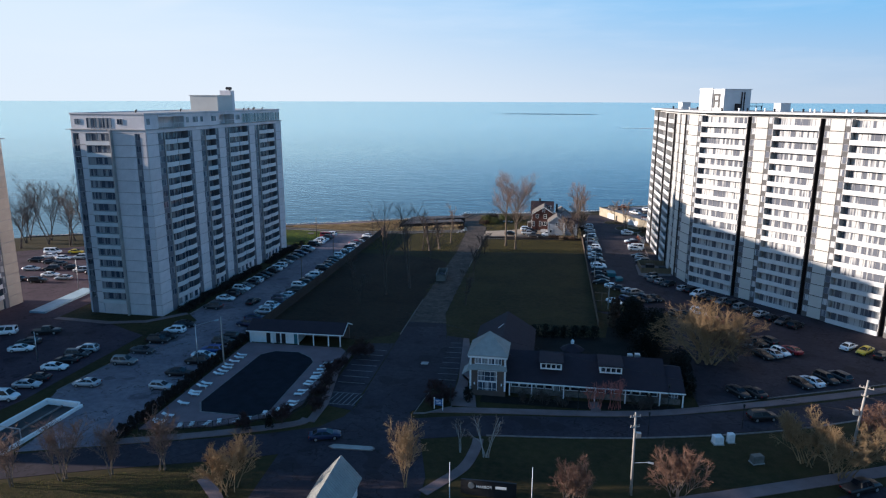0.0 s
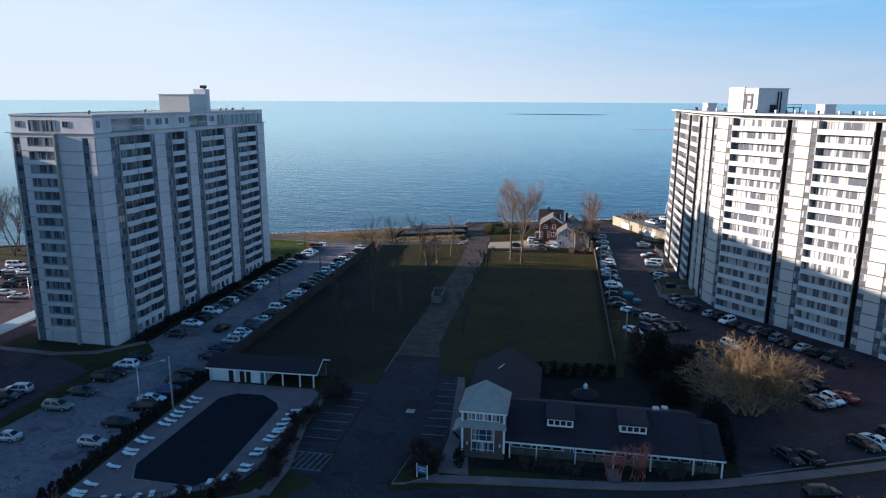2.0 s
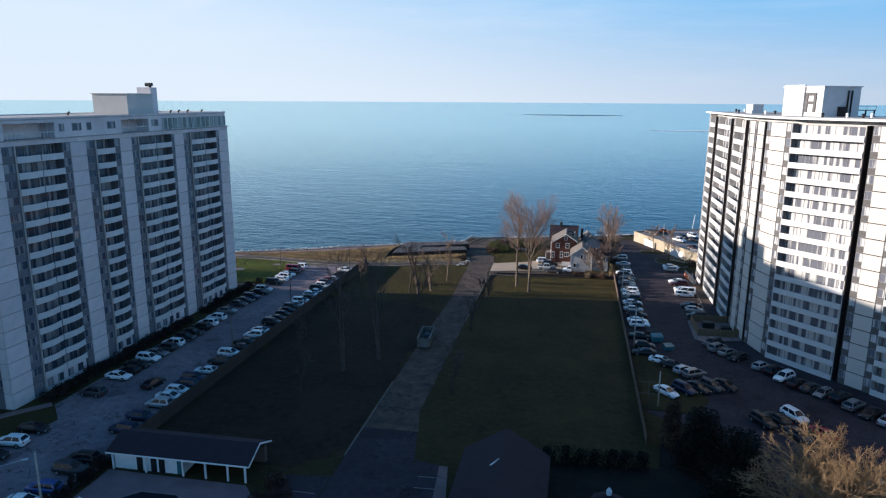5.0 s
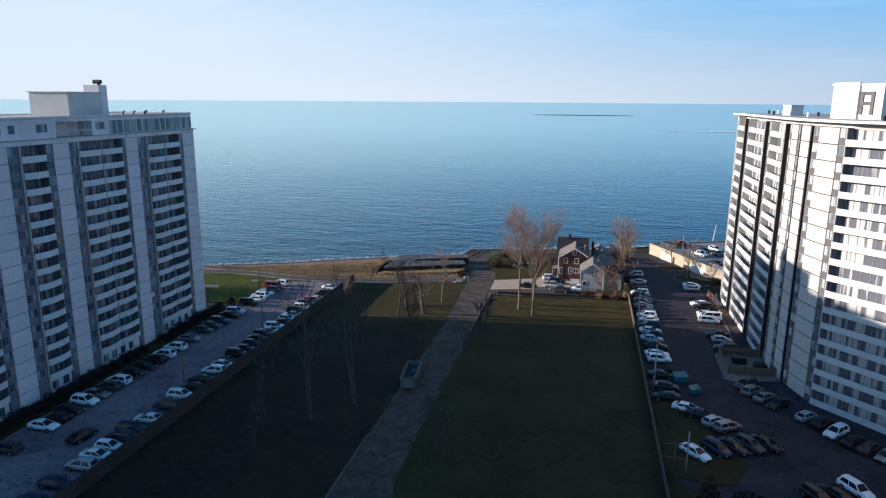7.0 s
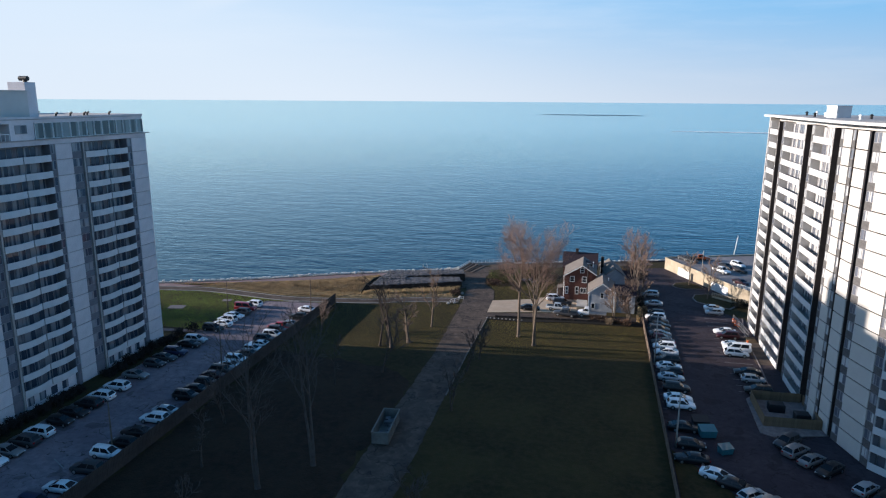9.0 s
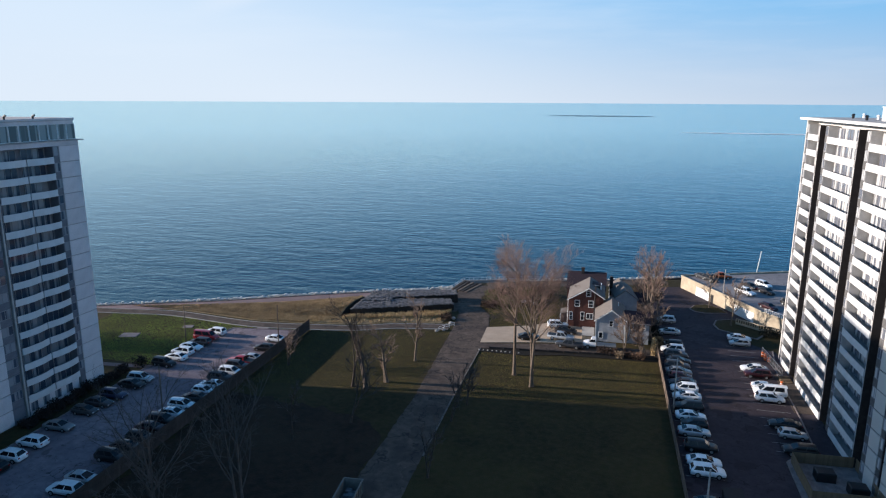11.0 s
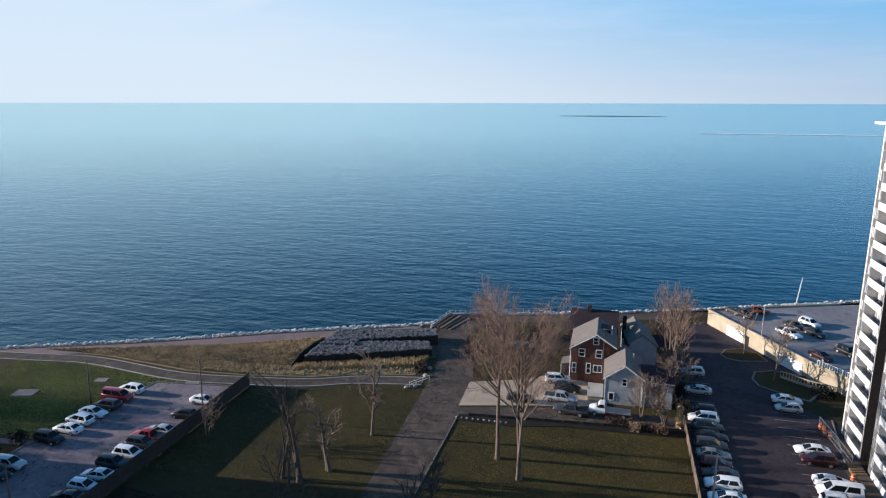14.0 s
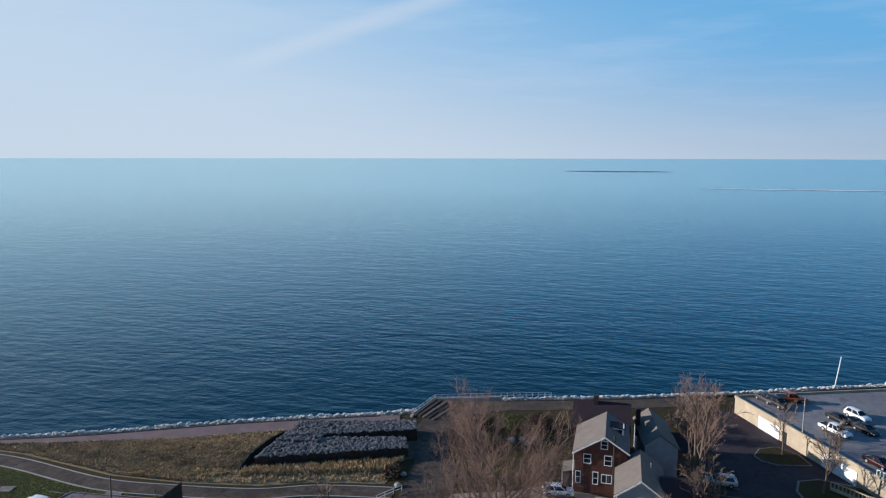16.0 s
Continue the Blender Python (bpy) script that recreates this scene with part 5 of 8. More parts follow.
    part("roof", gable_roof(gable_wall(Shape(), -7.0, 3.6, 26.6, 2.95, 6.1), -7.2, 6.0, 3.8, 27.1, 2.95, 6.3, "y", 0.4, 0.2), SHINGLE, r, "dark gabled roof of the rear wing")
    part("skylight", slab(Shape(), [(-3.1, 19.0, 5.52), (-2.9, 18.8, 5.62), (-1.85, 19.5, 6.15), (-2.05, 19.7, 6.15)], 0.12), WHITE_PLASTIC, r, "white ridge flashing strip")
    for x, y in ((20.8, 7.4), (22.1, 7.8)):
        part("roof_unit", Shape().box(x, y, 4.6, x + 0.9, y + 1.0, 5.9, 0, 0.08), METAL, r, "metal roof ventilation unit")
    # entrance turret
    t = part("turret", Shape().box(-6.2, -0.7, 0, -0.3, 5.4, 7.0), BROWN_SIDING, r, "two-storey entrance turret")
    part("base", Shape().box(-6.35, -0.85, 0, -0.15, -0.66, 1.0), BROWN_SIDING, t, "brown plinth")
    part("corner_trim", Shape().box(-6.36, -0.84, 1.0, -6.06, -0.6, 7.0).box(-0.44, -0.84, 1.0, -0.14, -0.6, 7.0), WHITE_TRIM, t)
    sk = Shape()
    slab(sk, [(-6.7, -1.5, 5.0), (0.1, -1.5, 5.0), (-0.1, -0.6, 5.75), (-6.5, -0.6, 5.75)], 0.14)
    for k in range(15):
        part("seam", Shape().tube((-6.45 + k * 0.45, -1.5, 5.03), (-6.45 + k * 0.45, -0.62, 5.77), 0.045, 0.045, 4), METAL_ROOF, t)
    slab(sk, [(-6.8, 5.6, 5.0), (-6.8, -1.5, 5.0), (-6.2, -0.6, 5.75), (-6.2, 5.6, 5.75)], 0.14)
    part("skirt_roof", sk, METAL_ROOF, t, "ribbed pale metal skirt roof")
    rf = hip_roof(Shape(), -6.3, -0.9, -0.2, 5.2, 7.5, 10.7, 0.4)
    seams(t, (-6.7, -1.3, 0.2, 5.6), 7.5, (-3.25, 2.15, 10.7))
    part("roof", rf, METAL_ROOF, t, "ribbed pale metal pyramid roof")
    part("soffit", Shape().box(-6.6, -1.2, 7.0, 0.1, 5.5, 7.34), WHITE_TRIM, t, "white eaves")
    for i in range(4):
        window_on(t, -5.4 + i * 1.15, -0.72, 5.85, 0.95, 0.95, bays=2, glass=GLASS)
    for x in (-6.25, -0.45):
        part("bracket", slab(Shape(), [(x, -1.35, 6.9), (x + 0.2, -1.35, 6.9), (x + 0.2, -0.75, 5.9), (x, -0.75, 5.9)], 0.15), WHITE_TRIM, t)
    window_on(t, -4.85, -0.75, 0.15, 3.1, 2.35, bays=4, rows=2, glass=GLASS, name="door")
    window_on(t, -4.85, -0.75, 2.75, 3.1, 1.7, bays=3, rows=2, glass=GLASS)
    for x in (-5.6, -0.95):
        part("wall_lamp", Shape().box(x, -0.95, 2.0, x + 0.2, -0.72, 2.35), WHITE_TRIM, t, "small white wall lamp")
    # side porch
    p = part("porch_roof", slab(Shape(), [(-7.9, 0.6, 3.1), (-6.2, 0.6, 4.3), (-6.2, 4.2, 4.3), (-7.9, 4.2, 3.1)], 0.15), METAL_ROOF, t, "small pale metal porch roof")
    part("brace", slab(Shape(), [(-7.8, 0.7, 2.9), (-7.6, 0.7, 3.0), (-6.2, 0.7, 1.6), (-6.3, 0.7, 1.4)], 0.15), WHITE_TRIM, t)


clubhouse()


def gazebo():
    r = thing("gazebo", "small octagonal gazebo with dark roof and white cupola", "gazebo", (5.6, 127.5, -0.75))
    ring = [(1.9 * math.cos(math.pi * (k + 0.5) / 4), 1.9 * math.sin(math.pi * (k + 0.5) / 4)) for k in range(8)]
    part("floor", Shape().prism(ring, 0, 0.25), WOOD, r)
    for x, y in ring:
        part("post", Shape().box(x - 0.07, y - 0.07, 0.25, x + 0.07, y + 0.07, 2.5), WOOD_DARK, r)
    part("roof", Shape().tube((0, 0, 2.42), (0, 0, 3.6), 2.4, 0.2, 8), SHINGLE, r)
    part("cupola", Shape().tube((0, 0, 3.5), (0, 0, 4.0), 0.35, 0.3, 8).tube((0, 0, 4.0), (0, 0, 4.5), 0.4, 0.02, 8), WHITE_TRIM, r)


gazebo()


def pool_house():
    r = thing("pool_house", "low pool house with dark roof, white doors and open veranda", "pool house", (-61.2, 123.8, 0), 1.5)
    part("wall", Shape().box(0.4, 0.75, 0, 10.6, 6.4, 2.6), WHITE_TRIM, r, "white painted wall")
    part("wall", Shape().box(10.6, 5.6, 0, 20.2, 6.4, 2.5), BROWN_SIDING, r, "dark back wall of the veranda")
    for x in (3.8, 5.9, 7.1, 9.8):
        part("door", Shape().box(x, 0.66, 0.05, x + 0.85, 0.78, 2.15), BLACK if x != 9.8 else TEAL, r, "dark door")
    for x in (0.3, 5.2, 10.7, 14.0, 17.2, 19.7):
        part("post", Shape().box(x, 0.3, 0, x + 0.22, 0.52, 2.6), WHITE_TRIM, r)
    part("roof", gable_roof(Shape(), 0, 0.3, 20.3, 6.7, 2.85, 4.2, "x", 0.3, 0.18), SHINGLE, r)
    part("fascia", Shape().box(-0.3, -0.1, 2.50, 20.6, -0.02, 2.70), WHITE_TRIM, r, "white eaves board")
    s = Shape()
    slab(s, [(20.62, -0.05, 2.75), (20.68, -0.05, 2.75), (20.68, 3.5, 4.25), (20.62, 3.5, 4.25)], 0.25)
    slab(s, [(20.62, 3.5, 4.25), (20.68, 3.5, 4.25), (20.68, 7.05, 2.75), (20.62, 7.05, 2.75)], 0.25)
    part("bargeboard", s, WHITE_TRIM, r)


pool_house()

POOL_DECK = [(-61.2, 85.6), (-50, 88.6), (-40.6, 94.2), (-39.4, 98), (-39.2, 122), (-41, 124), (-61.2, 123.8)]
paved("pool_deck", POOL_DECK, 0.12, DECKING, "pale concrete deck round the covered pool", "pool deck")
POOL = [(-54.6, 92.8), (-45.6, 92.6), (-43.8, 95.0), (-44.0, 115.6), (-45.2, 117.6), (-48.6, 120.0), (-53.4, 119.8), (-55.6, 117.6), (-56.4, 96.0)]
pool = thing("swimming_pool", "swimming pool under a dark winter cover", "pool", (-50, 106, 0))
pl = [(x + 50, y - 106) for x, y in POOL]
part("coping", Shape().prism([(x * 1.035, y * 1.025) for x, y in pl], 0.05, 0.16), KERB, pool)
part("cover", Shape().prism(pl, 0.1, 0.20), COVER, pool, "dark green winter cover")


def lounger_proto(at, turn):
    r = thing("sun_lounger", "white plastic sun lounger on the pool deck", "sun lounger", at, turn, group="loungers round the pool")
    s = Shape()
    s.box(-0.95, -0.33, 0.29, 0.37, 0.33, 0.35, 0, 0.02)
    part("seat", s, WHITE_PLASTIC, r)
    part("backrest", slab(Shape(), [(0.38, -0.33, 0.34), (1.0, -0.33, 0.62), (1.0, 0.33, 0.62), (0.38, 0.33, 0.34)], 0.05), WHITE_PLASTIC, r)
    for x, y in ((-0.8, -0.28), (-0.8, 0.24), (0.35, -0.28), (0.35, 0.24)):
        part("leg", Shape().box(x, y, 0, x + 0.05, y + 0.05, 0.31), WHITE_PLASTIC, r)
    return r


def loungers():
    rng = random.Random(5)
    spots = []
    for y in (116.3, 114.9, 112.9, 111.2, 109.8, 108.2, 106.9, 102.6, 101.4, 99.0, 98.0, 94.6, 90.2, 88.4, 87.6):
        spots.append((-59.0 + rng.uniform(-0.2, 0.3), y, rng.uniform(-6, 6) + 182))
    for y in (115.2, 113.8, 112.0, 110.4, 108.8, 107.9, 106.4, 105.2, 102.6, 101.2, 98.2, 96.9):
        spots.append((-40.9 + rng.uniform(-0.2, 0.2), y, rng.uniform(-15, 15)))
    for x, y in ((-42.4, 95.0), (-44.0, 93.6), (-45.6, 92.9 - 1.6), (-47.2, 90.6), (-49.8, 89.8), (-51.4, 88.9), (-53.6, 88.2), (-55.2, 87.6)):
        spots.append((x, y - 0.3, -80 + rng.uniform(-14, 14)))
    first = lounger_proto((spots[0][0], spots[0][1], 0.12), spots[0][2])
    for x, y, a in spots[1:]:
        copy_thing(first, pose(x, y, 0.12, 0, 0, a))


loungers()


def ridge_roof(s, x0, xr, x1, y0, y1, z0, zr, z1, over=0.35, thick=0.2, slot=0):
    """Two slopes of unequal width under a ridge along y."""
    k0, k1 = (zr - z0) / (xr - x0), (zr - z1) / (x1 - xr)
    slab(s, [(x0 - over, y0 - over, z0 - k0 * over), (xr, y0 - over, zr), (xr, y1 + over, zr), (x0 - over, y1 + over, z0 - k0 * over)], thick, slot)
    slab(s, [(x1 + over, y1 + over, z1 - k1 * over), (xr, y1 + over, zr), (xr, y0 - over, zr), (x1 + over, y0 - over, z1 - k1 * over)], thick, slot)
    return s


def ridge_walls(s, x0, xr, x1, y0, y1, z0, zr, z1, slot=0):
    """A house body whose end walls rise to the ridge."""
    k = len(s.v)
    ring = [(x0, 0), (x1, 0), (x1, z1), (xr, zr), (x0, z0)]
    s.v += [(x, y0, z) for x, z in ring] + [(x, y1, z) for x, z in ring]
    s.f += [tuple(k + i for i in range(5)), tuple(k + 9 - i for i in range(5))]
    s.s += [slot, slot]
    for i in range(5):
        j = (i + 1) % 5
        s.f.append((k + j, k + i, k + 5 + i, k + 5 + j))
        s.s.append(slot)
    return s


def rakes(s, x0, xr, x1, y, z0, zr, z1, over=0.4, drop=0.24):
    """Boards up the two slopes of a gable."""
    k0, k1 = (zr - z0) / (xr - x0), (zr - z1) / (x1 - xr)
    slab(s, [(x0 - over, y, z0 - k0 * over), (x0 - over, y + 0.07, z0 - k0 * over), (xr, y + 0.07, zr), (xr, y, zr)], drop)
    slab(s, [(xr, y, zr), (xr, y + 0.07, zr), (x1 + over, y + 0.07, z1 - k1 * over), (x1 + over, y, z1 - k1 * over)], drop)
    return s


def brick_house():
    r = thing("brick_house", "two-storey red brick house with grey and dark roofs", "house", (-6.6, 258.6, 0))
    front = (0.0, 4.3, 7.5)
    part("wall", ridge_walls(Shape(), *front, 0, 9.6, 6.6, 9.15, 7.2), RED_BRICK, r)
    part("roof", ridge_roof(Shape(), *front, 0.05, 9.4, 6.75, 9.35, 7.4, 0.35), SHINGLE_WORN, r, "worn grey shingle roof")
    part("bargeboard", rakes(Shape(), *front, -0.38, 6.62, 9.3, 7.25), WHITE_TRIM, r)
    part("wall", Shape().box(-0.9, 9.6, 0, 7.8, 17.4, 6.5), RED_BRICK, r, "red brick rear block")
    # dark shingles carry this slope's shade beside the paler front roof
    part("roof", gable_roof(Shape(), -0.9, 9.7, 7.8, 17.4, 6.5, 9.6, "x", 0.3, 0.2), SHINGLE, r, "roof of the rear block, darkened for its shade")
    for x in (-0.98, 7.8):
        part("gable", Shape().prism([(x, 9.8), (x + 0.08, 9.8), (x + 0.08, 17.2), (x, 17.2)], 6.3, 6.6), WHITE_TRIM, r, "white eaves return")
    part("chimney", Shape().box(2.1, 12.9, 8, 2.8, 13.6, 10.5).box(2.02, 12.82, 10.3, 2.88, 13.68, 10.6), DARK_BROWN, r, "dark brick chimney")
    d = part("dormer", Shape().box(5.2, 4.6, 7.6, 7.0, 6.6, 8.85), WHITE_TRIM, r, "white shed dormer on the dark slope")
    part("roof", slab(Shape(), [(4.9, 4.4, 9.1), (7.2, 4.4, 8.8), (7.2, 6.8, 8.8), (4.9, 6.8, 9.1)], 0.12), SHINGLE, d)
    part("pane", Shape().box(5.5, 4.55, 7.95, 6.7, 4.62, 8.6), GLASS_DARK, d)
    window_on(r, 3.8, -0.02, 7.35, 0.85, 1.15, bays=1, rows=2)
    window_on(r, 1.35, -0.02, 4.9, 0.95, 1.3, bays=1, rows=2)
    window_on(r, 4.35, -0.02, 4.85, 0.95, 1.4, bays=1, rows=2)
    window_on(r, 0.25, -0.02, 1.7, 0.6, 1.7, bays=1, rows=2)
    window_on(r, 2.75, -0.02, 1.75, 0.65, 1.8, bays=1, rows=2)
    window_on(r, 4.0, -0.02, 2.1, 1.35, 1.2, bays=2)
    part("porch", Shape().box(-1.7, 1.0, 0, -0.02, 4.0, 2.6), BROWN_SIDING, r, "small brown side porch")
    part("porch_roof", slab(Shape(), [(-1.95, 0.7, 2.7), (0, 0.7, 3.2), (0, 4.3, 3.2), (-1.95, 4.3, 2.7)], 0.12), SHINGLE_WORN, r)
    part("post", Shape().box(-1.9, 0.8, 0, -1.78, 0.92, 2.6), WHITE_TRIM, r)
    part("flue", Shape().tube((5.65, -0.22, 2.0), (5.65, -0.22, 9.6), 0.13, 0.13, 8), DARK_BROWN, r, "brown flue pipe")
    part("gutter", Shape().tube((-0.2, -0.2, 6.35), (-0.2, -0.2, 0.2), 0.06, 0.06, 6), WHITE_TRIM, r, "white downpipe")


def grey_house():
    r = thing("grey_house", "pale grey sided house with a lit grey roof", "house", (-0.5, 250.4, 0))
    front = (0.0, 3.2, 6.1)
    part("wall", ridge_walls(Shape(), *front, 0, 9.4, 4.8, 7.0, 5.1), SIDING, r)
    part("roof", ridge_roof(Shape(), *front, 0.05, 9.4, 4.95, 7.2, 5.25, 0.3), SHINGLE_WORN, r, "worn grey shingle roof")
    part("bargeboard", rakes(Shape(), *front, -0.34, 4.82, 7.15, 5.12, 0.35), WHITE_TRIM, r)
    part("wall", Shape().box(6.1, 0.3, 0, 10.9, 7.6, 4.6), SIDING, r, "pale grey side wing")
    # shaded south slope painted with the dark shingles
    part("roof", gable_roof(Shape(), 6.15, 0.3, 10.9, 7.6, 4.6, 6.1, "x", 0.3, 0.18), SHINGLE, r, "low roof of the side wing, darkened for its shade")
    window_on(r, 2.85, -0.02, 3.5, 0.65, 1.15, bays=1, rows=2)
    for x in (7.0, 7.75, 8.5):
        window_on(r, x, 0.28, 3.15, 0.6, 1.2, bays=1)
    window_on(r, 9.6, 0.28, 3.15, 0.45, 1.1, bays=1)
    window_on(r, 0.8, -0.02, 0.8, 0.7, 1.2, bays=1)
    part("corner_trim", Shape().box(-0.06, -0.06, 0, 0.14, 0.1, 4.7).box(5.96, -0.06, 0, 6.16, 0.1, 5.0), WHITE_TRIM, r)
    part("gutter", Shape().box(6.2, -0.1, 4.4, 11.1, 0.0, 4.5), FRAME, r, "grey gutter")
    part("vent_pipe", Shape().tube((4.6, 6.0, 5.8), (4.6, 6.0, 7.0), 0.09, 0.09, 6), WHITE_TRIM, r, "white vent pipe on the roof")


def hip_house():
    r = thing("bungalow", "small house with a pale grey gabled roof behind the brick house", "house", (5.9, 266.9, 0), 7.4)
    sides = (-2.2, 0.0, 2.8)
    part("wall", ridge_walls(Shape(), *sides, 0.2, 11.0, 5.2, 6.8, 4.8), SIDING, r)
    part("roof", ridge_roof(Shape(), *sides, 0.2, 11.0, 5.35, 7.0, 4.95, 0.3), SHINGLE_WORN, r, "worn grey shingle roof")
    part("roof", gable_roof(Shape(), 2.8, 3.0, 6.2, 9.0, 3.4, 5.0, "x", 0.3, 0.15), SHINGLE, r, "dark lean-to roof")
    part("wall", Shape().box(2.8, 3.0, 0, 6.2, 9.0, 3.3), BROWN_SIDING, r, "brown lean-to wall")
    part("chimney", Shape().box(-2.6, 7.2, 3.5, -1.9, 8.0, 8.2), DARK_BROWN, r, "dark chimney")


brick_house()
grey_house()
hip_house()


def garden_wall():
    r = thing("retaining_wall", "low cream block wall beside the steps", "wall", (-3.2, 250.6, 0))
    part("block", Shape().box(0, 0, 0, 2.4, 5.5, 0.9, 0, 0.05), TAN_WALL, r)
    part("cap", Shape().box(-0.1, -0.1, 0.9, 2.5, 5.6, 1.0, 0, 0.03), CONCRETE, r)


garden_wall()


def parking_deck():
    r = thing("parking_garage", "half-sunk parking garage with tan walls and a roof deck", "parking garage", (21.6, 298.4, 0))
    A = [(0, 0), (14.6, -29.5), (19.5, -36.5), (62, -20), (74, 22), (30.4, 12.3)]
    part("wall", Shape().prism(A, -1.5, 3.2), TAN_WALL, r, "tan concrete walls")
    inner = [(0.6, -0.3), (14.9, -28.9), (19.7, -35.7), (61.6, -19.4), (73.2, 21.3), (30.6, 11.7)]
    part("deck", Shape().prism(inner, 3.0, 3.26), DECK_TOP, r, "worn roof deck, paled in colour for sunlight")
    s = Shape()
    n = len(A)
    for i in (0, 1, 5):
        a, b = Vector(A[i]), Vector(A[(i + 1) % n])
        strip([a, b], 0.35, 3.2, 3.62, s)
    part("parapet", s, TAN_WALL, r, "tan concrete parapet")
    d = (Vector(A[1]) - Vector(A[0])).normalized()
    ang = math.degrees(math.atan2(d.y, d.x))
    for k, (u, w) in enumerate(((7.2, 5.6), (23.0, 7.0))):
        p = Vector(A[0]) + d * u
        s = Shape()
        for j in range(5):
            s.box(0, -0.12, 0.05 + j * 0.46, w, 0.02, 0.05 + j * 0.46 + 0.43)
        part("garage_door", s, WHITE_PLASTIC, r, "white sectional garage door", at=pose(p.x, p.y, 0, 0, 0, ang))
    p = Vector(A[0]) + d * 13.6
    part("door", Shape().box(0, -0.1, 0.05, 1.0, 0.02, 2.1), BLACK, r, "dark steel door", at=pose(p.x, p.y, 0, 0, 0, ang))
    # white balustrade at the ramp
    for i0, i1 in ((1, 2),):
        a, b = Vector(A[i0]) + Vector((0.2, -0.4)), Vector(A[i1])
        s = Shape()
        dd = (b - a)
        L = dd.length
        for j in range(int(L / 0.5) + 1):
            q = a + dd * (j * 0.5 / L)
            s.box(q.x - 0.06, q.y - 0.06, 3.5, q.x + 0.06, q.y + 0.06, 4.4)
        strip([a, b], 0.16, 4.4, 4.5, s)
        part("balustrade", s, WHITE_TRIM, r, "white balustrade")


parking_deck()


def retaining_steps():
    """Sunken ramp wall and steps between the garage and the white tower."""
    r = thing("balustrade", "tan concrete balustrade beside the sunken ramp", "balustrade", (31.5, 259.5, 0))
    s = Shape()
    pts = [Vector((-0.8, 9.6)), Vector((3.2, 6.2)), Vector((6.4, 4.6))]
    for a, b in zip(pts, pts[1:]):
        L = (b - a).length
        for j in range(int(L / 0.55) + 1):
            q = a + (b - a) * (j * 0.55 / L)
            s.box(q.x - 0.08, q.y - 0.08, 0.6, q.x + 0.08, q.y + 0.08, 1.4)
        strip([a, b], 0.22, 1.4, 1.52, s)
        strip([a, b], 0.3, 0, 0.6, s)
    part("rail", s, TAN_WALL, r)


retaining_steps()


def gatehouse():
    r = thing("gatehouse", "small white gatehouse with a steep pale metal roof", "gatehouse", (-27.2, 65.2, 0))
    part("wall", gable_wall(gable_wall(Shape().box(0, 0.25, 0, 4.4, 9.0, 2.9), 0, 4.4, 0, 2.9, 5.0), 0, 4.4, 8.9, 2.9, 5.0), WHITE_TRIM, r)
    part("roof", gable_roof(Shape(), 0, 0, 4.4, 9.2, 2.9, 5.3, "y", 0.5, 0.16), METAL_ROOF, r, "ribbed pale metal roof")
    for k in range(22):
        y = -0.3 + k * 0.46
        for xe in (-0.5, 4.9):
            part("seam", Shape().tube((xe, y, 2.38), (2.2, y, 5.32), 0.045, 0.045, 4), METAL_ROOF, r)
    window_on(r, 1.4, -0.02, 0.9, 1.6, 1.3, bays=3, rows=2)
    window_on(r, 1.8, -0.02, 3.2, 0.8, 0.8, bays=2, rows=2)
    window_on(r, 4.42, 3.0, 1.0, 2.0, 1.2, face="e", bays=3)
    part("wall_lamp", Shape().box(4.5, 2.0, 2.2, 4.7, 2.2, 2.5), WHITE_PLASTIC, r)


gatehouse()


def garage_ramp():
    r = thing("garage_ramp", "white walled ramp down to an underground garage", "ramp", (-82.4, 76.5, 0), -3)
    part("floor", Shape().box(0.4, -6, -0.05, 6.4, 14.6, 0.045), BLACK, r, "dark ramp floor")
    part("wall", Shape().box(0, -6, 0, 0.45, 15, 0.95, 0, 0.03), WHITE_TRIM, r)
    part("wall", Shape().box(6.4, -2, 0, 6.85, 15, 0.55, 0, 0.03), WHITE_TRIM, r)
    part("wall", Shape().box(0.45, 14.5, 0, 6.4, 15, 0.95, 0, 0.03), WHITE_TRIM, r)
    part("gutter", Shape().box(3.2, -2, 0.045, 3.5, 14.4, 0.25), KERB, r)
    fr = part("gate_frame", Shape().box(0.6, 3.0, 0, 0.72, 3.12, 2.2).box(6.3, 3.0, 0, 6.42, 3.12, 2.2).box(0.6, 3.0, 2.1, 6.42, 3.12, 2.22), METAL, r, "blue-grey steel height frame")


garage_ramp()


def tower_canopy():
    r = thing("ramp_wall", "pale blue painted wall top of a ramp beside the grey tower", "ramp", (-119.5, 143, 0), 3)
    part("wall", Shape().box(-2.0, -9.5, 0, 2.0, 10.5, 0.5, 0, 0.05), material("pale blue painted concrete", (0.26, 0.36, 0.43), 0.8, vary=0.15, scale=0.4), r)


tower_canopy()


# ---- fences, walls and poles ----
def board_fence(name, label, a, b, height, mat, bay=2.4, board=0.24):
    a, b = Vector(a), Vector(b)
    L = (b - a).length
    ang = math.degrees(math.atan2((b - a).y, (b - a).x))
    r = thing(name, label, "fence", (a.x, a.y, 0), ang)
    n = int(L / bay)
    bay = L / n
    front = []
    x = 0.06
    while x < bay - 0.06 - board / 2:
        e = min(bay - 0.06, x + board - 0.03)
        front += [(x, -0.03), (e, -0.03), (e, 0.0), (x + board, 0.0)]
        x += board
    front = front[:-2]
    s = Shape().prism(front + [(front[-1][0], 0.03), (0.06, 0.03)], 0.05, height)
    panel = s.mesh("fence_panel", mat)
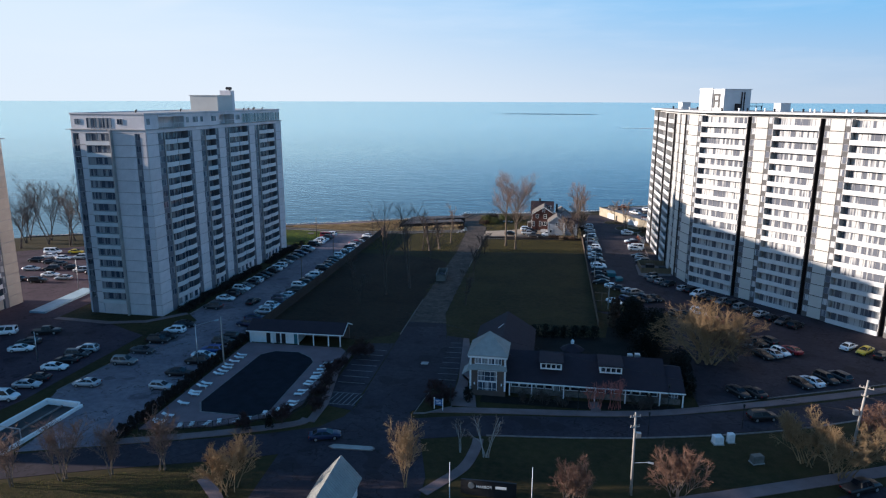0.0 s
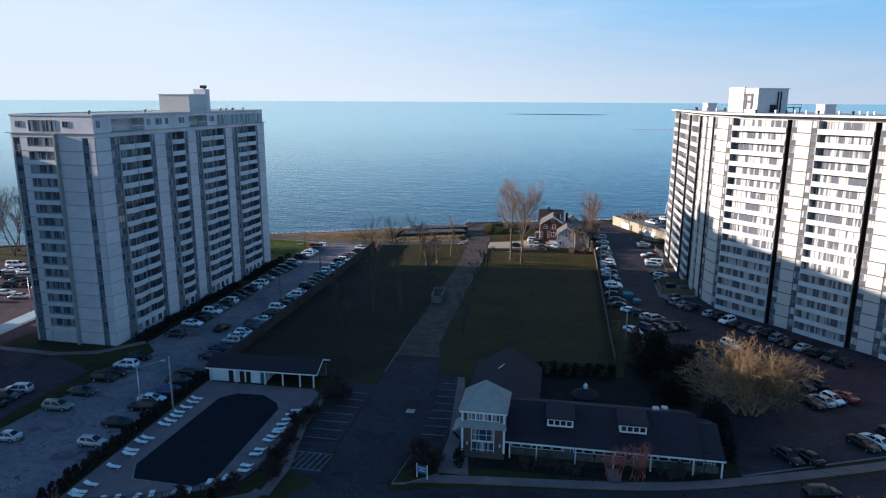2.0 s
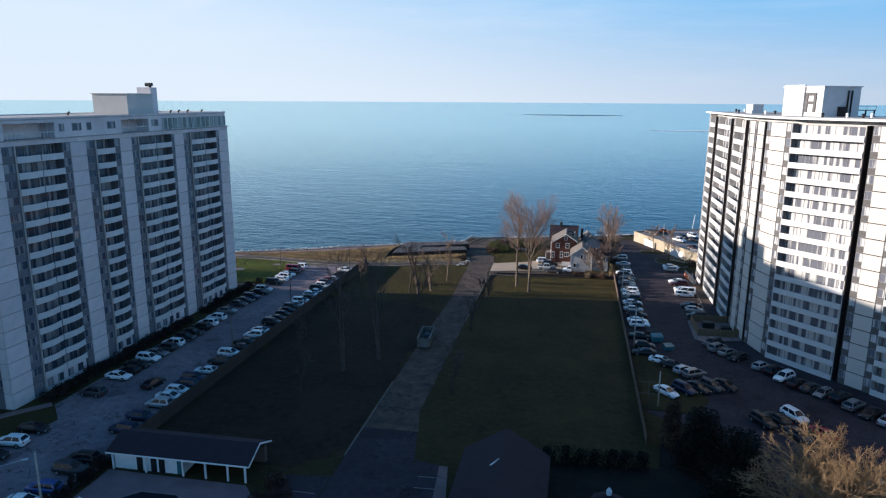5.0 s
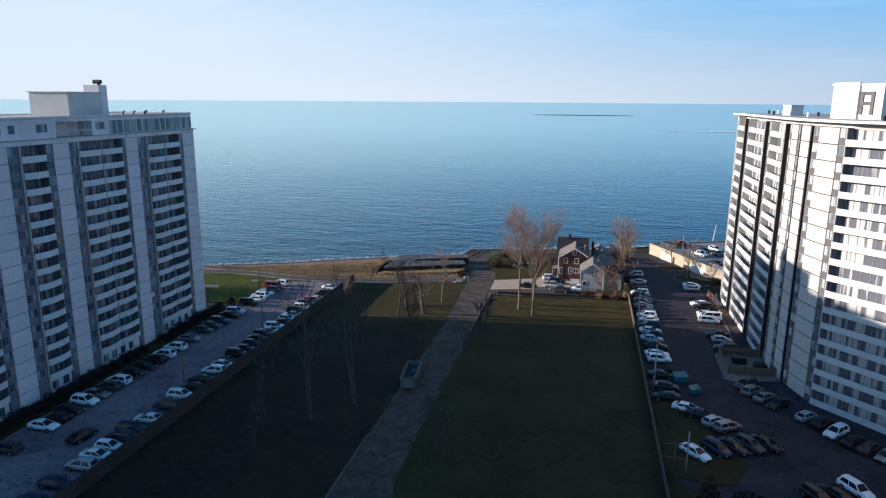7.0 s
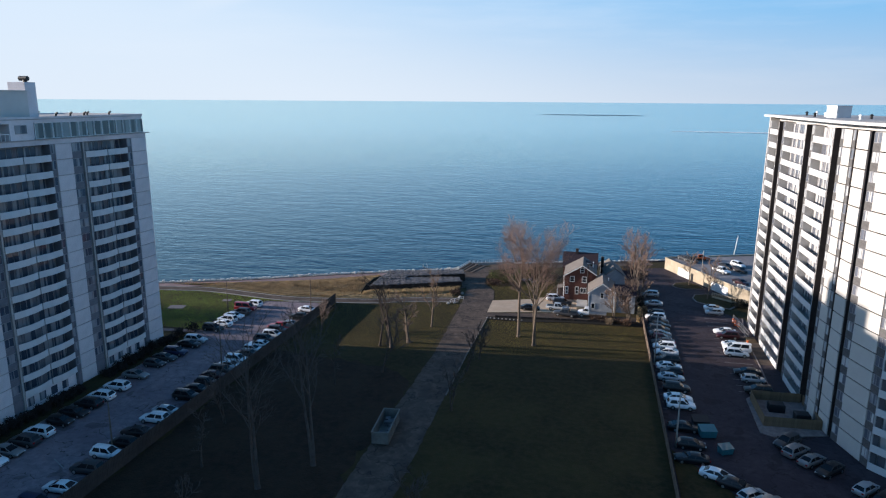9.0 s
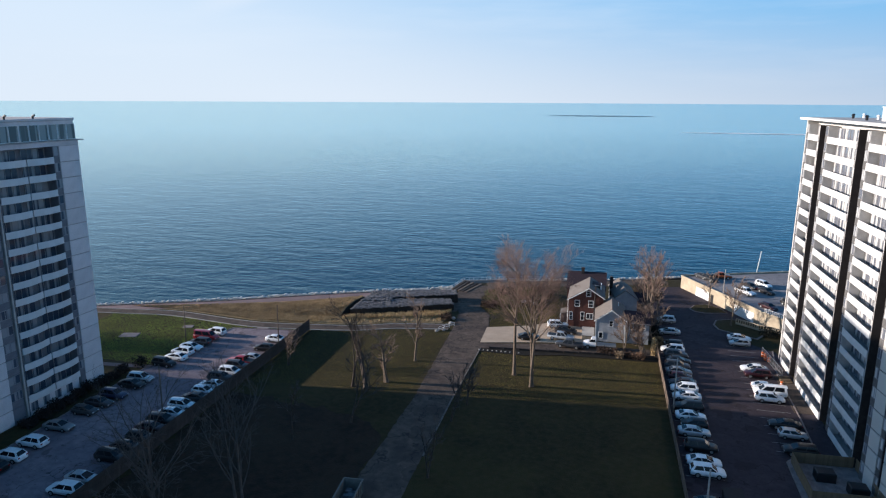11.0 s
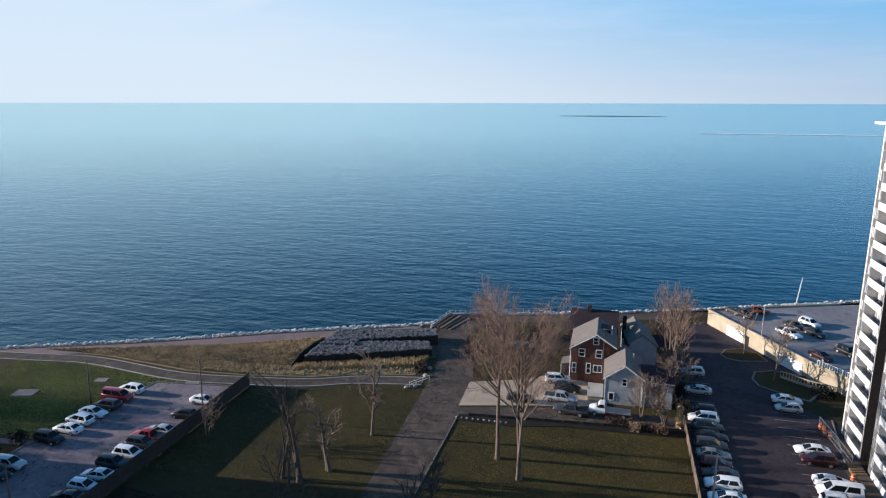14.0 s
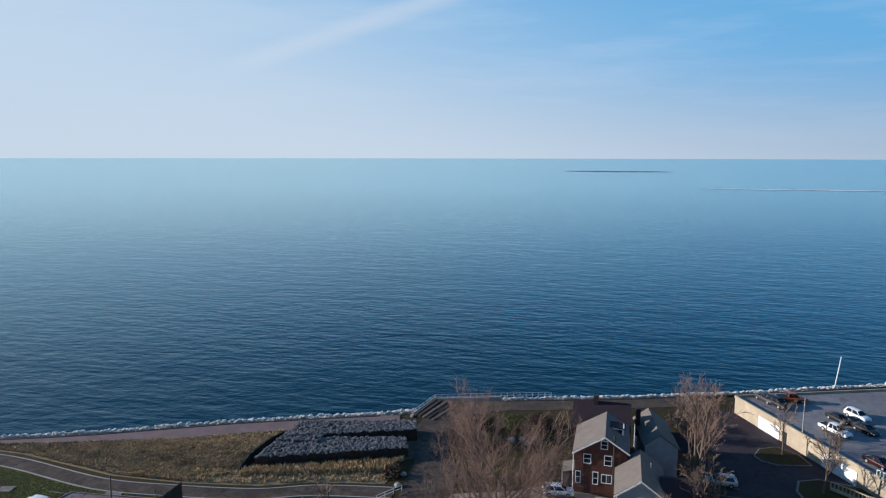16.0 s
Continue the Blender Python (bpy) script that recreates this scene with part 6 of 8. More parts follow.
    post = Shape().box(-0.06, -0.06, 0, 0.06, 0.08, height + 0.08, 0, 0.02).mesh("post", mat)
    for i in range(n):
        part("fence_panel", panel, None, r, at=pose(i * bay, 0, 0))
        part("post", post, None, r, at=pose(i * bay, 0, 0))
    part("post", post, None, r, at=pose(L, 0, 0))
    return r


board_fence("fence", "tall dark board fence along the parking lot", (-62.0, 130.5), (-62.1, 241.6), 2.45, WOOD_DARK, 3.0, 0.3)
board_fence("fence", "weathered board fence between lawn and parking lot", (11.9, 146.2), (11.9, 246), 1.55, WOOD, 2.7, 0.3)
board_fence("fence", "low dark timber edging wall by the driveway", (-21.5, 240.0), (11.6, 243.0), 0.55, WOOD_DARK, 3.0, 0.4)


def rail_fence(name, label, pts, height, mat, gap=2.0, picket=0.0, rails=(1.0,)):
    r = thing(name, label, "fence", (*pts[0], 0))
    o = Vector(pts[0])
    post = Shape().box(-0.04, -0.04, 0, 0.04, 0.04, height).mesh("post", mat)
    for a, b in zip(pts, pts[1:]):
        a, b = Vector(a) - o, Vector(b) - o
        L = (b - a).length
        n = max(1, int(L / gap))
        s = Shape()
        ang = math.degrees(math.atan2((b - a).y, (b - a).x))
        for k in rails:
            s.box(0, -0.025, height * k - 0.05, L, 0.025, height * k)
        if picket:
            x = 0.0
            while x < L:
                s.box(x, -0.012, 0.1, x + 0.025, 0.012, height - 0.06)
                x += picket
        part("rail", s, mat, r, at=pose(a.x, a.y, 0, 0, 0, ang))
        for i in range(n + 1):
            q = a + (b - a) * i / n
            part("post", post, None, r, at=pose(q.x, q.y, 0))
    return r


rail_fence("pool_fence", "black metal railing round the pool", [(-60.6, 84.9), (-50, 87.9), (-40.0, 93.6), (-38.7, 97.6), (-38.6, 122.5)], 1.3, BLACK, 2.2, 0.16, (1.0, 0.15))
rail_fence("guard_rail", "white railing along the lake edge", [(-38.9, 279.4), (-37.0, 289.6)], 1.15, WHITE_TRIM, 1.6, 0, (1.0, 0.55))
rail_fence("guard_rail", "white railing along the lake edge", [(-36.9, 289.7), (-30, 292.1), (-24, 294.2), (-14, 297.4)], 1.15, WHITE_TRIM, 1.2, 0, (1.0, 0.55))
rail_fence("barrier", "white and yellow barrier at the end of the footpath", [(-34.2, 248.3), (-31.6, 252.2)], 0.9, WHITE_TRIM, 1.4, 0, (1.0, 0.5))


def pole(name, label, x, y, h, r0, r1, mat, lean=(0, 0), arms=()):
    root = thing(name, label, "pole", (x, y, 0))
    top = (lean[0], lean[1], h)
    part("shaft", Shape().tube((0, 0, -0.2), top, r0, r1, 10), mat, root, smooth=True)
    for dz, w, ang in arms:
        c = Vector(top) * (dz / h)
        d = Vector((math.cos(radians(ang)), math.sin(radians(ang)), 0)) * w / 2
        s = Shape().tube(c - d, c + d, 0.07, 0.07, 6)
        for k in (-0.9, -0.4, 0.4, 0.9):
            s.tube(c + d * k, c + d * k + Vector((0, 0, 0.3)), 0.06, 0.04, 6)
        part("crossarm", s, mat, root)
    return root


def lamp_arm(root, z, length, ang):
    d = Vector((math.cos(radians(ang)), math.sin(radians(ang)), 0))
    b = Vector((0, 0, z))
    e = b + d * length + Vector((0, 0, 0.5))
    part("arm", Shape().tube(b, e, 0.05, 0.04, 6), METAL, root)
    part("lamp_head", Shape().tube(e, e + d * 0.7, 0.12, 0.16, 8), METAL, root, "grey street lamp head")


up = pole("utility_pole", "tall grey wooden utility pole with insulators", 12.0, 80.5, 11.6, 0.2, 0.13, POLE, (-0.1, 0), ((11.0, 1.4, 20), (9.6, 1.2, 20)))
lamp_arm(up, 4.6, 1.8, -15)
part("transformer_box", Shape().box(0.15, -0.3, 8.3, 0.7, 0.2, 8.9), METAL, up, "grey line switch")
up2 = pole("utility_pole", "leaning utility pole with crossarm among golden trees", 44.2, 95.5, 11.8, 0.2, 0.14, POLE, (0.9, 0.2), ((10.6, 1.8, -30), (9.4, 0.8, -30)))
part("transformer_box", Shape().box(-0.5, -0.3, 6.6, 0.1, 0.3, 7.3), METAL, up2, "white meter box")
for z0, dx in ((11.6, 0), (10.6, 0.5), (9.4, -0.5), (8.3, 0)):
    s = Shape()
    a, b = Vector((45.0 + dx, 95.7, z0)), Vector((110, 64, z0 + 1.0))
    for k in range(10):
        p, q = a.lerp(b, k / 10), a.lerp(b, (k + 1) / 10)
        sag = lambda t: Vector((0, 0, -3.2 * t * (1 - t)))
        s.tube(p + sag(k / 10), q + sag((k + 1) / 10), 0.03, 0.03, 4, cap=False)
    solid("power_cable", s, BLACK, "thin dark overhead power cable", "cable", group="overhead cables")
s = Shape()
a, b = Vector((44.2, 95.5, 7.0)), Vector((-30, 128, 7.6))
for k in range(14):
    sag = lambda t: Vector((0, 0, -6 * t * (1 - t)))
    s.tube(a.lerp(b, k / 14) + sag(k / 14), a.lerp(b, (k + 1) / 14) + sag((k + 1) / 14), 0.025, 0.025, 4, cap=False)
solid("power_cable", s, BLACK, "thin dark sagging service cable", "cable", group="overhead cables")

lp = pole("lamp_pole", "slim pale parking lot lamp pole", -63.3, 107.6, 9.6, 0.1, 0.07, METAL)
lamp_arm(lp, 9.2, 3.4, 35)
pole("utility_pole", "dark wooden pole at the hedge", -60.0, 111.0, 10.0, 0.16, 0.11, POLE)
for x, y, h in ((-84.0, 228.3, 7.9), (-63.2, 229.3, 9.4), (-67.2, 197.5, 9.0), (-65.6, 166, 8.2)):
    pole("lamp_pole", "slim brown wooden lamp pole in the parking lot", x, y, h, 0.13, 0.09, WOOD, (0.1, 0))
for x, y, h in ((12.6, 219.2, 9.6), (13.2, 187, 8.6), (15.0, 159.6, 6.4)):
    pole("utility_pole", "wooden pole beside the board fence", x, y, h, 0.15, 0.1, POLE)
hf = pole("pole_frame", "wooden pole with frame of crossbars", 13.4, 159.8, 4.4, 0.1, 0.08, WOOD, (0, 0), ((4.2, 3.4, 0), (2.2, 3.4, 0)))
pole("lamp_pole", "white leaning pole on the lake edge", 44.9, 319.4, 7.0, 0.13, 0.09, WHITE_TRIM, (0.9, 0.3))
pole("lamp_pole", "slim brown pole beside the garage", 29.8, 282.6, 9.6, 0.12, 0.08, POLE)
pole("lamp_pole", "grey lamp pole in the back parking lot", -123, 153, 8.5, 0.1, 0.07, METAL)
pole("lamp_pole", "grey lamp pole in the side parking lot", -97, 107.5, 6.0, 0.1, 0.07, METAL)
pole("flag_pole", "thin white flag pole beside the sign", -10.9, 75.0, 5.6, 0.06, 0.04, WHITE_TRIM)
pole("flag_pole", "thin white flag pole beside the sign", -0.6, 75.0, 5.9, 0.06, 0.04, WHITE_TRIM)
for x, y in ((16.2, 96.4), (31.0, 101.6), (-14.8, 101.4), (6.0, 103.2), (20.8, 107.2)):
    sl = pole("street_lamp", "short dark lantern lamp along the drive", x, y, 3.6, 0.06, 0.05, BLACK)
    part("lantern", Shape().tube((0, 0, 3.6), (0, 0, 4.05), 0.1, 0.2, 6).tube((0, 0, 4.05), (0, 0, 4.25), 0.24, 0.03, 6), BLACK, sl)


def entrance_sign():
    r = thing("entrance_sign", "curved dark entrance sign with pale lettering on a brick base", "sign", (-6.2, 77.4, 0))
    s = Shape()
    for k in range(10):
        x0, x1 = -3.6 + 0.72 * k, -3.6 + 0.72 * (k + 1)
        bow = lambda x: -0.5 * (1 - (x / 3.6) ** 2)
        top = lambda x: 1.9 + 0.35 * (1 - (x / 3.6) ** 2)
        s.v += [(x0, bow(x0), 0), (x1, bow(x1), 0), (x1, bow(x1), top(x1)), (x0, bow(x0), top(x0)),
                (x0, bow(x0) + 0.3, 0), (x1, bow(x1) + 0.3, 0), (x1, bow(x1) + 0.3, top(x1)), (x0, bow(x0) + 0.3, top(x0))]
        q = len(s.v) - 8
        for f in ((0, 1, 2, 3), (5, 4, 7, 6), (3, 2, 6, 7)):
            s.f.append(tuple(q + i for i in f))
            s.s.append(0)
    part("board", s, BLACK, r)
    cu = bpy.data.curves.new("lettering", "FONT")
    cu.body = "HARBOR"
    cu.size = 0.52
    cu.extrude = 0.02
    ob = new("lettering", cu)
    dg = bpy.context.evaluated_depsgraph_get()
    me = bpy.data.meshes.new_from_object(ob.evaluated_get(dg))
    bpy.data.objects.remove(ob)
    me.materials.append(WHITE_PLASTIC)
    part("lettering", me, None, r, "pale raised letters", at=pose(-1.55, -0.56, 1.25, 90, 0, 0))
    part("lettering", Shape().box(0.95, -0.55, 1.28, 2.35, -0.45, 1.6), WHITE_PLASTIC, r, "pale bar of small lettering")
    part("emblem", Shape().tube((-2.2, -0.25, 1.4), (-2.2, -0.46, 1.4), 0.42, 0.42, 16), METAL, r, "pale oval emblem")


entrance_sign()


def board_sign():
    r = thing("notice_sign", "small blue and white notice sign on two white posts", "sign", (-16.6, 99.9, 0.16), -12)
    for x in (-0.75, 0.75):
        part("post", Shape().box(x - 0.06, -0.06, 0, x + 0.06, 0.06, 2.1, 0, 0.03), WHITE_TRIM, r)
    part("board", Shape().box(-0.68, -0.03, 0.75, 0.68, 0.03, 1.85), BLUE_BOARD, r, "blue board")
    for k, w in enumerate((1.0, 0.8, 1.1)):
        part("lettering", Shape().box(-w / 2, -0.045, 1.05 + 0.25 * k, w / 2, -0.025, 1.15 + 0.25 * k), WHITE_PLASTIC, r, "white bar of small lettering")


board_sign()


def utility_box(x, y, a, w, d, h, label, mat=WHITE_TRIM):
    r = thing("utility_cabinet", label, "utility cabinet", (x, y, 0), a)
    part("plinth", Shape().box(-w / 2 - 0.1, -d / 2 - 0.1, 0, w / 2 + 0.1, d / 2 + 0.1, 0.15), CONCRETE, r)
    part("body", Shape().box(-w / 2, -d / 2, 0.15, w / 2, d / 2, h, 0, 0.06), mat, r)
    part("door", Shape().box(-w / 2 + 0.08, -d / 2 - 0.03, 0.3, w / 2 - 0.08, -d / 2 + 0.01, h - 0.15), WHITE_PLASTIC if mat is WHITE_TRIM else mat, r)


utility_box(26.2, 96.3, 12, 1.35, 1.15, 1.3, "pale grey utility cabinet on the lawn")
utility_box(28.2, 97.0, 12, 0.95, 0.7, 1.5, "tall pale utility cabinet on the lawn")
utility_box(30.4, 91.6, 20, 1.6, 1.0, 1.2, "dark dull utility cabinet on the lawn", GREEN_STEEL)


def dumpster():
    r = thing("dumpster", "grey-green open-topped roll-off dumpster on the lane", "dumpster", (-29.6, 181.2, 0.05), 4)
    w, l, h = 1.25, 3.9, 2.0
    part("floor", Shape().box(-w, -l, 0.2, w, l, 0.3), GREEN_STEEL, r)
    for b in ((-w, -l, -w + 0.08, l), (w - 0.08, -l, w, l), (-w + 0.08, -l, w - 0.08, -l + 0.08), (-w + 0.08, l - 0.08, w - 0.08, l)):
        part("side", Shape().box(b[0], b[1], 0.3, b[2], b[3], h), GREEN_STEEL, r)
    for k in range(9):
        y = -l + 0.3 + k * (2 * l - 0.6) / 8
        for x in (-w - 0.06, w):
            part("rib", Shape().box(x, y, 0.2, x + 0.06, y + 0.1, h), GREEN_STEEL, r)
    part("rim", Shape().box(-w - 0.08, -l - 0.06, h, -w + 0.1, l + 0.06, h + 0.1).box(w - 0.1, -l - 0.06, h, w + 0.08, l + 0.06, h + 0.1).box(-w + 0.1, -l - 0.06, h, w - 0.1, -l + 0.1, h + 0.1).box(-w + 0.1, l - 0.1, h, w - 0.1, l + 0.06, h + 0.1), GREEN_STEEL, r)
    rng = random.Random(2)
    s = Shape()
    for k in range(26):
        x, y = rng.uniform(-1, 0.7), rng.uniform(-3.6, 3.2)
        z = rng.uniform(0.3, 1.0)
        s.box(x, y, 0.3, x + rng.uniform(0.2, 0.9), y + rng.uniform(0.2, 0.9), z + 0.2)
    part("rubble", s, ROCK_GREY, r, "grey builder's rubble")
    for y in (-3.0, 3.0):
        part("wheel", Shape().tube((-w, y, 0.1), (w, y, 0.1), 0.12, 0.12, 8), BLACK, r)


dumpster()


def skip_bin(x, y, a, mat, label, w=1.9, d=1.3, h=1.35):
    r = thing("refuse_bin", label, "refuse bin", (x, y, 0.03), a)
    s = Shape()
    s.v += [(-w / 2 + 0.1, -d / 2 + 0.1, 0.15), (w / 2 - 0.1, -d / 2 + 0.1, 0.15), (w / 2 - 0.1, d / 2 - 0.05, 0.15), (-w / 2 + 0.1, d / 2 - 0.05, 0.15),
            (-w / 2, -d / 2, h * 0.75), (w / 2, -d / 2, h * 0.75), (w / 2, d / 2, h), (-w / 2, d / 2, h)]
    for f in ((3, 2, 1, 0), (4, 5, 6, 7), (0, 1, 5, 4), (1, 2, 6, 5), (2, 3, 7, 6), (3, 0, 4, 7)):
        s.f.append(f)
        s.s.append(0)
    part("body", s, mat, r)
    part("lid", slab(Shape(), [(-w / 2 - 0.03, -d / 2 - 0.04, h * 0.75 + 0.07), (w / 2 + 0.03, -d / 2 - 0.04, h * 0.75 + 0.07), (w / 2 + 0.03, d / 2, h + 0.07), (-w / 2 - 0.03, d / 2, h + 0.07)], 0.06), mat, r)
    for px in (-w / 2 + 0.2, w / 2 - 0.2):
        part("wheel", Shape().tube((px, -d / 2 + 0.2, 0.1), (px + 0.06, -d / 2 + 0.2, 0.1), 0.1, 0.1, 8), BLACK, r)


skip_bin(18.2, 191.6, 12, TEAL, "teal steel refuse bin in the parking lot", 2.4, 1.7, 1.6)
skip_bin(20.0, 186.8, 25, TEAL, "teal steel refuse bin with sloping lid")
skip_bin(17.6, 194.6, 5, BLACK, "black steel refuse bin in the parking lot", 2.4, 1.7, 1.6)


def bin_enclosure():
    r = thing("bin_enclosure", "tan timber refuse enclosure on a concrete kerb", "enclosure", (27.4, 197.2, 0))
    part("slab", Shape().prism([(-1.0, -2.6), (1.0, -3.6), (9.0, -1.2), (9.0, 11.0), (0.4, 11.0), (-0.6, 9.8)], 0, 0.16), KERB, r)
    for a, b in (((0, 0), (0, 9.8)), ((0, 0), (8.4, 0.4)), ((0, 9.8), (8.0, 10.2)), ((8.4, 0.4), (8.2, 10.0))):
        a, b = Vector(a), Vector(b)
        L = (b - a).length
        ang = math.degrees(math.atan2((b - a).y, (b - a).x))
        n = int(L / 0.3)
        bd = Shape().box(0.01, -0.04, 0.16, L / n - 0.01, 0.04, 1.75).mesh("board", WOOD_TAN)
        for k in range(n):
            q = a + (b - a) * k / n
            part("board", bd, None, r, at=pose(q.x, q.y, 0, 0, 0, ang))
    part("bin", Shape().box(2, 5.2, 0.16, 4.4, 7.0, 1.5, 0, 0.1), BLACK, r, "black bin inside")
    part("bin", Shape().box(5.2, 2.2, 0.16, 7.4, 4.0, 1.5, 0, 0.1), BLACK, r, "black bin inside")


bin_enclosure()


def traffic_cone(x, y):
    r = thing("traffic_barrel", "orange construction barrel beside the white tower", "traffic barrel", (x, y, 0.03), group="orange barrels")
    part("barrel", Shape().tube((0, 0, 0.05), (0, 0, 1.0), 0.28, 0.22, 10), ORANGE, r)
    part("band", Shape().tube((0, 0, 0.5), (0, 0, 0.62), 0.265, 0.26, 10), WHITE_PLASTIC, r)
    part("base", Shape().tube((0, 0, 0), (0, 0, 0.06), 0.36, 0.36, 10), BLACK, r)


for x, y in ((32.3, 249.4), (32.6, 248.6), (32.4, 247.4), (32.9, 246.6), (32.5, 234.8)):
    traffic_cone(x, y)

for k, (x, y, w, d) in enumerate(((-98.2, 228.9, 3.8, 2.6), (-89.3, 236.8, 2.2, 1.7), (-72.6, 240.9 - 1.0, 2.6, 1.2))):
    solid("concrete_pad", Shape().box(-w / 2, -d / 2, -0.1, w / 2, d / 2, 0.10, 0, 0.03), KERB, "flat grey concrete pad in the grass", "concrete pad", at=pose(x, y, 0, 0, 0, 14))


rail_fence("site_fence", "grey wire site fence before the white tower", [(32.4, 250.4), (33.0, 244.0), (33.4, 238.4)], 1.7, METAL, 2.1, 0.35, (1.0, 0.5, 0.1))
st = thing("timber_steps", "tan timber steps laid beside the white tower", "steps", (33.0, 236.2, 0.03), 12)
for k in range(5):
    part("tread", Shape().box(0.0, k * 0.42, 0.0, 1.9, k * 0.42 + 0.34, 0.16 + 0.12 * k), WOOD_TAN, st)
paved("pavement", [(32.0, 224), (35.0, 224), (35.0, 240), (32.4, 240)], 0.06, SOIL, "bare earth strip at the foot of the white tower", "bed")


# painted lines
def line(name, segs, w, z, label):
    s = Shape()
    for a, b in segs:
        strip([a, b], w, z - 0.01, z, s)
    solid(name, s, LINE, label, "marking", "structure")


line("marking", [((-82.6, 216 + 2.75 * k), (-77.4, 216.2 + 2.75 * k)) for k in range(9)] + [((-68.4, 204 + 2.75 * k), (-62.9, 204 + 2.75 * k)) for k in range(13)], 0.1, 0.038, "worn white parking lines")
line("marking", [((26.2, 210 + 2.75 * k), (31.4, 210 + 2.75 * k)) for k in range(17)] + [((12.6, 200 + 2.75 * k), (17.6, 200 + 2.75 * k)) for k in range(25)], 0.1, 0.038, "worn white parking lines")
line("marking", [((-36.4, 108 + 2.7 * k), (-31.4, 108 + 2.7 * k)) for k in range(7)] + [((-19.3, 112 + 2.7 * k), (-15.6, 112.2 + 2.7 * k)) for k in range(8)], 0.1, 0.046, "worn white parking lines")
line("marking", [((-35.6 + 0.9 * k, 99.4), (-34.9 + 0.9 * k, 103.6)) for k in range(6)] + [((-36, 99.3), (-30.6, 99.3)), ((-36, 103.7), (-30.6, 103.7))], 0.1, 0.046, "white hatched parking space")
line("marking", [((-72.8, 163), (-69.6, 161.2)), ((-72.0, 205), (-70, 204)), ((-71.5, 131), (-68.5, 129.6))], 0.14, 0.038, "worn white line on the lot")


# ---- plants ----
def limb(s, p, d, length, r0, r1, rng, n=4, wander=0.12, up=0.05, sides=5):
    """A tapered, slightly crooked branch. Returns its points and directions."""
    pts, dirs = [p.copy()], [d.copy()]
    for k in range(n):
        d = (d + Vector((rng.gauss(0, wander), rng.gauss(0, wander), rng.gauss(0, wander * 0.6) + up))).normalized()
        q = p + d * (length / n)
        ra, rb = r0 + (r1 - r0) * k / n, r0 + (r1 - r0) * (k + 1) / n
        s.tube(p, q, ra, rb, sides, cap=False)
        p = q
        pts.append(p.copy())
        dirs.append(d.copy())
    return pts, dirs


def away(d, angle, rng):
    """A direction that leaves d by an angle, to a random side."""
    side = d.orthogonal().normalized()
    side.rotate(Matrix.Rotation(rng.uniform(0, 2 * math.pi), 3, d))
    return (d * math.cos(angle) + side * math.sin(angle)).normalized()


def bare_tree(x, y, h, label, seed, trunks=1, clear=0.3, open_angle=0.6, limbs=9, sub=6, twigs=6, fine=3, r=None, lean=(0, 0), bark=None, twig=None, leaf=None, leaves=0,
              leaf_size=0.14, name="bare_tree", category="tree", fan=0.0, thick=1.4, broken=False, rise=0.07, reach=1.0, sway=0.05, stout=0.42, turn=None):
    rng = random.Random(seed)
    root = thing(name, label, category, (x, y, 0), rng.uniform(0, 360) if turn is None else turn)
    wood, thin, green = Shape(), Shape(), Shape()
    r = r or h * 0.016
    ends = []
    for t in range(trunks):
        d0 = Vector((lean[0], lean[1], 1)).normalized()
        if trunks > 1:
            d0 = away(d0, fan or 0.22, rng)
        p0 = Vector((rng.uniform(-0.1, 0.1) * trunks, rng.uniform(-0.1, 0.1) * trunks, -0.1))
        stem = h * rng.uniform(0.68, 0.8)
        pts, dirs = limb(wood, p0, d0, stem, r, r * 0.35, rng, 7, sway, 0.04, 7)
        wood.tube(p0 - Vector((0, 0, 0.2)), p0 + d0 * 0.8, r * 1.6, r, 7, cap=False)
        for k in range(limbs):
            f = clear + (1 - clear) * (k + rng.random()) / limbs
            i = min(len(pts) - 2, int(f * (len(pts) - 1)))
            w = f * (len(pts) - 1) - i
            p = pts[i].lerp(pts[i + 1], min(1, w))
            ln = h * (0.44 - 0.2 * f) * rng.uniform(0.75, 1.2) * reach
            if broken and rng.random() < 0.4:
                ln *= 0.35
            d = away(dirs[i], open_angle * rng.uniform(0.7, 1.25), rng)
            q, qd = limb(wood, p, d, ln, r * stout * (1.2 - 0.6 * f), 0.035 * thick, rng, 5, 0.13, rise, 5)
            for m in range(sub):
                g = 0.25 + 0.75 * (m + rng.random()) / sub
                j = min(4, int(g * 5))
                p2 = q[j].lerp(q[j + 1], g * 5 - j if j < 5 else 0)
                q2, qd2 = limb(thin, p2, away(qd[j], rng.uniform(0.4, 0.85), rng), ln * rng.uniform(0.3, 0.55) * (1.2 - 0.5 * g), 0.035 * thick, 0.018 * thick, rng, 3, 0.15, 0.08, 3)
                for m2 in range(twigs):
                    g2 = 0.2 + 0.8 * (m2 + rng.random()) / twigs
                    j2 = min(2, int(g2 * 3))
                    p3 = q2[j2].lerp(q2[j2 + 1], min(1, g2 * 3 - j2))
                    q3, qd3 = limb(thin, p3, away(qd2[j2], rng.uniform(0.35, 0.8), rng), rng.uniform(0.5, 1.25) * max(0.5, h / 20), 0.019 * thick, 0.011 * thick, rng, 2, 0.15, 0.06, 3)
                    ends.append(q3[-1])
                    for m3 in range(fine):
                        p4 = q3[0].lerp(q3[2], rng.uniform(0.3, 1))
                        d4 = away(qd3[1], rng.uniform(0.3, 0.8), rng)
                        e4 = p4 + d4 * rng.uniform(0.3, 0.7) * max(0.5, h / 20)
                        thin.tube(p4, e4, 0.012 * thick, 0.008 * thick, 3, cap=False)
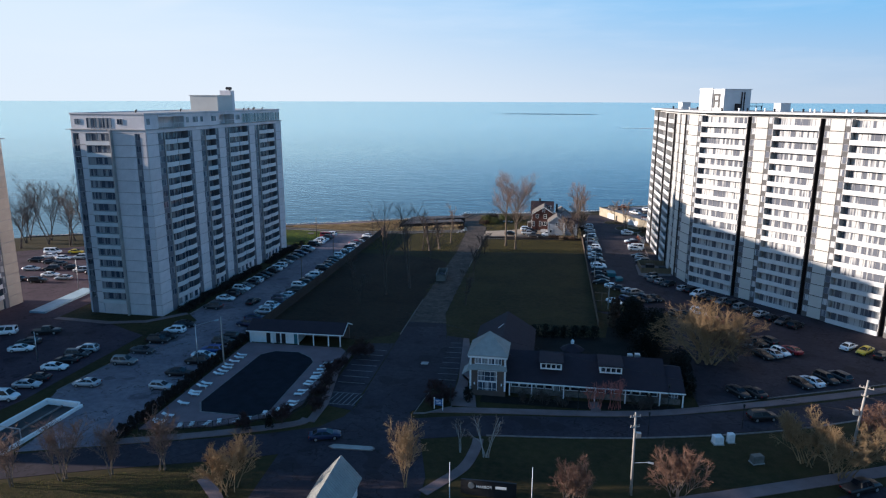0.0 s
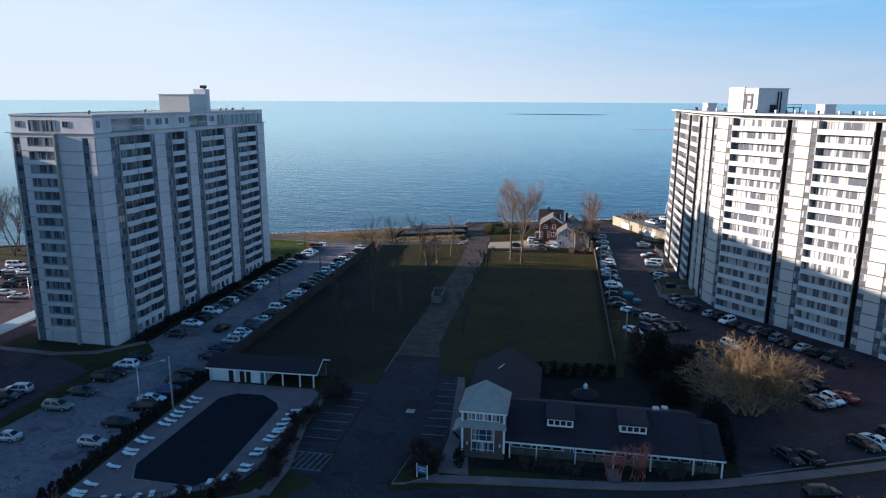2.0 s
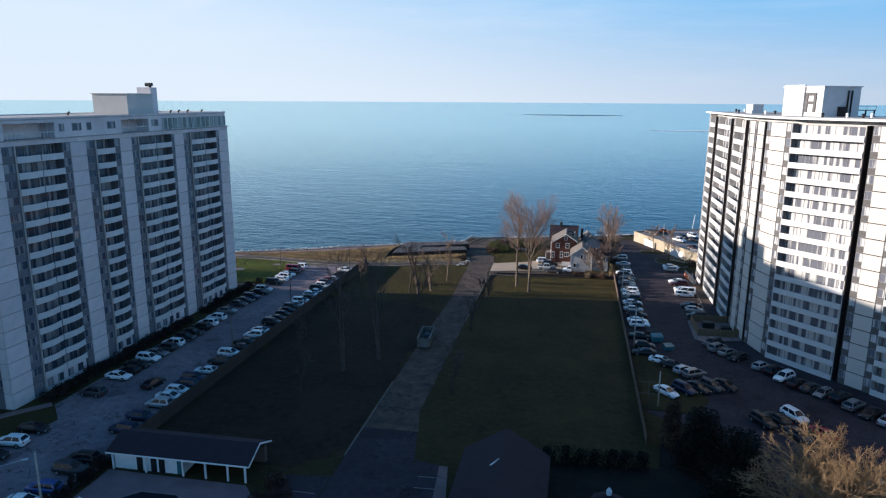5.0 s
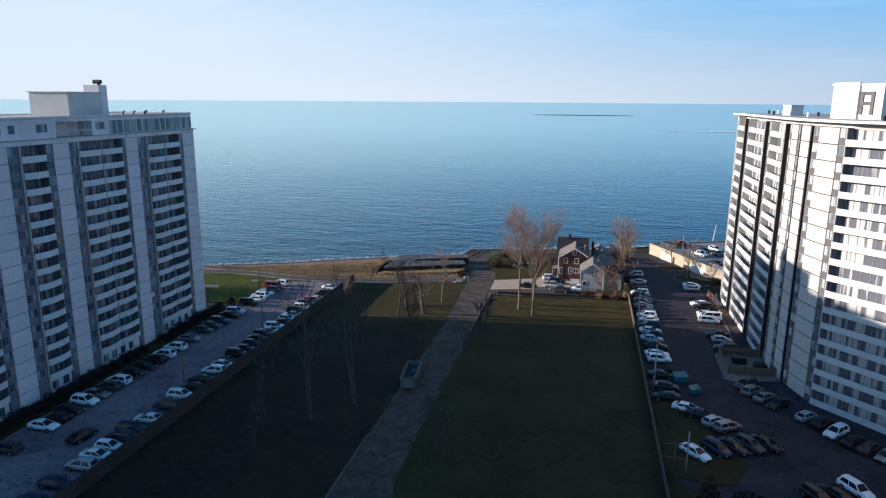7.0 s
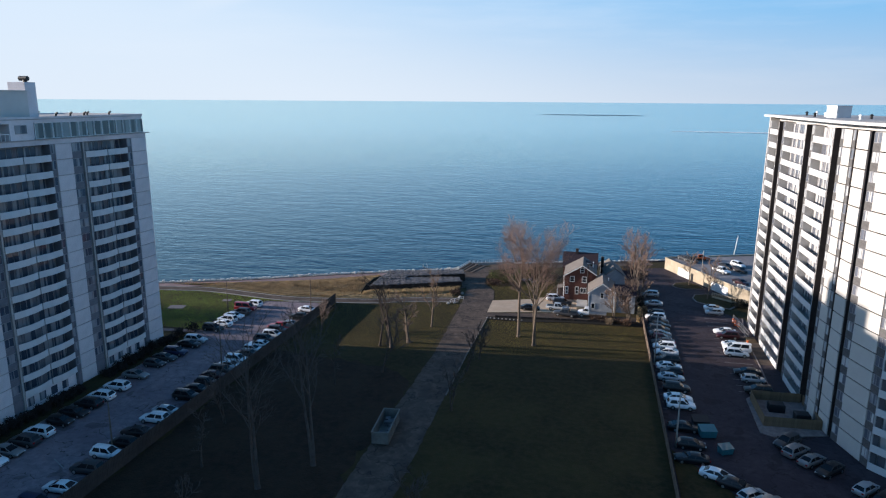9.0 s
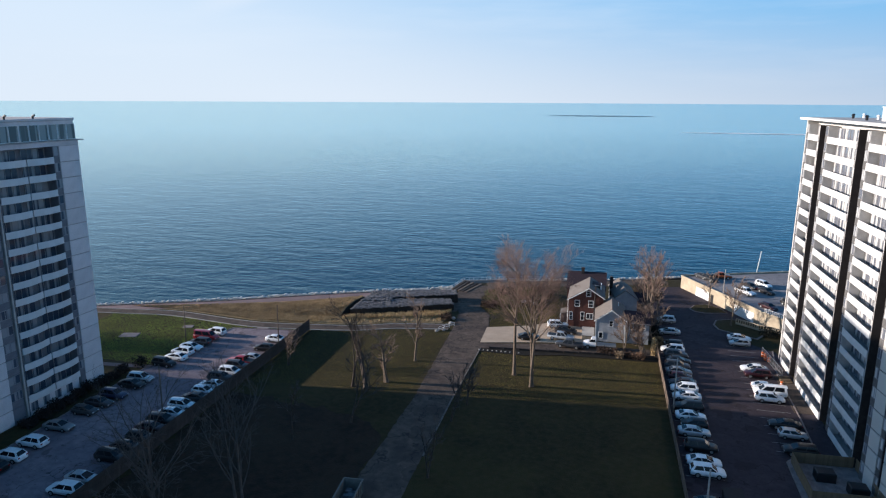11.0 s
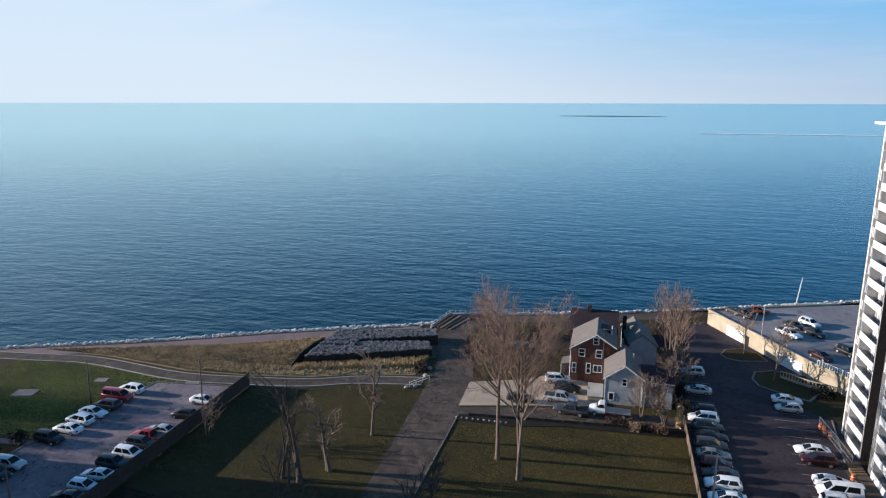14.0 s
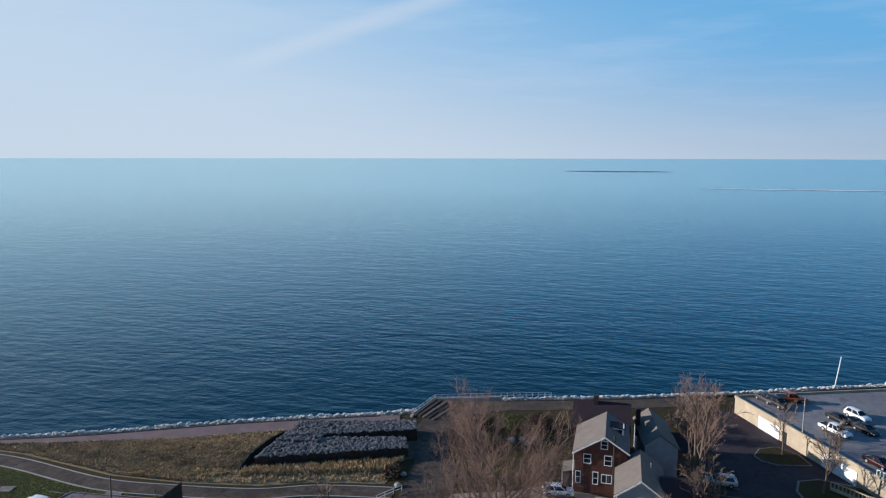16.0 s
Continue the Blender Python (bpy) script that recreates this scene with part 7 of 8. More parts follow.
                        ends.append(e4)
    for k in range(leaves):
        c = rng.choice(ends) + Vector((rng.gauss(0, 0.12), rng.gauss(0, 0.12), rng.gauss(0, 0.12)))
        leaf_quad(green, c, leaf_size * rng.uniform(0.6, 1.4), rng)
    part("trunk", wood, bark or BARK, root, smooth=True)
    part("crown", thin, twig or BARK_TWIG, root, "fine bare twigs")
    if leaves:
        part("leaves", green, leaf, root, "dry leaves still on the twigs")
    return root


def leaf_quad(s, c, size, rng):
    u = Vector((rng.gauss(0, 1), rng.gauss(0, 1), rng.gauss(0, 1))).normalized()
    w = u.orthogonal().normalized()
    w.rotate(Matrix.Rotation(rng.uniform(0, 6.28), 3, u))
    v = u.cross(w)
    s.face([c + w * size, c + v * size * 0.6, c - w * size, c - v * size * 0.6])


def leafy_mass(x, y, rx, ry, h, label, seed, mat, name="shrub", category="shrub", count=900, size=0.16, base=0.0, pointed=0.0, group="", stem=True):
    """A shrub or evergreen: short stems and many small leaf clumps in an uneven crown."""
    rng = random.Random(seed)
    root = thing(name, label, category, (x, y, 0), 0, group)
    s, w = Shape(), Shape()
    lobes = [(rng.uniform(-0.55, 0.55), rng.uniform(-0.55, 0.55), rng.uniform(0.25, 0.9), rng.uniform(0.3, 0.55)) for _ in range(7)]
    for k in range(count):
        if rng.random() < 0.55:
            lx, ly, lz, lr = rng.choice(lobes)
            d = Vector((rng.gauss(0, 1), rng.gauss(0, 1), rng.gauss(0, 1))).normalized() * lr * rng.uniform(0.6, 1.05)
            px, py, pz = lx + d.x, ly + d.y, lz + d.z * 0.7
        else:
            a, rr = rng.uniform(0, 6.283), math.sqrt(rng.random())
            px, py, pz = rr * math.cos(a), rr * math.sin(a), rng.random()
        pz = min(1.08, max(0.02, pz))
        k2 = 1 - pointed * pz
        leaf_quad(s, Vector((px * rx * k2, py * ry * k2, base + pz * (h - base))), size * rng.uniform(0.6, 1.5), rng)
    for k in range(4):
        a = rng.uniform(0, 6.28)
        w.tube((0, 0, -0.05), (rx * 0.4 * math.cos(a) * (1 - pointed), ry * 0.4 * math.sin(a) * (1 - pointed), h * 0.75), 0.05 + h * 0.006, 0.02, 5, cap=False)
    part("stem", w, BARK, root)
    part("foliage", s, mat, root)
    return root


# the two tall trees on the lit lawn
bare_tree(-14.8, 228.3, 25.0, "tall bare tree with a pale trunk on the lawn", 11, clear=0.5, open_angle=0.7, rise=0.06, limbs=17, sub=9, twigs=8, fine=5, r=0.34, reach=1.0, thick=0.58, twig=BARK_HAZE, sway=0.022, stout=0.5, turn=0, lean=(0.03, 0))
bare_tree(-11.0, 223.8, 25.0, "tall bare tree with upswept limbs on the lawn", 12, trunks=3, fan=0.12, clear=0.42, open_angle=0.66, rise=0.06, limbs=8, sub=9, twigs=8, fine=5, r=0.26, reach=1.15, thick=0.58, twig=BARK_HAZE, sway=0.022, stout=0.6, turn=0)
# by the houses and the garage
bare_tree(10.6, 261, 19.5, "bare reddish-brown tree beside the parking lot", 21, turn=0, sway=0.02, trunks=2, fan=0.10, clear=0.25, open_angle=0.5, limbs=10, sub=6, twigs=6, twig=BARK_HAZE, thick=1.0)
bare_tree(13.4, 268, 14, "bare brown tree behind the houses", 22, clear=0.2, open_angle=0.5, limbs=9, sub=5, twigs=4, twig=BARK_HAZE, thick=1.0)
bare_tree(10.0, 272, 12.5, "bare brown tree behind the houses", 23, trunks=2, clear=0.2, open_angle=0.55, limbs=8, sub=6, twigs=5)
bare_tree(29.4, 267.6, 11.5, "bare dark tree on the kerbed island", 24, clear=0.28, open_angle=0.65, limbs=10, sub=6, twigs=5, bark=BARK)
bare_tree(26.6, 280.4, 10.0, "slim bare tree on the kerbed island", 25, clear=0.3, open_angle=0.5, limbs=8, sub=5, twigs=4)
bare_tree(5.4, 245.4, 9.5, "bare garden tree in front of the grey house", 26, trunks=2, fan=0.3, clear=0.25, open_angle=0.7, limbs=8, sub=5, twigs=5)
bare_tree(9.4, 244.6, 7.5, "bare garden shrub tree by the grey house", 27, trunks=4, fan=0.4, clear=0.15, limbs=6, sub=5, twigs=4)
bare_tree(11.2, 253, 9.0, "bare shrub tree between house and parking lot", 28, trunks=4, fan=0.35, clear=0.15, limbs=6, sub=5, twigs=4)
bare_tree(12.0, 258, 8.0, "bare shrub tree between house and parking lot", 29, trunks=4, fan=0.4, clear=0.15, limbs=6, sub=5, twigs=4)
# lawn west of the lane
bare_tree(-34.4, 230.2, 14.5, "slim bare tree with short branches", 31, clear=0.25, open_angle=0.6, limbs=11, sub=5, twigs=4, broken=True)
bare_tree(-36.8, 219.2, 12.0, "pale gnarled bare tree", 32, trunks=2, fan=0.18, clear=0.2, open_angle=0.7, limbs=9, sub=5, twigs=4, r=0.28, broken=True)
bare_tree(-39.3, 215.6, 17.0, "dark bare tree forked low into two stems", 33, trunks=2, fan=0.26, clear=0.4, open_angle=0.5, limbs=6, sub=4, twigs=4, r=0.32, thick=1.0, broken=True, bark=BARK_DARK, twig=BARK_DARK)
bare_tree(-42.2, 216.0, 12.0, "dark bare tree with upright broken limbs", 37, trunks=2, fan=0.16, clear=0.4, limbs=4, sub=3, twigs=4, r=0.17, thick=1.0, broken=True, bark=BARK_DARK, twig=BARK_DARK)
bare_tree(-57.5, 222.0, 7.5, "small thin bare tree beside the fence", 38, trunks=3, fan=0.35, clear=0.3, limbs=5, sub=4, twigs=3, r=0.09, bark=BARK_DARK, twig=BARK_TWIG)
# bark and twigs of these trees darkened in colour for shade
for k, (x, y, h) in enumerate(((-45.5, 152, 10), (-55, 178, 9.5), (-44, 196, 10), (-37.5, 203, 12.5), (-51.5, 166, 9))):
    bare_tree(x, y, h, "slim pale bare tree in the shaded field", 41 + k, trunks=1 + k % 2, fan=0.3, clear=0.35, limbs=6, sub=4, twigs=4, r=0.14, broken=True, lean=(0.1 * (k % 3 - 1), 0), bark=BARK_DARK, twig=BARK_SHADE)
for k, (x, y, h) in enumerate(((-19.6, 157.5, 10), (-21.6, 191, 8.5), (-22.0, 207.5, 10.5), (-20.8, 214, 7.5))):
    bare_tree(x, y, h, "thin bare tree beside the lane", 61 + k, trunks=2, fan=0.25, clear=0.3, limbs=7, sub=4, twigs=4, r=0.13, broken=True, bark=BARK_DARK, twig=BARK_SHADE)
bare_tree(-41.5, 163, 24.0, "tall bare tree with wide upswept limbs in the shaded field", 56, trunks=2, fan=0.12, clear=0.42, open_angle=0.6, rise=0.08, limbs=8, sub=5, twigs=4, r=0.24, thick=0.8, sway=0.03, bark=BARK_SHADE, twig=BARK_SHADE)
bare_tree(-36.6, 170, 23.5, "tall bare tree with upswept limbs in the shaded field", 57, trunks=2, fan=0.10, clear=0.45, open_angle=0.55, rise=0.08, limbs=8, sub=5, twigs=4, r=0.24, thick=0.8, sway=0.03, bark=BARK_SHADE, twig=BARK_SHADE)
# behind the third tower
for k, (x, dy, h) in enumerate(((-152, 10, 19), (-160, 12, 21), (-168, 9, 22), (-176, 13, 21), (-184, 10, 23), (-193, 12, 22), (-203, 9, 21))):
    bare_tree(x, shore_y(x) - dy, h, "bare tree on the shore behind the towers", 71 + k, trunks=2, fan=0.2, clear=0.3, open_angle=0.5, limbs=9, sub=7, twigs=6, fine=2, thick=0.95, r=0.2, bark=BARK_SHADE, twig=BARK_SHADE)
for k in range(11):
    x = -140 - 4.6 * k
    bare_tree(x, shore_y(x) - 16 - 5 * (k % 3), 17 + 3 * (k % 4) * 0.6, "bare tree in the grove behind the towers", 171 + k, trunks=2, fan=0.25, clear=0.25, open_angle=0.55, limbs=9, sub=7, twigs=6, fine=2, thick=0.95, r=0.2, bark=BARK_SHADE, twig=BARK_SHADE)
# foreground
bare_tree(-62.6, 71.4, 9.0, "small bare pinkish tree on the verge", 81, trunks=6, fan=0.3, clear=0.2, open_angle=0.42, limbs=8, sub=5, twigs=5, r=0.06, twig=BARK_HAZE, bark=BARK, thick=0.8)
bare_tree(-56.8, 73.4, 7.4, "small narrow bare tree on the verge", 82, trunks=4, fan=0.14, clear=0.2, open_angle=0.4, limbs=8, sub=5, twigs=5, r=0.05, twig=BARK_HAZE, bark=BARK, thick=0.8)
bare_tree(-51.0, 75.6, 9.0, "narrow bare tree on the verge", 83, trunks=5, fan=0.16, clear=0.2, open_angle=0.4, limbs=9, sub=5, twigs=5, r=0.06, twig=BARK_HAZE, bark=BARK, thick=0.8)
bare_tree(-68.5, 69, 7.5, "small bare tree on the verge", 84, trunks=5, fan=0.3, clear=0.2, open_angle=0.45, limbs=8, sub=5, twigs=4, r=0.05, twig=BARK_HAZE, bark=BARK, thick=0.8)
bare_tree(-39.6, 72.8, 7.8, "round bushy bare tree with golden twigs", 85, trunks=12, fan=0.42, clear=0.25, open_angle=0.4, limbs=7, sub=5, twigs=5, fine=3, r=0.06, bark=BARK_GOLD, twig=BARK_GOLD, thick=1.0)
bare_tree(-17.0, 77.6, 9.6, "upright narrow tree with pale golden twigs at the entrance", 86, trunks=4, fan=0.07, clear=0.2, open_angle=0.34, limbs=9, sub=5, twigs=5, fine=3, r=0.06, bark=BARK_GOLD, twig=BARK_GOLD, leaf=LEAF_TAN, leaves=2500, leaf_size=0.05, thick=1.0)
bare_tree(4.6, 78.0, 5.4, "round bushy tree with rust-brown twigs", 87, trunks=12, fan=0.45, clear=0.2, open_angle=0.4, limbs=7, sub=5, twigs=5, fine=3, r=0.05, bark=BARK_TWIG, twig=BARK_RUST, leaf=LEAF_RUST, leaves=3000, leaf_size=0.045, thick=1.0)
bare_tree(18.0, 81.0, 6.6, "round bushy tree with rust-brown twigs", 88, trunks=13, fan=0.48, clear=0.2, open_angle=0.4, limbs=7, sub=5, twigs=5, fine=3, r=0.05, bark=BARK_TWIG, twig=BARK_RUST, leaf=LEAF_RUST, leaves=3500, leaf_size=0.045, thick=1.0)
bare_tree(40.6, 90.0, 8.8, "spreading bushy tree with golden twigs by the street", 89, trunks=12, fan=0.55, clear=0.25, open_angle=0.45, limbs=7, sub=6, twigs=5, fine=3, r=0.07, bark=BARK_GOLD, twig=BARK_GOLD, leaf=LEAF_TAN, leaves=3000, leaf_size=0.05, thick=1.0)
bare_tree(37.2, 92.4, 7.8, "spreading bushy tree with golden twigs by the street", 90, trunks=9, fan=0.5, clear=0.25, open_angle=0.45, limbs=7, sub=6, twigs=5, fine=3, r=0.07, bark=BARK_GOLD, twig=BARK_GOLD, thick=1.0)
bare_tree(49.5, 97.5, 7.6, "spreading bushy tree with brown twigs by the street", 91, trunks=10, fan=0.45, clear=0.25, open_angle=0.42, limbs=7, sub=5, twigs=5, fine=3, r=0.07, bark=BARK_TWIG, twig=BARK_RUST, thick=1.0)
bare_tree(-7.4, 86.6, 7.0, "pale sapling tree with few leaning stems", 92, trunks=4, fan=0.4, clear=0.4, limbs=3, sub=3, twigs=2, r=0.09, bark=POLE)
bare_tree(-11.2, 87.4, 5.5, "pale thin sapling on the lawn", 93, trunks=2, fan=0.2, clear=0.4, limbs=3, sub=3, twigs=2, r=0.07, bark=POLE)
# the great golden tree in the lot
bare_tree(31.2, 129.0, 12.8, "great spreading bare tree with golden twigs", 95, trunks=14, fan=0.72, clear=0.2, open_angle=0.7, limbs=9, sub=7, twigs=6, fine=4, r=0.17, bark=BARK_GOLD, twig=BARK_GOLD, thick=0.8, rise=0.02, reach=1.2)
bare_tree(36.8, 130.6, 9.8, "low spreading bare tree with rust-brown twigs", 96, trunks=10, fan=0.75, clear=0.2, open_angle=0.6, limbs=8, sub=6, twigs=5, r=0.12, twig=BARK_RUST, thick=1.1)
# red stems in front of the clubhouse
for k, (x, y, h) in enumerate(((9.8, 105.4, 4.6), (11.4, 105.2, 5.4), (12.8, 105.5, 4.8), (8.2, 105.0, 3.8))):
    bare_tree(x, y, h, "red-stemmed bare shrub before the clubhouse", 101 + k, trunks=6, fan=0.26, clear=0.35, open_angle=0.3, limbs=4, sub=2, twigs=2, thick=0.8, r=0.03, bark=BARK_RED, twig=BARK_RED, name="shrub", category="shrub")
for k, (x, y) in enumerate(((-2.5, 105.4), (0.5, 105.2), (3.4, 105.4), (15.5, 106.2), (18.4, 106.6))):
    bare_tree(x, y, 2.0, "low brown bare shrub before the clubhouse", 111 + k, trunks=8, fan=0.5, clear=0.2, limbs=4, sub=3, twigs=2, r=0.025, bark=BARK_DARK, twig=BARK_DARK, name="shrub", category="shrub")
for k, (x, y) in enumerate(((-17.6, 101.6), (-16.2, 103.6), (-18.0, 105.0), (-37.4, 101), (-37.8, 105), (-38.0, 110), (-38.0, 114), (-36.5, 96.6), (-40.5, 91.6), (-45.0, 88.6), (-34.6, 120.5), (-36.2, 119.0))):
    bare_tree(x, y, 2.2 + 0.4 * (k % 3), "dark brown bare shrub beside the path", 121 + k, trunks=8, fan=0.5, clear=0.2, limbs=5, sub=4, twigs=4, r=0.03, bark=BARK_DARK, twig=BARK_MAROON, name="shrub", category="shrub")

# evergreens and hedges
leafy_mass(18.4, 140.6, 4.2, 3.8, 8.8, "dark evergreen tree behind the clubhouse", 201, EVERGREEN, "evergreen_tree", "tree", 9000, 0.17, 0.4, 0.55)
leafy_mass(22.6, 138.0, 4.2, 4.0, 7.4, "dark evergreen tree beside the golden tree", 202, EVERGREEN, "evergreen_tree", "tree", 8000, 0.17, 0.3, 0.4)
leafy_mass(15.4, 146.5, 2.0, 2.0, 7.0, "dark brown evergreen tree by the fence", 203, HEDGE, "evergreen_tree", "tree", 1800, 0.2, 0.3, 0.5)
leafy_mass(19.8, 131.0, 3.4, 3.0, 5.5, "dark evergreen shrub behind the clubhouse", 204, EVERGREEN, "evergreen_shrub", "shrub", 4500, 0.16, 0.1, 0.3)
leafy_mass(25.2, 121.5, 2.0, 4.5, 4.5, "dark shrubs at the end of the clubhouse", 205, EVERGREEN, "evergreen_shrub", "shrub", 3600, 0.15, 0.0, 0.2)
leafy_mass(25.3, 113.6, 1.2, 2.2, 3.4, "dark shrub at the corner of the clubhouse", 206, EVERGREEN, "evergreen_shrub", "shrub", 1100, 0.18, 0.0, 0.2)
for k in range(7):
    leafy_mass(-2.0 + k * 2.1, 137.8 + 0.15 * k, 1.25, 1.0, 2.7, "dark clipped hedge plant behind the clubhouse", 210 + k, EVERGREEN, "hedge_plant", "hedge", 1100, 0.12, 0.0, 0.15, group="hedge behind the clubhouse")
for k in range(33):
    y = 81.4 + k * 1.48
    leafy_mass(-62.3 + 0.15 * math.sin(k * 1.7), y, 0.95, 0.85, 1.9 + 0.35 * math.sin(k * 2.3), "dark brown pointed hedge plant along the pool", 230 + k, HEDGE_DARK, "hedge_plant", "hedge", 700, 0.12, 0.0, 0.6, group="hedge along the pool")
for k in range(28):
    y = 140.6 + k * 2.6
    if 184 < y < 188:
        continue
    leafy_mass(-85.6 + 0.2 * math.sin(k), y, 1.5, 1.4, 1.5 + 0.3 * math.sin(k * 1.9), "dark brown hedge plant below the grey tower", 270 + k, HEDGE_DARK, "hedge_plant", "hedge", 900, 0.14, 0.0, 0.15, group="hedge below the grey tower")
leafy_mass(-84.5, 214.4, 1.5, 1.2, 2.0, "dark clipped shrub at the tower corner", 301, EVERGREEN, count=500)
leafy_mass(-41.6, 89.8, 0.8, 0.8, 2.0, "dark conical shrub at the pool fence", 302, EVERGREEN, count=420, pointed=0.6)
for k, (x, y, rx, ry, h, mat, lab) in enumerate(((-26.4, 268.6, 2.0, 2.0, 1.3, HEDGE, "low brown scrub beside the lane"), (-26.2, 272.6, 2.2, 2.0, 2.8, SHRUB, "green shrub beside the lane"),
                                                  (-23.6, 275.4, 2.4, 2.0, 3.2, EVERGREEN, "dark evergreen shrub beside the lane"), (-22.4, 271.2, 2.0, 1.7, 2.2, SHRUB, "green shrub beside the lane"),
                                                  (-27.2, 277.8, 1.8, 2.2, 1.4, HEDGE, "low brown scrub beside the lane"), (-18.6, 279.2, 2.8, 2.0, 2.4, SHRUB, "green shrub behind the lawn"), (-13.8, 281.0, 2.6, 1.8, 2.2, HEDGE, "brown shrub behind the lawn"))):
    leafy_mass(x, y, rx, ry, h, lab, 330 + k, mat, count=int(260 * rx * ry))
leafy_mass(2.0, 243.0, 2.2, 1.0, 1.5, "dark brown scrub before the grey house", 340, HEDGE, count=800, size=0.12)
leafy_mass(12.2, 249.6, 1.2, 2.4, 2.2, "dark evergreen shrub beside the grey house", 341, EVERGREEN, count=1000)
leafy_mass(12.0, 255.6, 1.1, 2.6, 2.4, "dark evergreen shrub beside the grey house", 342, EVERGREEN, count=1000)
leafy_mass(4.4, 241.6, 0.9, 0.8, 1.3, "yellow-leaved shrub on the mulch bed", 305, LEAF_TAN, count=420, size=0.12)
leafy_mass(8.0, 241.8, 1.4, 1.0, 1.4, "rust-brown shrub on the mulch bed", 306, LEAF_RUST, count=520, size=0.12)
leafy_mass(6.2, 242.2, 1.1, 0.9, 1.2, "brown shrub on the mulch bed", 307, HEDGE, count=420, size=0.12)
leafy_mass(11.0, 244.6, 0.6, 0.6, 3.6, "tall tan ornamental grass clump", 308, STRAW, count=420, size=0.2, pointed=0.3)
leafy_mass(-12.2, 104.3, 0.8, 0.9, 2.2, "dark clipped shrub beside the clubhouse path", 309, EVERGREEN, count=420)
leafy_mass(13.6, 283.5, 2.6, 2.4, 2.6, "dark shrubs behind the houses", 310, EVERGREEN, count=900)
leafy_mass(10.6, 288.0, 3.0, 2.0, 2.4, "dark shrubs behind the houses", 311, HEDGE, count=900)
leafy_mass(36.4, 262.4, 2.2, 1.6, 1.8, "dark shrub by the sunken ramp", 312, EVERGREEN, count=700)
leafy_mass(-34.6, 256.5, 1.6, 2.2, 1.2, "dry brown scrub at the lane end", 313, HEDGE, count=500)
leafy_mass(-36.8, 124.5, 1.8, 1.4, 2.6, "dark brown shrub beside the pool house", 315, HEDGE, count=800)


def bank_height(x, y):
    """Height of the dry bank over the meadow."""
    t = min(1.0, max(0.0, (x + 90) / 31.8))
    ya, yb = 248.6 + 2.3 * t, 253.4 + 11.9 * t
    f = (y - ya) / (yb - ya)
    if x < -90 or not 0 < f < 1:
        return 0.06
    for (fa, ha), (fb, hb) in zip(((0, 0.02), (0.25, 0.8), (0.6, 1.0), (0.92, 0.8)), ((0.25, 0.8), (0.6, 1.0), (0.92, 0.8), (1, 0.02))):
        if f <= fb:
            return (0.06 + 1.75 * t ** 1.6) * (ha + (hb - ha) * (f - fa) / (fb - fa)) + 0.04
    return 0.06


def tufts(name, label, poly, count, seed, mat, h=0.5, z=0.05, spread=0.22):
    """Dry grass blades strewn over a patch."""
    rng = random.Random(seed)
    xs, ys = [p[0] for p in poly], [p[1] for p in poly]
    s = Shape()

    def inside(x, y):
        c = False
        for (xa, ya), (xb, yb) in zip(poly, poly[1:] + poly[:1]):
            if (ya > y) != (yb > y) and x < (xb - xa) * (y - ya) / (yb - ya) + xa:
                c = not c
        return c
    n = 0
    while n < count:
        x, y = rng.uniform(min(xs), max(xs)), rng.uniform(min(ys), max(ys))
        if not inside(x, y):
            continue
        n += 1
        k = rng.uniform(0.5, 1.5)
        g = z(x, y) if callable(z) else z
        for j in range(3):
            a = rng.uniform(0, 6.28)
            dx, dy = math.cos(a) * spread * k, math.sin(a) * spread * k
            w = 0.07 * k
            s.face([(x - dy * w * 4, y + dx * w * 4, g), (x + dy * w * 4, y - dx * w * 4, g), (x + dx, y + dy, g + h * k)])
    solid(name, s, mat, label, "dry grass", "stuff")


tufts("dry_grass", "brown dry grass of the meadow", [(-112, 246.8), (-97, 247.4), (-77, 245), (-65, 245.8), (-59.2, 250.6), (-57.7, 264.8), (-78, 258.5), (-96, 252)], 15000, 6, MEADOW_BLADE, 0.22, bank_height)
tufts("dry_grass", "straw-coloured dry grass tufts on the bank", [(-77, 245), (-65, 245.8), (-53, 248.2), (-44.6, 251.6), (-35.2, 253.8), (-35.4, 258), (-58, 252.5)], 1300, 7, STRAW, 0.35)
# bright blades only on sunlit patches, starting at the tower's shadow edge
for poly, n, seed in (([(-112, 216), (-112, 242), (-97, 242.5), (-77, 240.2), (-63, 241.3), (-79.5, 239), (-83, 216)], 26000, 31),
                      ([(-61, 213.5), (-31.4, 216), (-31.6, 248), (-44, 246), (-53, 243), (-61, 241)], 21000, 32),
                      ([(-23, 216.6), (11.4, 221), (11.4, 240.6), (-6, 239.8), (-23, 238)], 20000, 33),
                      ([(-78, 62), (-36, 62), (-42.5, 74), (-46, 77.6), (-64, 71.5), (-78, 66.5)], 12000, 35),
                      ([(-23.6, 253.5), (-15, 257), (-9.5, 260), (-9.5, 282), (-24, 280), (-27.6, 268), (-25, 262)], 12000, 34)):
    tufts("lawn_grass", "short grass blades, brightened to paint the sunlit lawn", poly, int(n * 2.2), seed, LIT_BLADE_GREEN if seed == 31 else LIT_BLADE, 0.045, 0.0, 0.05)
tufts("dry_grass", "tall brown reed grass below the stone beds", [(-58.4, 249.6), (-36.2, 256.8), (-34.2, 261.8), (-57.0, 252.0)], 2600, 8, STRAW, 0.7)


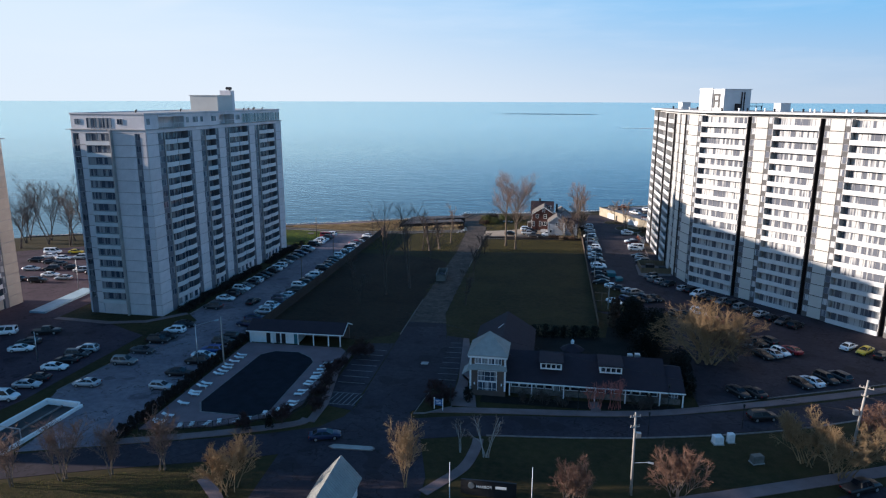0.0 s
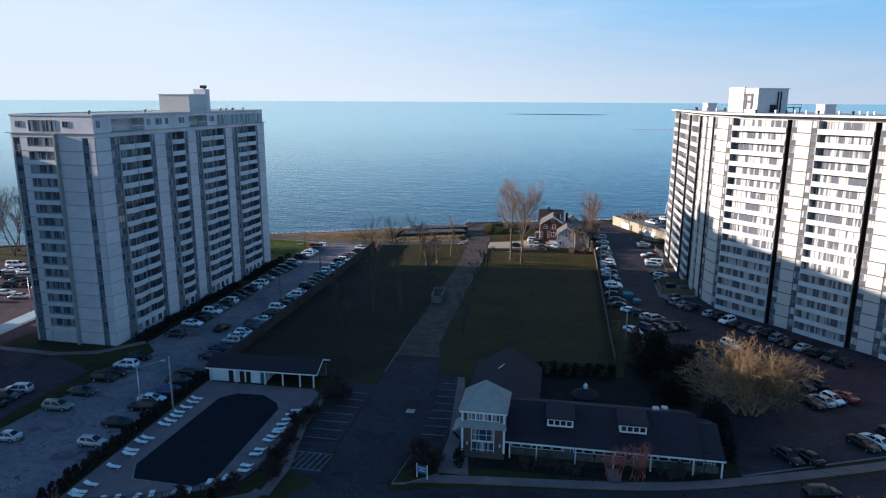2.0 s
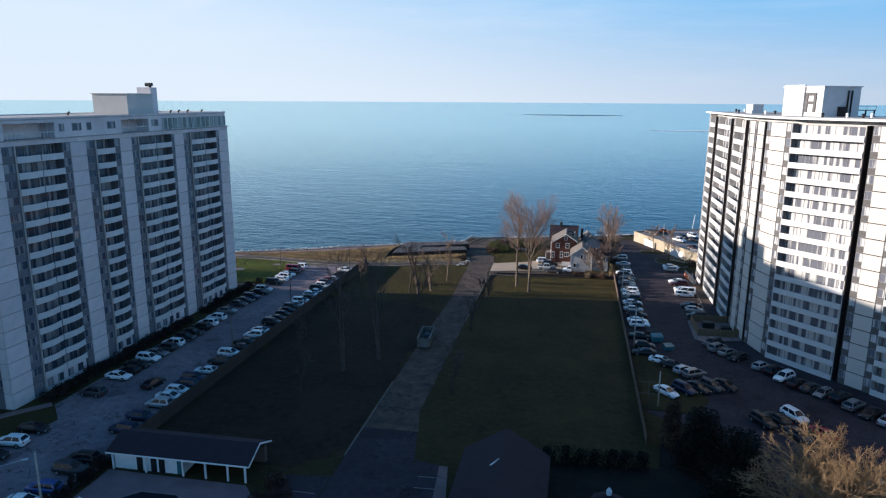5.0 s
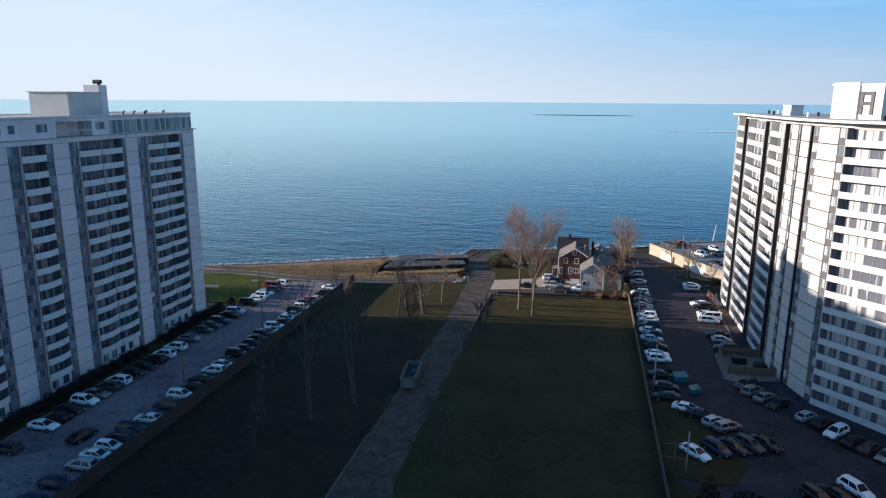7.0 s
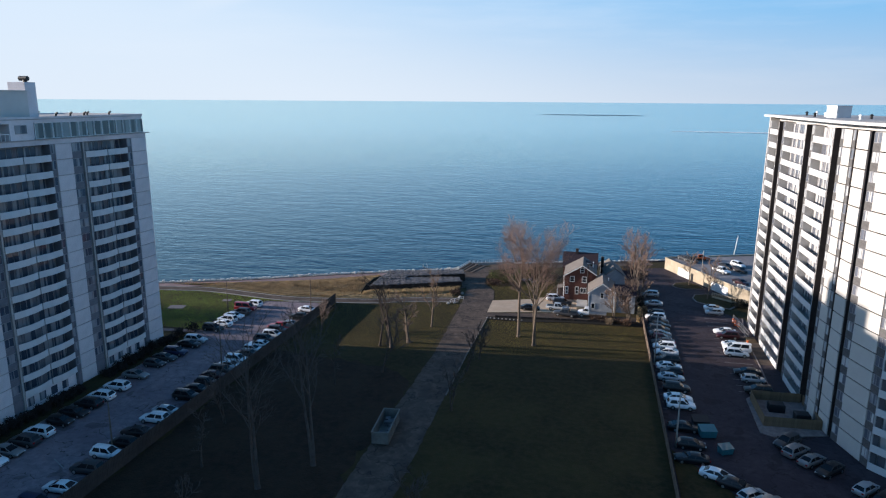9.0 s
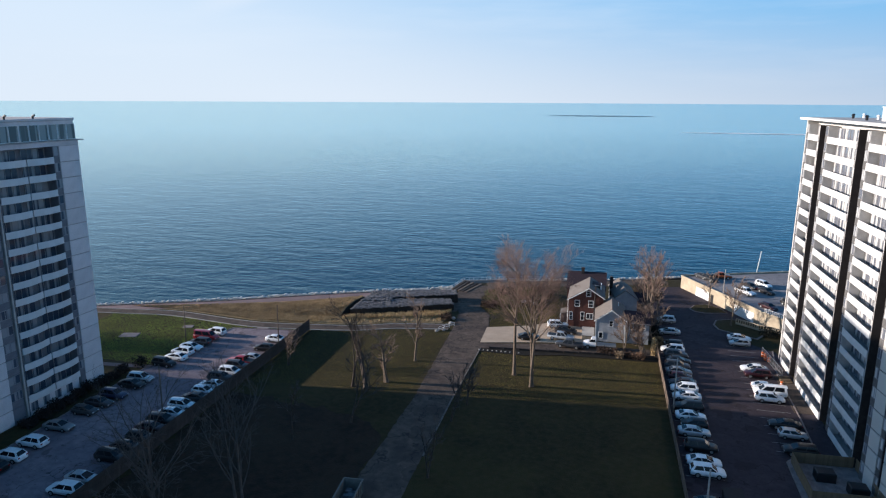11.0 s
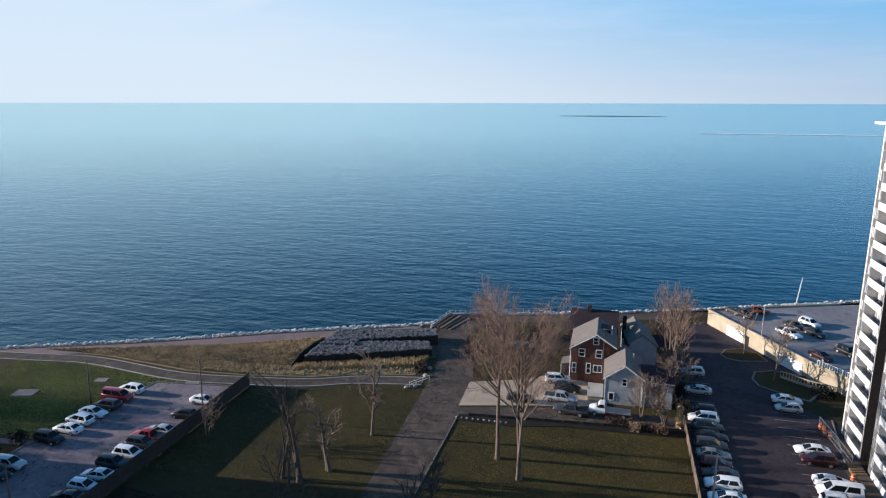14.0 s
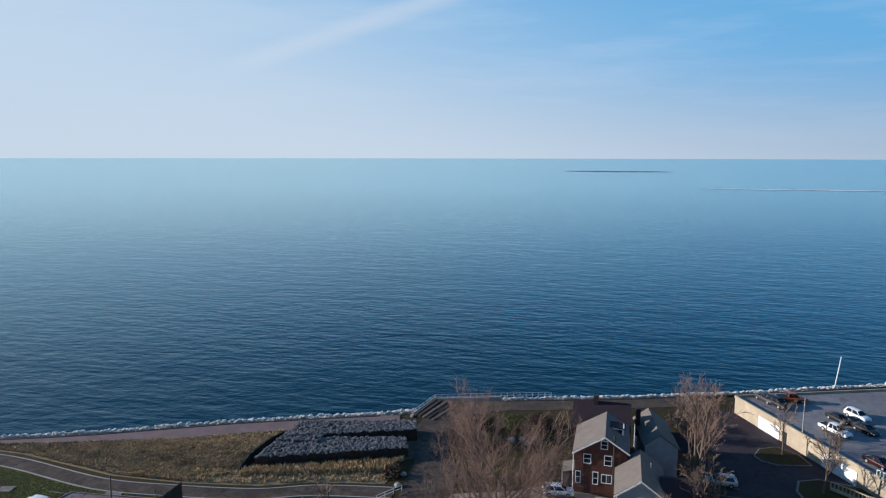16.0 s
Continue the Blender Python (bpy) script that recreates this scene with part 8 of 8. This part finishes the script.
# ---- rocks ----
def rocks(name, label, spots, seed, mat, flat=0.75):
    rng = random.Random(seed)
    s = Shape()
    for x, y, z, r in spots:
        n = 6
        k = len(s.v)
        a0 = rng.uniform(0, 6.28)
        ax, ay = rng.uniform(0.75, 1.3), rng.uniform(0.75, 1.2)
        for lev, (rr, zz) in enumerate(((0.75, -0.5), (1.0, 0.05), (0.6, 0.62))):
            for i in range(n):
                a = a0 + 6.283 * i / n + lev * 0.4
                q = r * rr * rng.uniform(0.78, 1.15)
                s.v.append((x + q * math.cos(a) * ax, y + q * math.sin(a) * ay, z + r * flat * zz * rng.uniform(0.8, 1.2)))
        for lev in range(2):
            for i in range(n):
                j = (i + 1) % n
                a, b = k + lev * n, k + (lev + 1) * n
                s.f.append((a + i, a + j, b + j, b + i))
                s.s.append(0)
        s.f.append(tuple(k + 2 * n + i for i in range(n)))
        s.s.append(0)
    solid(name, s, mat, label, "rocks", "stuff")


rng = random.Random(17)
spots = []
x = -190.0
while x < 128:
    if not (-38.9 < x < -23.5):
        for row in range(6):
            d = -1.7 + row * 0.7
            spots.append((x + rng.uniform(-0.3, 0.3), shore_y(x) + d + rng.uniform(-0.3, 0.3), 0.12 - 0.36 * row + rng.uniform(-0.15, 0.25), rng.uniform(0.26, 0.52)))
    x += 0.55
rocks("rock_revetment", "pale limestone boulders along the lake edge", spots, 18, ROCK)
solid("sea_wall", strip([(x, shore_y(x) - 2.9) for x in range(-190, -40, 5)], 0.5, -0.4, 0.12), DARK_BROWN, "low dark timber wall behind the rocks", "wall", "structure")
solid("sea_wall", strip([(x, shore_y(x) - 2.9) for x in range(-24, 130, 5)], 0.5, -0.4, 0.12), DARK_BROWN, "low dark timber wall behind the rocks", "wall", "structure")
solid("sea_wall", strip([(-38.9, 279.6), (-37.0, 289.8), (-24, 294.4)], 0.45, -2.6, 0.3), CONCRETE, "concrete wall at the head of the boat slip", "wall", "structure")


def boat_steps():
    """Timber treads that climb to the rail at the lake edge."""
    r = thing("lake_steps", "broad weathered timber steps beside the lake railing", "steps", (-38.4, 280.2, 0))
    a, b = Vector((0, 0)), Vector((1.7, 9.2))
    side = Vector((0.95, -0.25))
    for k in range(5):
        p, q = a + side * k, b + side * k * 1.25
        part("tread", strip([p, q], 0.62, 0.0, 0.55 - 0.09 * k), WOOD_DARK if k % 2 else WOOD, r)


boat_steps()


def bed_spots(a, b, c, d, n, seed, r, z):
    """Points spread over a four-sided bed."""
    g = random.Random(seed)
    out = []
    for _ in range(n):
        u, v = g.random(), g.random()
        p = (Vector(a).lerp(Vector(b), u)).lerp(Vector(d).lerp(Vector(c), u), v)
        out.append((p.x, p.y, z + g.uniform(-0.05, 0.2), g.uniform(*r)))
    return out


for quad, n, top, seed in ((LOWER_BED, 2600, 1.62, 4), (UPPER_BED, 2300, 2.08, 6)):
    rocks("stone_bed", "bed of broken grey quarry stone", bed_spots(*quad, n, seed, (0.10, 0.30), top), seed + 1, ROCK_GREY)
rocks("stone_bed", "grey quarry stone spilling between the two beds", bed_spots((-56.6, 259.6), (-49.5, 261.0), (-49.5, 263.6), (-56.0, 263.4), 420, 8, (0.12, 0.32), 1.9), 9, ROCK_GREY)
rocks("boulders", "a few pale boulders along the lane and bed", [(-23.4 + 0.9 * k, 238.9 + 0.02 * k, 0.15, 0.22) for k in range(10)] + [(-32.7, 253.3, 0.25, 0.6), (-32.8, 256.8, 0.25, 0.6), (-34.6, 247.6, 0.2, 0.5), (-33.2, 248.6, 0.2, 0.5), (-18.5, 274, 0.3, 0.7), (-16.8, 274.8, 0.3, 0.6), (-15.6, 273.2, 0.3, 0.7)], 9, CONCRETE)


# ---- vehicles ----
PAINTS = {
    "w": ("white", paint("white car paint", (0.78, 0.79, 0.80))), "s": ("silver", paint("silver car paint", (0.42, 0.44, 0.46), 0.3, 0.5)),
    "g": ("grey", paint("grey car paint", (0.20, 0.20, 0.20), 0.3, 0.4)), "k": ("black", paint("black car paint", (0.014, 0.014, 0.016), 0.35, 0.0, 0.12)),
    "b": ("dark blue", paint("dark blue car paint", (0.015, 0.022, 0.06), 0.35, 0.0, 0.15)), "B": ("blue", paint("blue car paint", (0.02, 0.06, 0.22))),
    "r": ("red", paint("red car paint", (0.32, 0.015, 0.02))), "R": ("dark red", paint("dark red car paint", (0.032, 0.006, 0.009), 0.35, 0.0, 0.2)),
    "Y": ("yellow", paint("yellow car paint", (0.60, 0.42, 0.02))), "n": ("dark grey", paint("charcoal car paint", (0.045, 0.046, 0.05), 0.35, 0.0, 0.12)),
    "o": ("orange", paint("orange car paint", (0.40, 0.09, 0.02)))}


def loft(s, sections, slot=0):
    """A closed, softly rounded skin through rings of twelve points, mirrored left and right."""
    base = len(s.v)
    for x, w, zl, zs in sections:
        h = zs - zl
        half = [(w * 0.80, zl), (w * 0.97, zl + h * 0.12), (w, zl + h * 0.45), (w * 0.985, zl + h * 0.72), (w * 0.90, zl + h * 0.95), (w * 0.55, zs + 0.015)]
        s.v += [(x, y, z) for y, z in half] + [(x, -y, z) for y, z in reversed(half)]
    n = 12
    for i in range(len(sections) - 1):
        for k in range(n):
            j = (k + 1) % n
            a, b = base + i * n, base + (i + 1) * n
            s.f.append((a + k, a + j, b + j, b + k))
            s.s.append(slot)
    s.f.append(tuple(base + n - 1 - k for k in range(n)))
    s.f.append(tuple(base + (len(sections) - 1) * n + k for k in range(n)))
    s.s += [slot, slot]
    return s


def cabin(body, glass, x0, x1, X0, X1, w0, w1, zs, zr):
    """The upper part of a car: crowned roof and pillars on the body's mesh, panes on the other."""
    low = lambda f, sy, o=0.0: (x0 + (x1 - x0) * f, sy * (w0 + o), zs)
    high = lambda f, sy, o=0.0: (X0 + (X1 - X0) * f, sy * (w1 + o), zr - 0.07)
    cols = [(X0 + (X1 - X0) * f, d) for f, d in ((-0.06, -0.035), (0.12, 0.0), (0.5, 0.015), (0.88, 0.0), (1.06, -0.04))]
    k = len(body.v)
    for x, d in cols:
        body.v += [(x, y, zr + dz + d) for y, dz in ((-w1 - 0.03, -0.085), (-w1 * 0.72, -0.01), (0, 0.015), (w1 * 0.72, -0.01), (w1 + 0.03, -0.085))]
    for i in range(4):
        for j in range(4):
            a = k + i * 5 + j
            body.f.append((a, a + 5, a + 6, a + 1))
            body.s.append(0)
    for sy in (-1, 1):
        for a, b in ((0.0, 0.10), (0.49, 0.53), (0.95, 1.0)):
            q = [low(a, sy, 0.012), low(b, sy, 0.012), high(b, sy, 0.012), high(a, sy, 0.012)]
            body.face(q if sy < 0 else q[::-1])
        q = [low(0, sy), low(1, sy), high(1, sy), high(0, sy)]
        glass.face(q if sy < 0 else q[::-1])
        for f, d in ((0, -0.01), (1, 0.01)):
            a, b = Vector(low(f, sy)), Vector(high(f, sy))
            inn = Vector((0, -sy * 0.09, 0))
            q = [a + Vector((d, 0, 0)), a + inn + Vector((d, 0, 0)), b + inn + Vector((d, 0, 0)), b + Vector((d, 0, 0))]
            body.face(q if (sy > 0) == (f == 1) else q[::-1])
    glass.face([low(0, 1), low(0, -1), high(0, -1), high(0, 1)])
    glass.face([low(1, -1), low(1, 1), high(1, 1), high(1, -1)])


def frustum(s, x0, x1, w0, z0, X0, X1, w1, z1, slot=0):
    k = len(s.v)
    s.v += [(x0, -w0, z0), (x1, -w0, z0), (x1, w0, z0), (x0, w0, z0), (X0, -w1, z1), (X1, -w1, z1), (X1, w1, z1), (X0, w1, z1)]
    for f in ((3, 2, 1, 0), (4, 5, 6, 7), (0, 1, 5, 4), (1, 2, 6, 5), (2, 3, 7, 6), (3, 0, 4, 7)):
        s.f.append(tuple(k + i for i in f))
        s.s.append(slot)
    return s


KINDS = {
    # length, half width, wheel radius, body sections, cabin (x0, x1, X0, X1, shoulder, roof)
    "sedan": (4.75, 0.91, 0.33, [(-2.36, 0.66, 0.44, 0.78), (-2.28, 0.82, 0.28, 0.96), (-1.9, 0.89, 0.20, 1.03), (-1.2, 0.91, 0.19, 1.00), (0.9, 0.91, 0.19, 0.96), (1.5, 0.90, 0.20, 0.92), (2.0, 0.86, 0.22, 0.82), (2.28, 0.78, 0.26, 0.70), (2.40, 0.58, 0.36, 0.58)],
              [(-1.98, 1.22, -1.05, 0.22, 0.98, 1.44)]),
    "suv": (4.65, 0.94, 0.37, [(-2.30, 0.76, 0.48, 0.98), (-2.24, 0.88, 0.32, 1.10), (-1.8, 0.93, 0.27, 1.12), (-1.0, 0.94, 0.25, 1.11), (0.9, 0.94, 0.25, 1.08), (1.6, 0.92, 0.27, 1.02), (2.1, 0.87, 0.30, 0.92), (2.28, 0.80, 0.34, 0.80), (2.36, 0.64, 0.44, 0.68)],
            [(-2.22, 1.22, -1.78, 0.36, 1.09, 1.70)]),
    "hatch": (4.1, 0.87, 0.31, [(-2.02, 0.70, 0.44, 0.88), (-1.96, 0.82, 0.28, 0.98), (-1.6, 0.86, 0.22, 1.02), (-0.8, 0.87, 0.21, 1.00), (0.8, 0.87, 0.21, 0.97), (1.4, 0.85, 0.23, 0.90), (1.85, 0.79, 0.26, 0.78), (2.06, 0.60, 0.36, 0.62)],
              [(-1.94, 1.14, -1.45, 0.22, 0.98, 1.48)]),
    "pickup": (5.6, 0.97, 0.40, [(-2.8, 0.90, 0.50, 1.02), (-2.74, 0.95, 0.42, 1.04), (-0.9, 0.97, 0.38, 1.05), (0.9, 0.97, 0.36, 1.10), (1.9, 0.95, 0.36, 1.08), (2.5, 0.91, 0.40, 1.0), (2.72, 0.84, 0.44, 0.88), (2.82, 0.74, 0.5, 0.76)],
               [(-0.95, 1.38, -0.75, 0.62, 1.06, 1.80)]),
    "van": (5.3, 0.99, 0.37, [(-2.62, 0.92, 0.46, 1.20), (-2.55, 0.98, 0.32, 1.27), (-1.0, 0.99, 0.29, 1.28), (1.3, 0.98, 0.29, 1.22), (1.95, 0.95, 0.31, 1.10), (2.4, 0.89, 0.34, 0.95), (2.56, 0.80, 0.40, 0.82), (2.66, 0.66, 0.48, 0.70)],
            [(-2.56, 1.75, -2.44, 0.90, 1.25, 2.02)])}
WHEELS = {}


def wheel_mesh(r):
    if r not in WHEELS:
        s = Shape().tube((0, -0.11, 0), (0, 0.11, 0), r, r, 14)
        s.tube((0, -0.125, 0), (0, 0.125, 0), r * 0.62, r * 0.62, 10, 1)
        WHEELS[r] = s.mesh("wheel", [RUBBER, METAL])
    return WHEELS[r]


PROTO = {}
NAMES = {"sedan": ("sedan", "car"), "suv": ("suv_car", "car"), "hatch": ("hatchback", "car"), "pickup": ("pickup_truck", "pickup truck"), "van": ("van", "van")}


def vehicle(kind, col, x, y, turn, where, z=0.03):
    """A parked car: the first of each kind and colour is built, the others are copies."""
    key = (kind, col, where)
    m = pose(x, y, z, 0, 0, turn)
    if key in PROTO:
        return copy_thing(PROTO[key], m)
    L, W, R, body, cabins = KINDS[kind]
    cname, mat = PAINTS[col]
    nm, cat = NAMES[kind]
    r = thing(nm, f"{cname} {nm.replace('_', ' ')} {where}", cat, (x, y, z), turn, group="parked cars")
    r.matrix_world = m
    s, g = loft(Shape(), body), Shape()
    skin = len(s.f)
    for x0, x1, X0, X1, zs, zr in cabins:
        cabin(s, g, x0, x1, X0, X1, W * 0.87, W * 0.66, zs - 0.03, zr)
    roofed = skin + 16
    if kind == "pickup":
        s.box(-2.66, -0.80, 1.0, -0.98, 0.80, 1.085, 1)
    sill = body[2][2]
    s.box(-L * 0.24, -W - 0.005, sill - 0.02, L * 0.25, W + 0.005, sill + 0.07, 1)
    s.box(body[-1][0] - 0.06, -W * 0.5, body[-1][2] + 0.02, body[-1][0] + 0.015, W * 0.5, body[-1][2] + 0.17, 1)
    shell = s.mesh("body", [mat, BLACK])
    shell.polygons.foreach_set("use_smooth", [k < roofed for k in range(len(s.f))])
    part("body", shell, None, r)
    part("cabin_glass", g, CAR_GLASS, r, "dark glass")
    wm = wheel_mesh(R)
    for wx in (-L * 0.29, L * 0.30):
        for wy in (-W + 0.08, W - 0.08):
            part("wheel", wm, None, r, at=pose(wx, wy, R))
    xr, xf = body[0][0], body[-1][0]
    zf, zr2 = body[-2][3] - 0.12, body[1][3] - 0.18
    for sy in (-1, 1):
        part("headlight", Shape().box(xf - 0.22, sy * W * 0.62 - 0.16, zf - 0.09, xf - 0.02, sy * W * 0.62 + 0.16, zf + 0.05), LAMP_CLEAR, r, "clear headlight")
        part("tail_light", Shape().box(xr - 0.03, sy * W * 0.70 - 0.14, zr2 - 0.14, xr + 0.12, sy * W * 0.70 + 0.14, zr2 + 0.06), LAMP_RED, r, "red tail light")
        part("mirror", Shape().box(0.75, sy * (W + 0.05) - 0.07, body[2][3] + 0.02, 0.92, sy * (W + 0.05) + 0.07, body[2][3] + 0.16), BLACK, r)
    PROTO[key] = r
    return r


def kind_of(k, c):
    if c in "WK":
        return "suv"
    return ("sedan", "suv", "sedan", "hatch", "sedan", "suv")[k % 6]


COL = {"W": "w", "K": "k"}


def row(cars, x, turn, where, jitter=0.25, seed=1, z=0.03):
    """Cars parked side by side: y and colour code; x may be a number for all."""
    g = random.Random(seed)
    for k, item in enumerate(cars.split()):
        y, c = item[:-1], item[-1]
        flip = 180 if g.random() < 0.4 else 0
        col = COL.get(c, c)
        if col == "k" and g.random() < 0.35:
            col = "n" if g.random() < 0.7 else "b"
        vehicle(kind_of(k + seed, c), col, x + g.uniform(-jitter, jitter), float(y), turn + flip + g.uniform(-2, 2), where, z)


ROW1 = "parked in the lot beside the grey tower"
row("233.2w 228.0k 222.4s 218.1k 215.2W 212.5k 209.5w 206.8w 204.2k 201.0w 198.2w 195.6k 193.2R 190.3k 187.3k 184.4k 178.8s 176.0w 171.7k 168.5k 165.2W 161.2k 156.6w 152.9k 150.3K 147.8w 145.2w 142.4s 137.9k 133.6k", -65.9, 0, ROW1, seed=2)
row("124.8K 122.1K 117.4B 114.4w 111.6k 105.8k 99.8s", -66.0, 3, ROW1, seed=3)
vehicle("pickup", "r", -66.4, 220.2, 180, ROW1)
row("233.8W 227.5k 224.8w 222.0w 219.2w 216.0K", -80.2, -4, ROW1, seed=4)
vehicle("van", "r", -80.6, 230.6, 0, ROW1)
row("208.7s 206.2k 201.6b 198.6k 195.5k 190.1g 185.0w 181.0W 178.0k 174.9k 171.9k 168.1W 165.4k 162.5g 159.7w 156.4k 153.7k 151.0w 144.0k", -80.0, 0, ROW1, seed=5)
row("131.0k 126.8W 123.2k 120.6K 114.8k 109.0g 98.8s", -79.6, 4, ROW1, seed=6)
vehicle("sedan", "k", -72.0, 149.6, 82, "standing in the aisle of the lot")
ROW2 = "parked along the board fence"
row("266.7s 258.6s 250.2K 247.6W 244.6k 241.6k 238.8k 236.1g 233.6R 231.0k 228.3w 225.2w 220.9k 217.6w 214.9k 212.2s 207.6k 203.4w 200.7w 192.8k 187.5k 183.3k", 15.2, 0, ROW2, seed=7)
vehicle("sedan", "w", 17.8, 179.5, -22, ROW2)
vehicle("sedan", "k", 19.7, 177.6, -22, ROW2)
vehicle("hatch", "s", 21.3, 175.6, 38, ROW2)
vehicle("suv", "g", 23.0, 174.0, 32, ROW2)
for k, (x, y, c) in enumerate(((17.0, 164.9, "w"), (20.2, 166.6, "b"), (22.7, 167.8, "k"), (25.1, 168.8, "n"), (27.6, 169.9, "k"))):
    vehicle("sedan" if k % 2 == 0 else "suv", c, x, y, -50, "parked in the lot before the white tower")
ROW3 = "parked beside the white tower"
row("258.2w 254.9s 241.0w 238.2R 232.6w 227.7W 218.1k 214.9s 209.8K", 29.2, 180, ROW3, seed=8)
vehicle("van", "w", 29.5, 230.1, 180, ROW3)
for k, (x, y, c) in enumerate(((29.4, 191.6, "n"), (29.9, 188.9, "g"), (31.4, 186.8, "g"), (33.1, 184.7, "k"), (36.2, 180.7, "s"), (38.0, 178.6, "k"), (39.0, 175.9, "w"), (40.6, 173.6, "k"), (42.2, 171.9, "n"), (43.6, 169.8, "g"),
                               (46.0, 168.6, "k"), (47.0, 165.7, "g"), (48.6, 163.2, "k"), (50.4, 161.0, "s"), (52.0, 158.2, "k"), (53.8, 156, "n"), (55.6, 153.6, "k"), (61.9, 141.4, "w"), (64.2, 139.4, "Y"), (66.4, 137.2, "k"))):
    vehicle(("suv", "suv", "sedan", "sedan", "hatch")[k % 5], c, x, y, 43 + 180 * (k % 3 == 0), ROW3)
ROW4 = "parked in the lot before the white tower"
for k, (x, y, c, kd) in enumerate(((36.1, 159.6, "w", "suv"), (33.2, 158.0, "k", "sedan"), (30.6, 156.6, "k", "suv"), (38.6, 154.4, "r", "sedan"), (34.8, 153.0, "n", "sedan"), (40.8, 139.8, "g", "suv"), (44.1, 141.2, "k", "sedan"), (46.4, 142.0, "k", "suv"),
                                   (43.0, 133.8, "k", "sedan"), (45.1, 134.9, "s", "sedan"), (47.1, 135.9, "w", "hatch"), (49.6, 137.4, "r", "sedan"),
                                   (45.7, 120.4, "k", "sedan"), (48.0, 121.6, "w", "sedan"), (50.9, 123.2, "k", "suv"), (53.7, 124.6, "n", "suv"), (33.6, 114.6, "k", "sedan"), (36.4, 114.9, "k", "sedan"))):
    vehicle(kd, c, x, y, -62 + 180 * (k % 2), ROW4)
vehicle("suv", "k", 35.0, 105.4, 15, "on the entry drive", 0.05)
vehicle("pickup", "k", 41.8, 86.4, 28, "on the street", 0.05)
vehicle("sedan", "b", -31.9, 87.9, 20, "on the entry drive", 0.05)
ROW5 = "parked in the lot between the towers"
for k, (x, y, c, kd) in enumerate(((-89.7, 96.4, "s", "sedan"), (-90.1, 99.2, "k", "sedan"), (-90.6, 104.2, "w", "sedan"), (-90.8, 107.8, "k", "sedan"), (-90.8, 110.6, "n", "suv"), (-90.8, 113.4, "s", "suv"), (-89.9, 91.2, "w", "van"))):
    vehicle(kd, c, x, y, 10 + 180 * (k % 2), ROW5)
for k, (x, y, c, kd) in enumerate(((-104.1, 111.5, "w", "sedan"), (-105.5, 115.2, "n", "sedan"), (-106.3, 121.3, "k", "pickup"), (-115.0, 119.2, "w", "van"))):
    vehicle(kd, c, x, y, 20 + 180 * (k % 2), ROW5)
for k, (x, y, c, kd) in enumerate(((-160.3, 189.4, "w", "van"), (-157.3, 184.1, "w", "sedan"), (-151.2, 182.9, "w", "sedan"), (-157.5, 178.6, "k", "suv"), (-151.2, 177.3, "k", "sedan"), (-147, 175.6, "n", "sedan"), (-150.8, 168.9, "s", "sedan"), (-145, 170, "k", "suv"), (-139.9, 172.3, "k", "sedan"),
                                   (-135, 170, "s", "suv"), (-140.3, 163.8, "w", "sedan"), (-134.2, 161.5, "s", "sedan"), (-139.2, 157.6, "k", "suv"), (-145.8, 158, "n", "sedan"), (-153.2, 191.2, "Y", "sedan"), (-146.5, 184.5, "s", "suv"), (-129.5, 168, "k", "sedan"), (-131, 176, "w", "suv"))):
    vehicle(kd, c, x, y, 12 + 180 * (k % 2), ROW5)
ROW6 = "parked in the driveway of the houses"
vehicle("suv", "w", -8.8, 257.0, 8, ROW6, 0.08)
vehicle("suv", "k", -6.8, 253.4, -5, ROW6, 0.08)
vehicle("pickup", "s", -7.6, 249.2, -6, ROW6, 0.08)
vehicle("pickup", "n", -5.6, 245.0, 172, ROW6, 0.08)
vehicle("sedan", "k", -14.2, 247.6, 4, ROW6, 0.08)
ROW7 = "parked on the garage roof deck"
for k, (x, y, c, kd, a) in enumerate(((26.9, 297.6, "n", "sedan", -60), (28.4, 295.4, "k", "suv", -60), (31.6, 298.6, "o", "pickup", 5), (37.4, 290.2, "k", "sedan", -62), (41.0, 292.4, "w", "suv", -62), (35.2, 284.2, "w", "pickup", -58), (40.4, 286.2, "k", "sedan", -62), (38.0, 272.6, "R", "sedan", -60), (43.4, 276.0, "k", "suv", -60))):
    vehicle(kd, c, x, y, a, ROW7, 3.27)


def work_truck():
    r = thing("work_truck", "white cab flatbed work truck by the grey house", "truck", (0.4, 245.9, 0.08), 178)
    part("cab", frustum(loft(Shape(), [(0.6, 0.9, 0.5, 1.5), (2.2, 0.95, 0.45, 1.5), (3.0, 0.85, 0.5, 1.3), (3.2, 0.7, 0.6, 1.1)]), 0.62, 1.9, 0.86, 1.5, 0.7, 1.5, 0.76, 2.2), PAINTS["w"][1], r)
    part("cabin_glass", frustum(Shape(), 0.7, 1.95, 0.88, 1.52, 0.8, 1.52, 0.78, 2.05), CAR_GLASS, r)
    part("bed", Shape().box(-3.4, -1.0, 0.85, 0.5, 1.0, 1.0).box(0.4, -1.0, 1.0, 0.5, 1.0, 1.7), METAL, r)
    for x in (-2.3, 2.2):
        for y in (-0.9, 0.9):
            part("wheel", wheel_mesh(0.42), None, r, at=pose(x, y, 0.42))


work_truck()
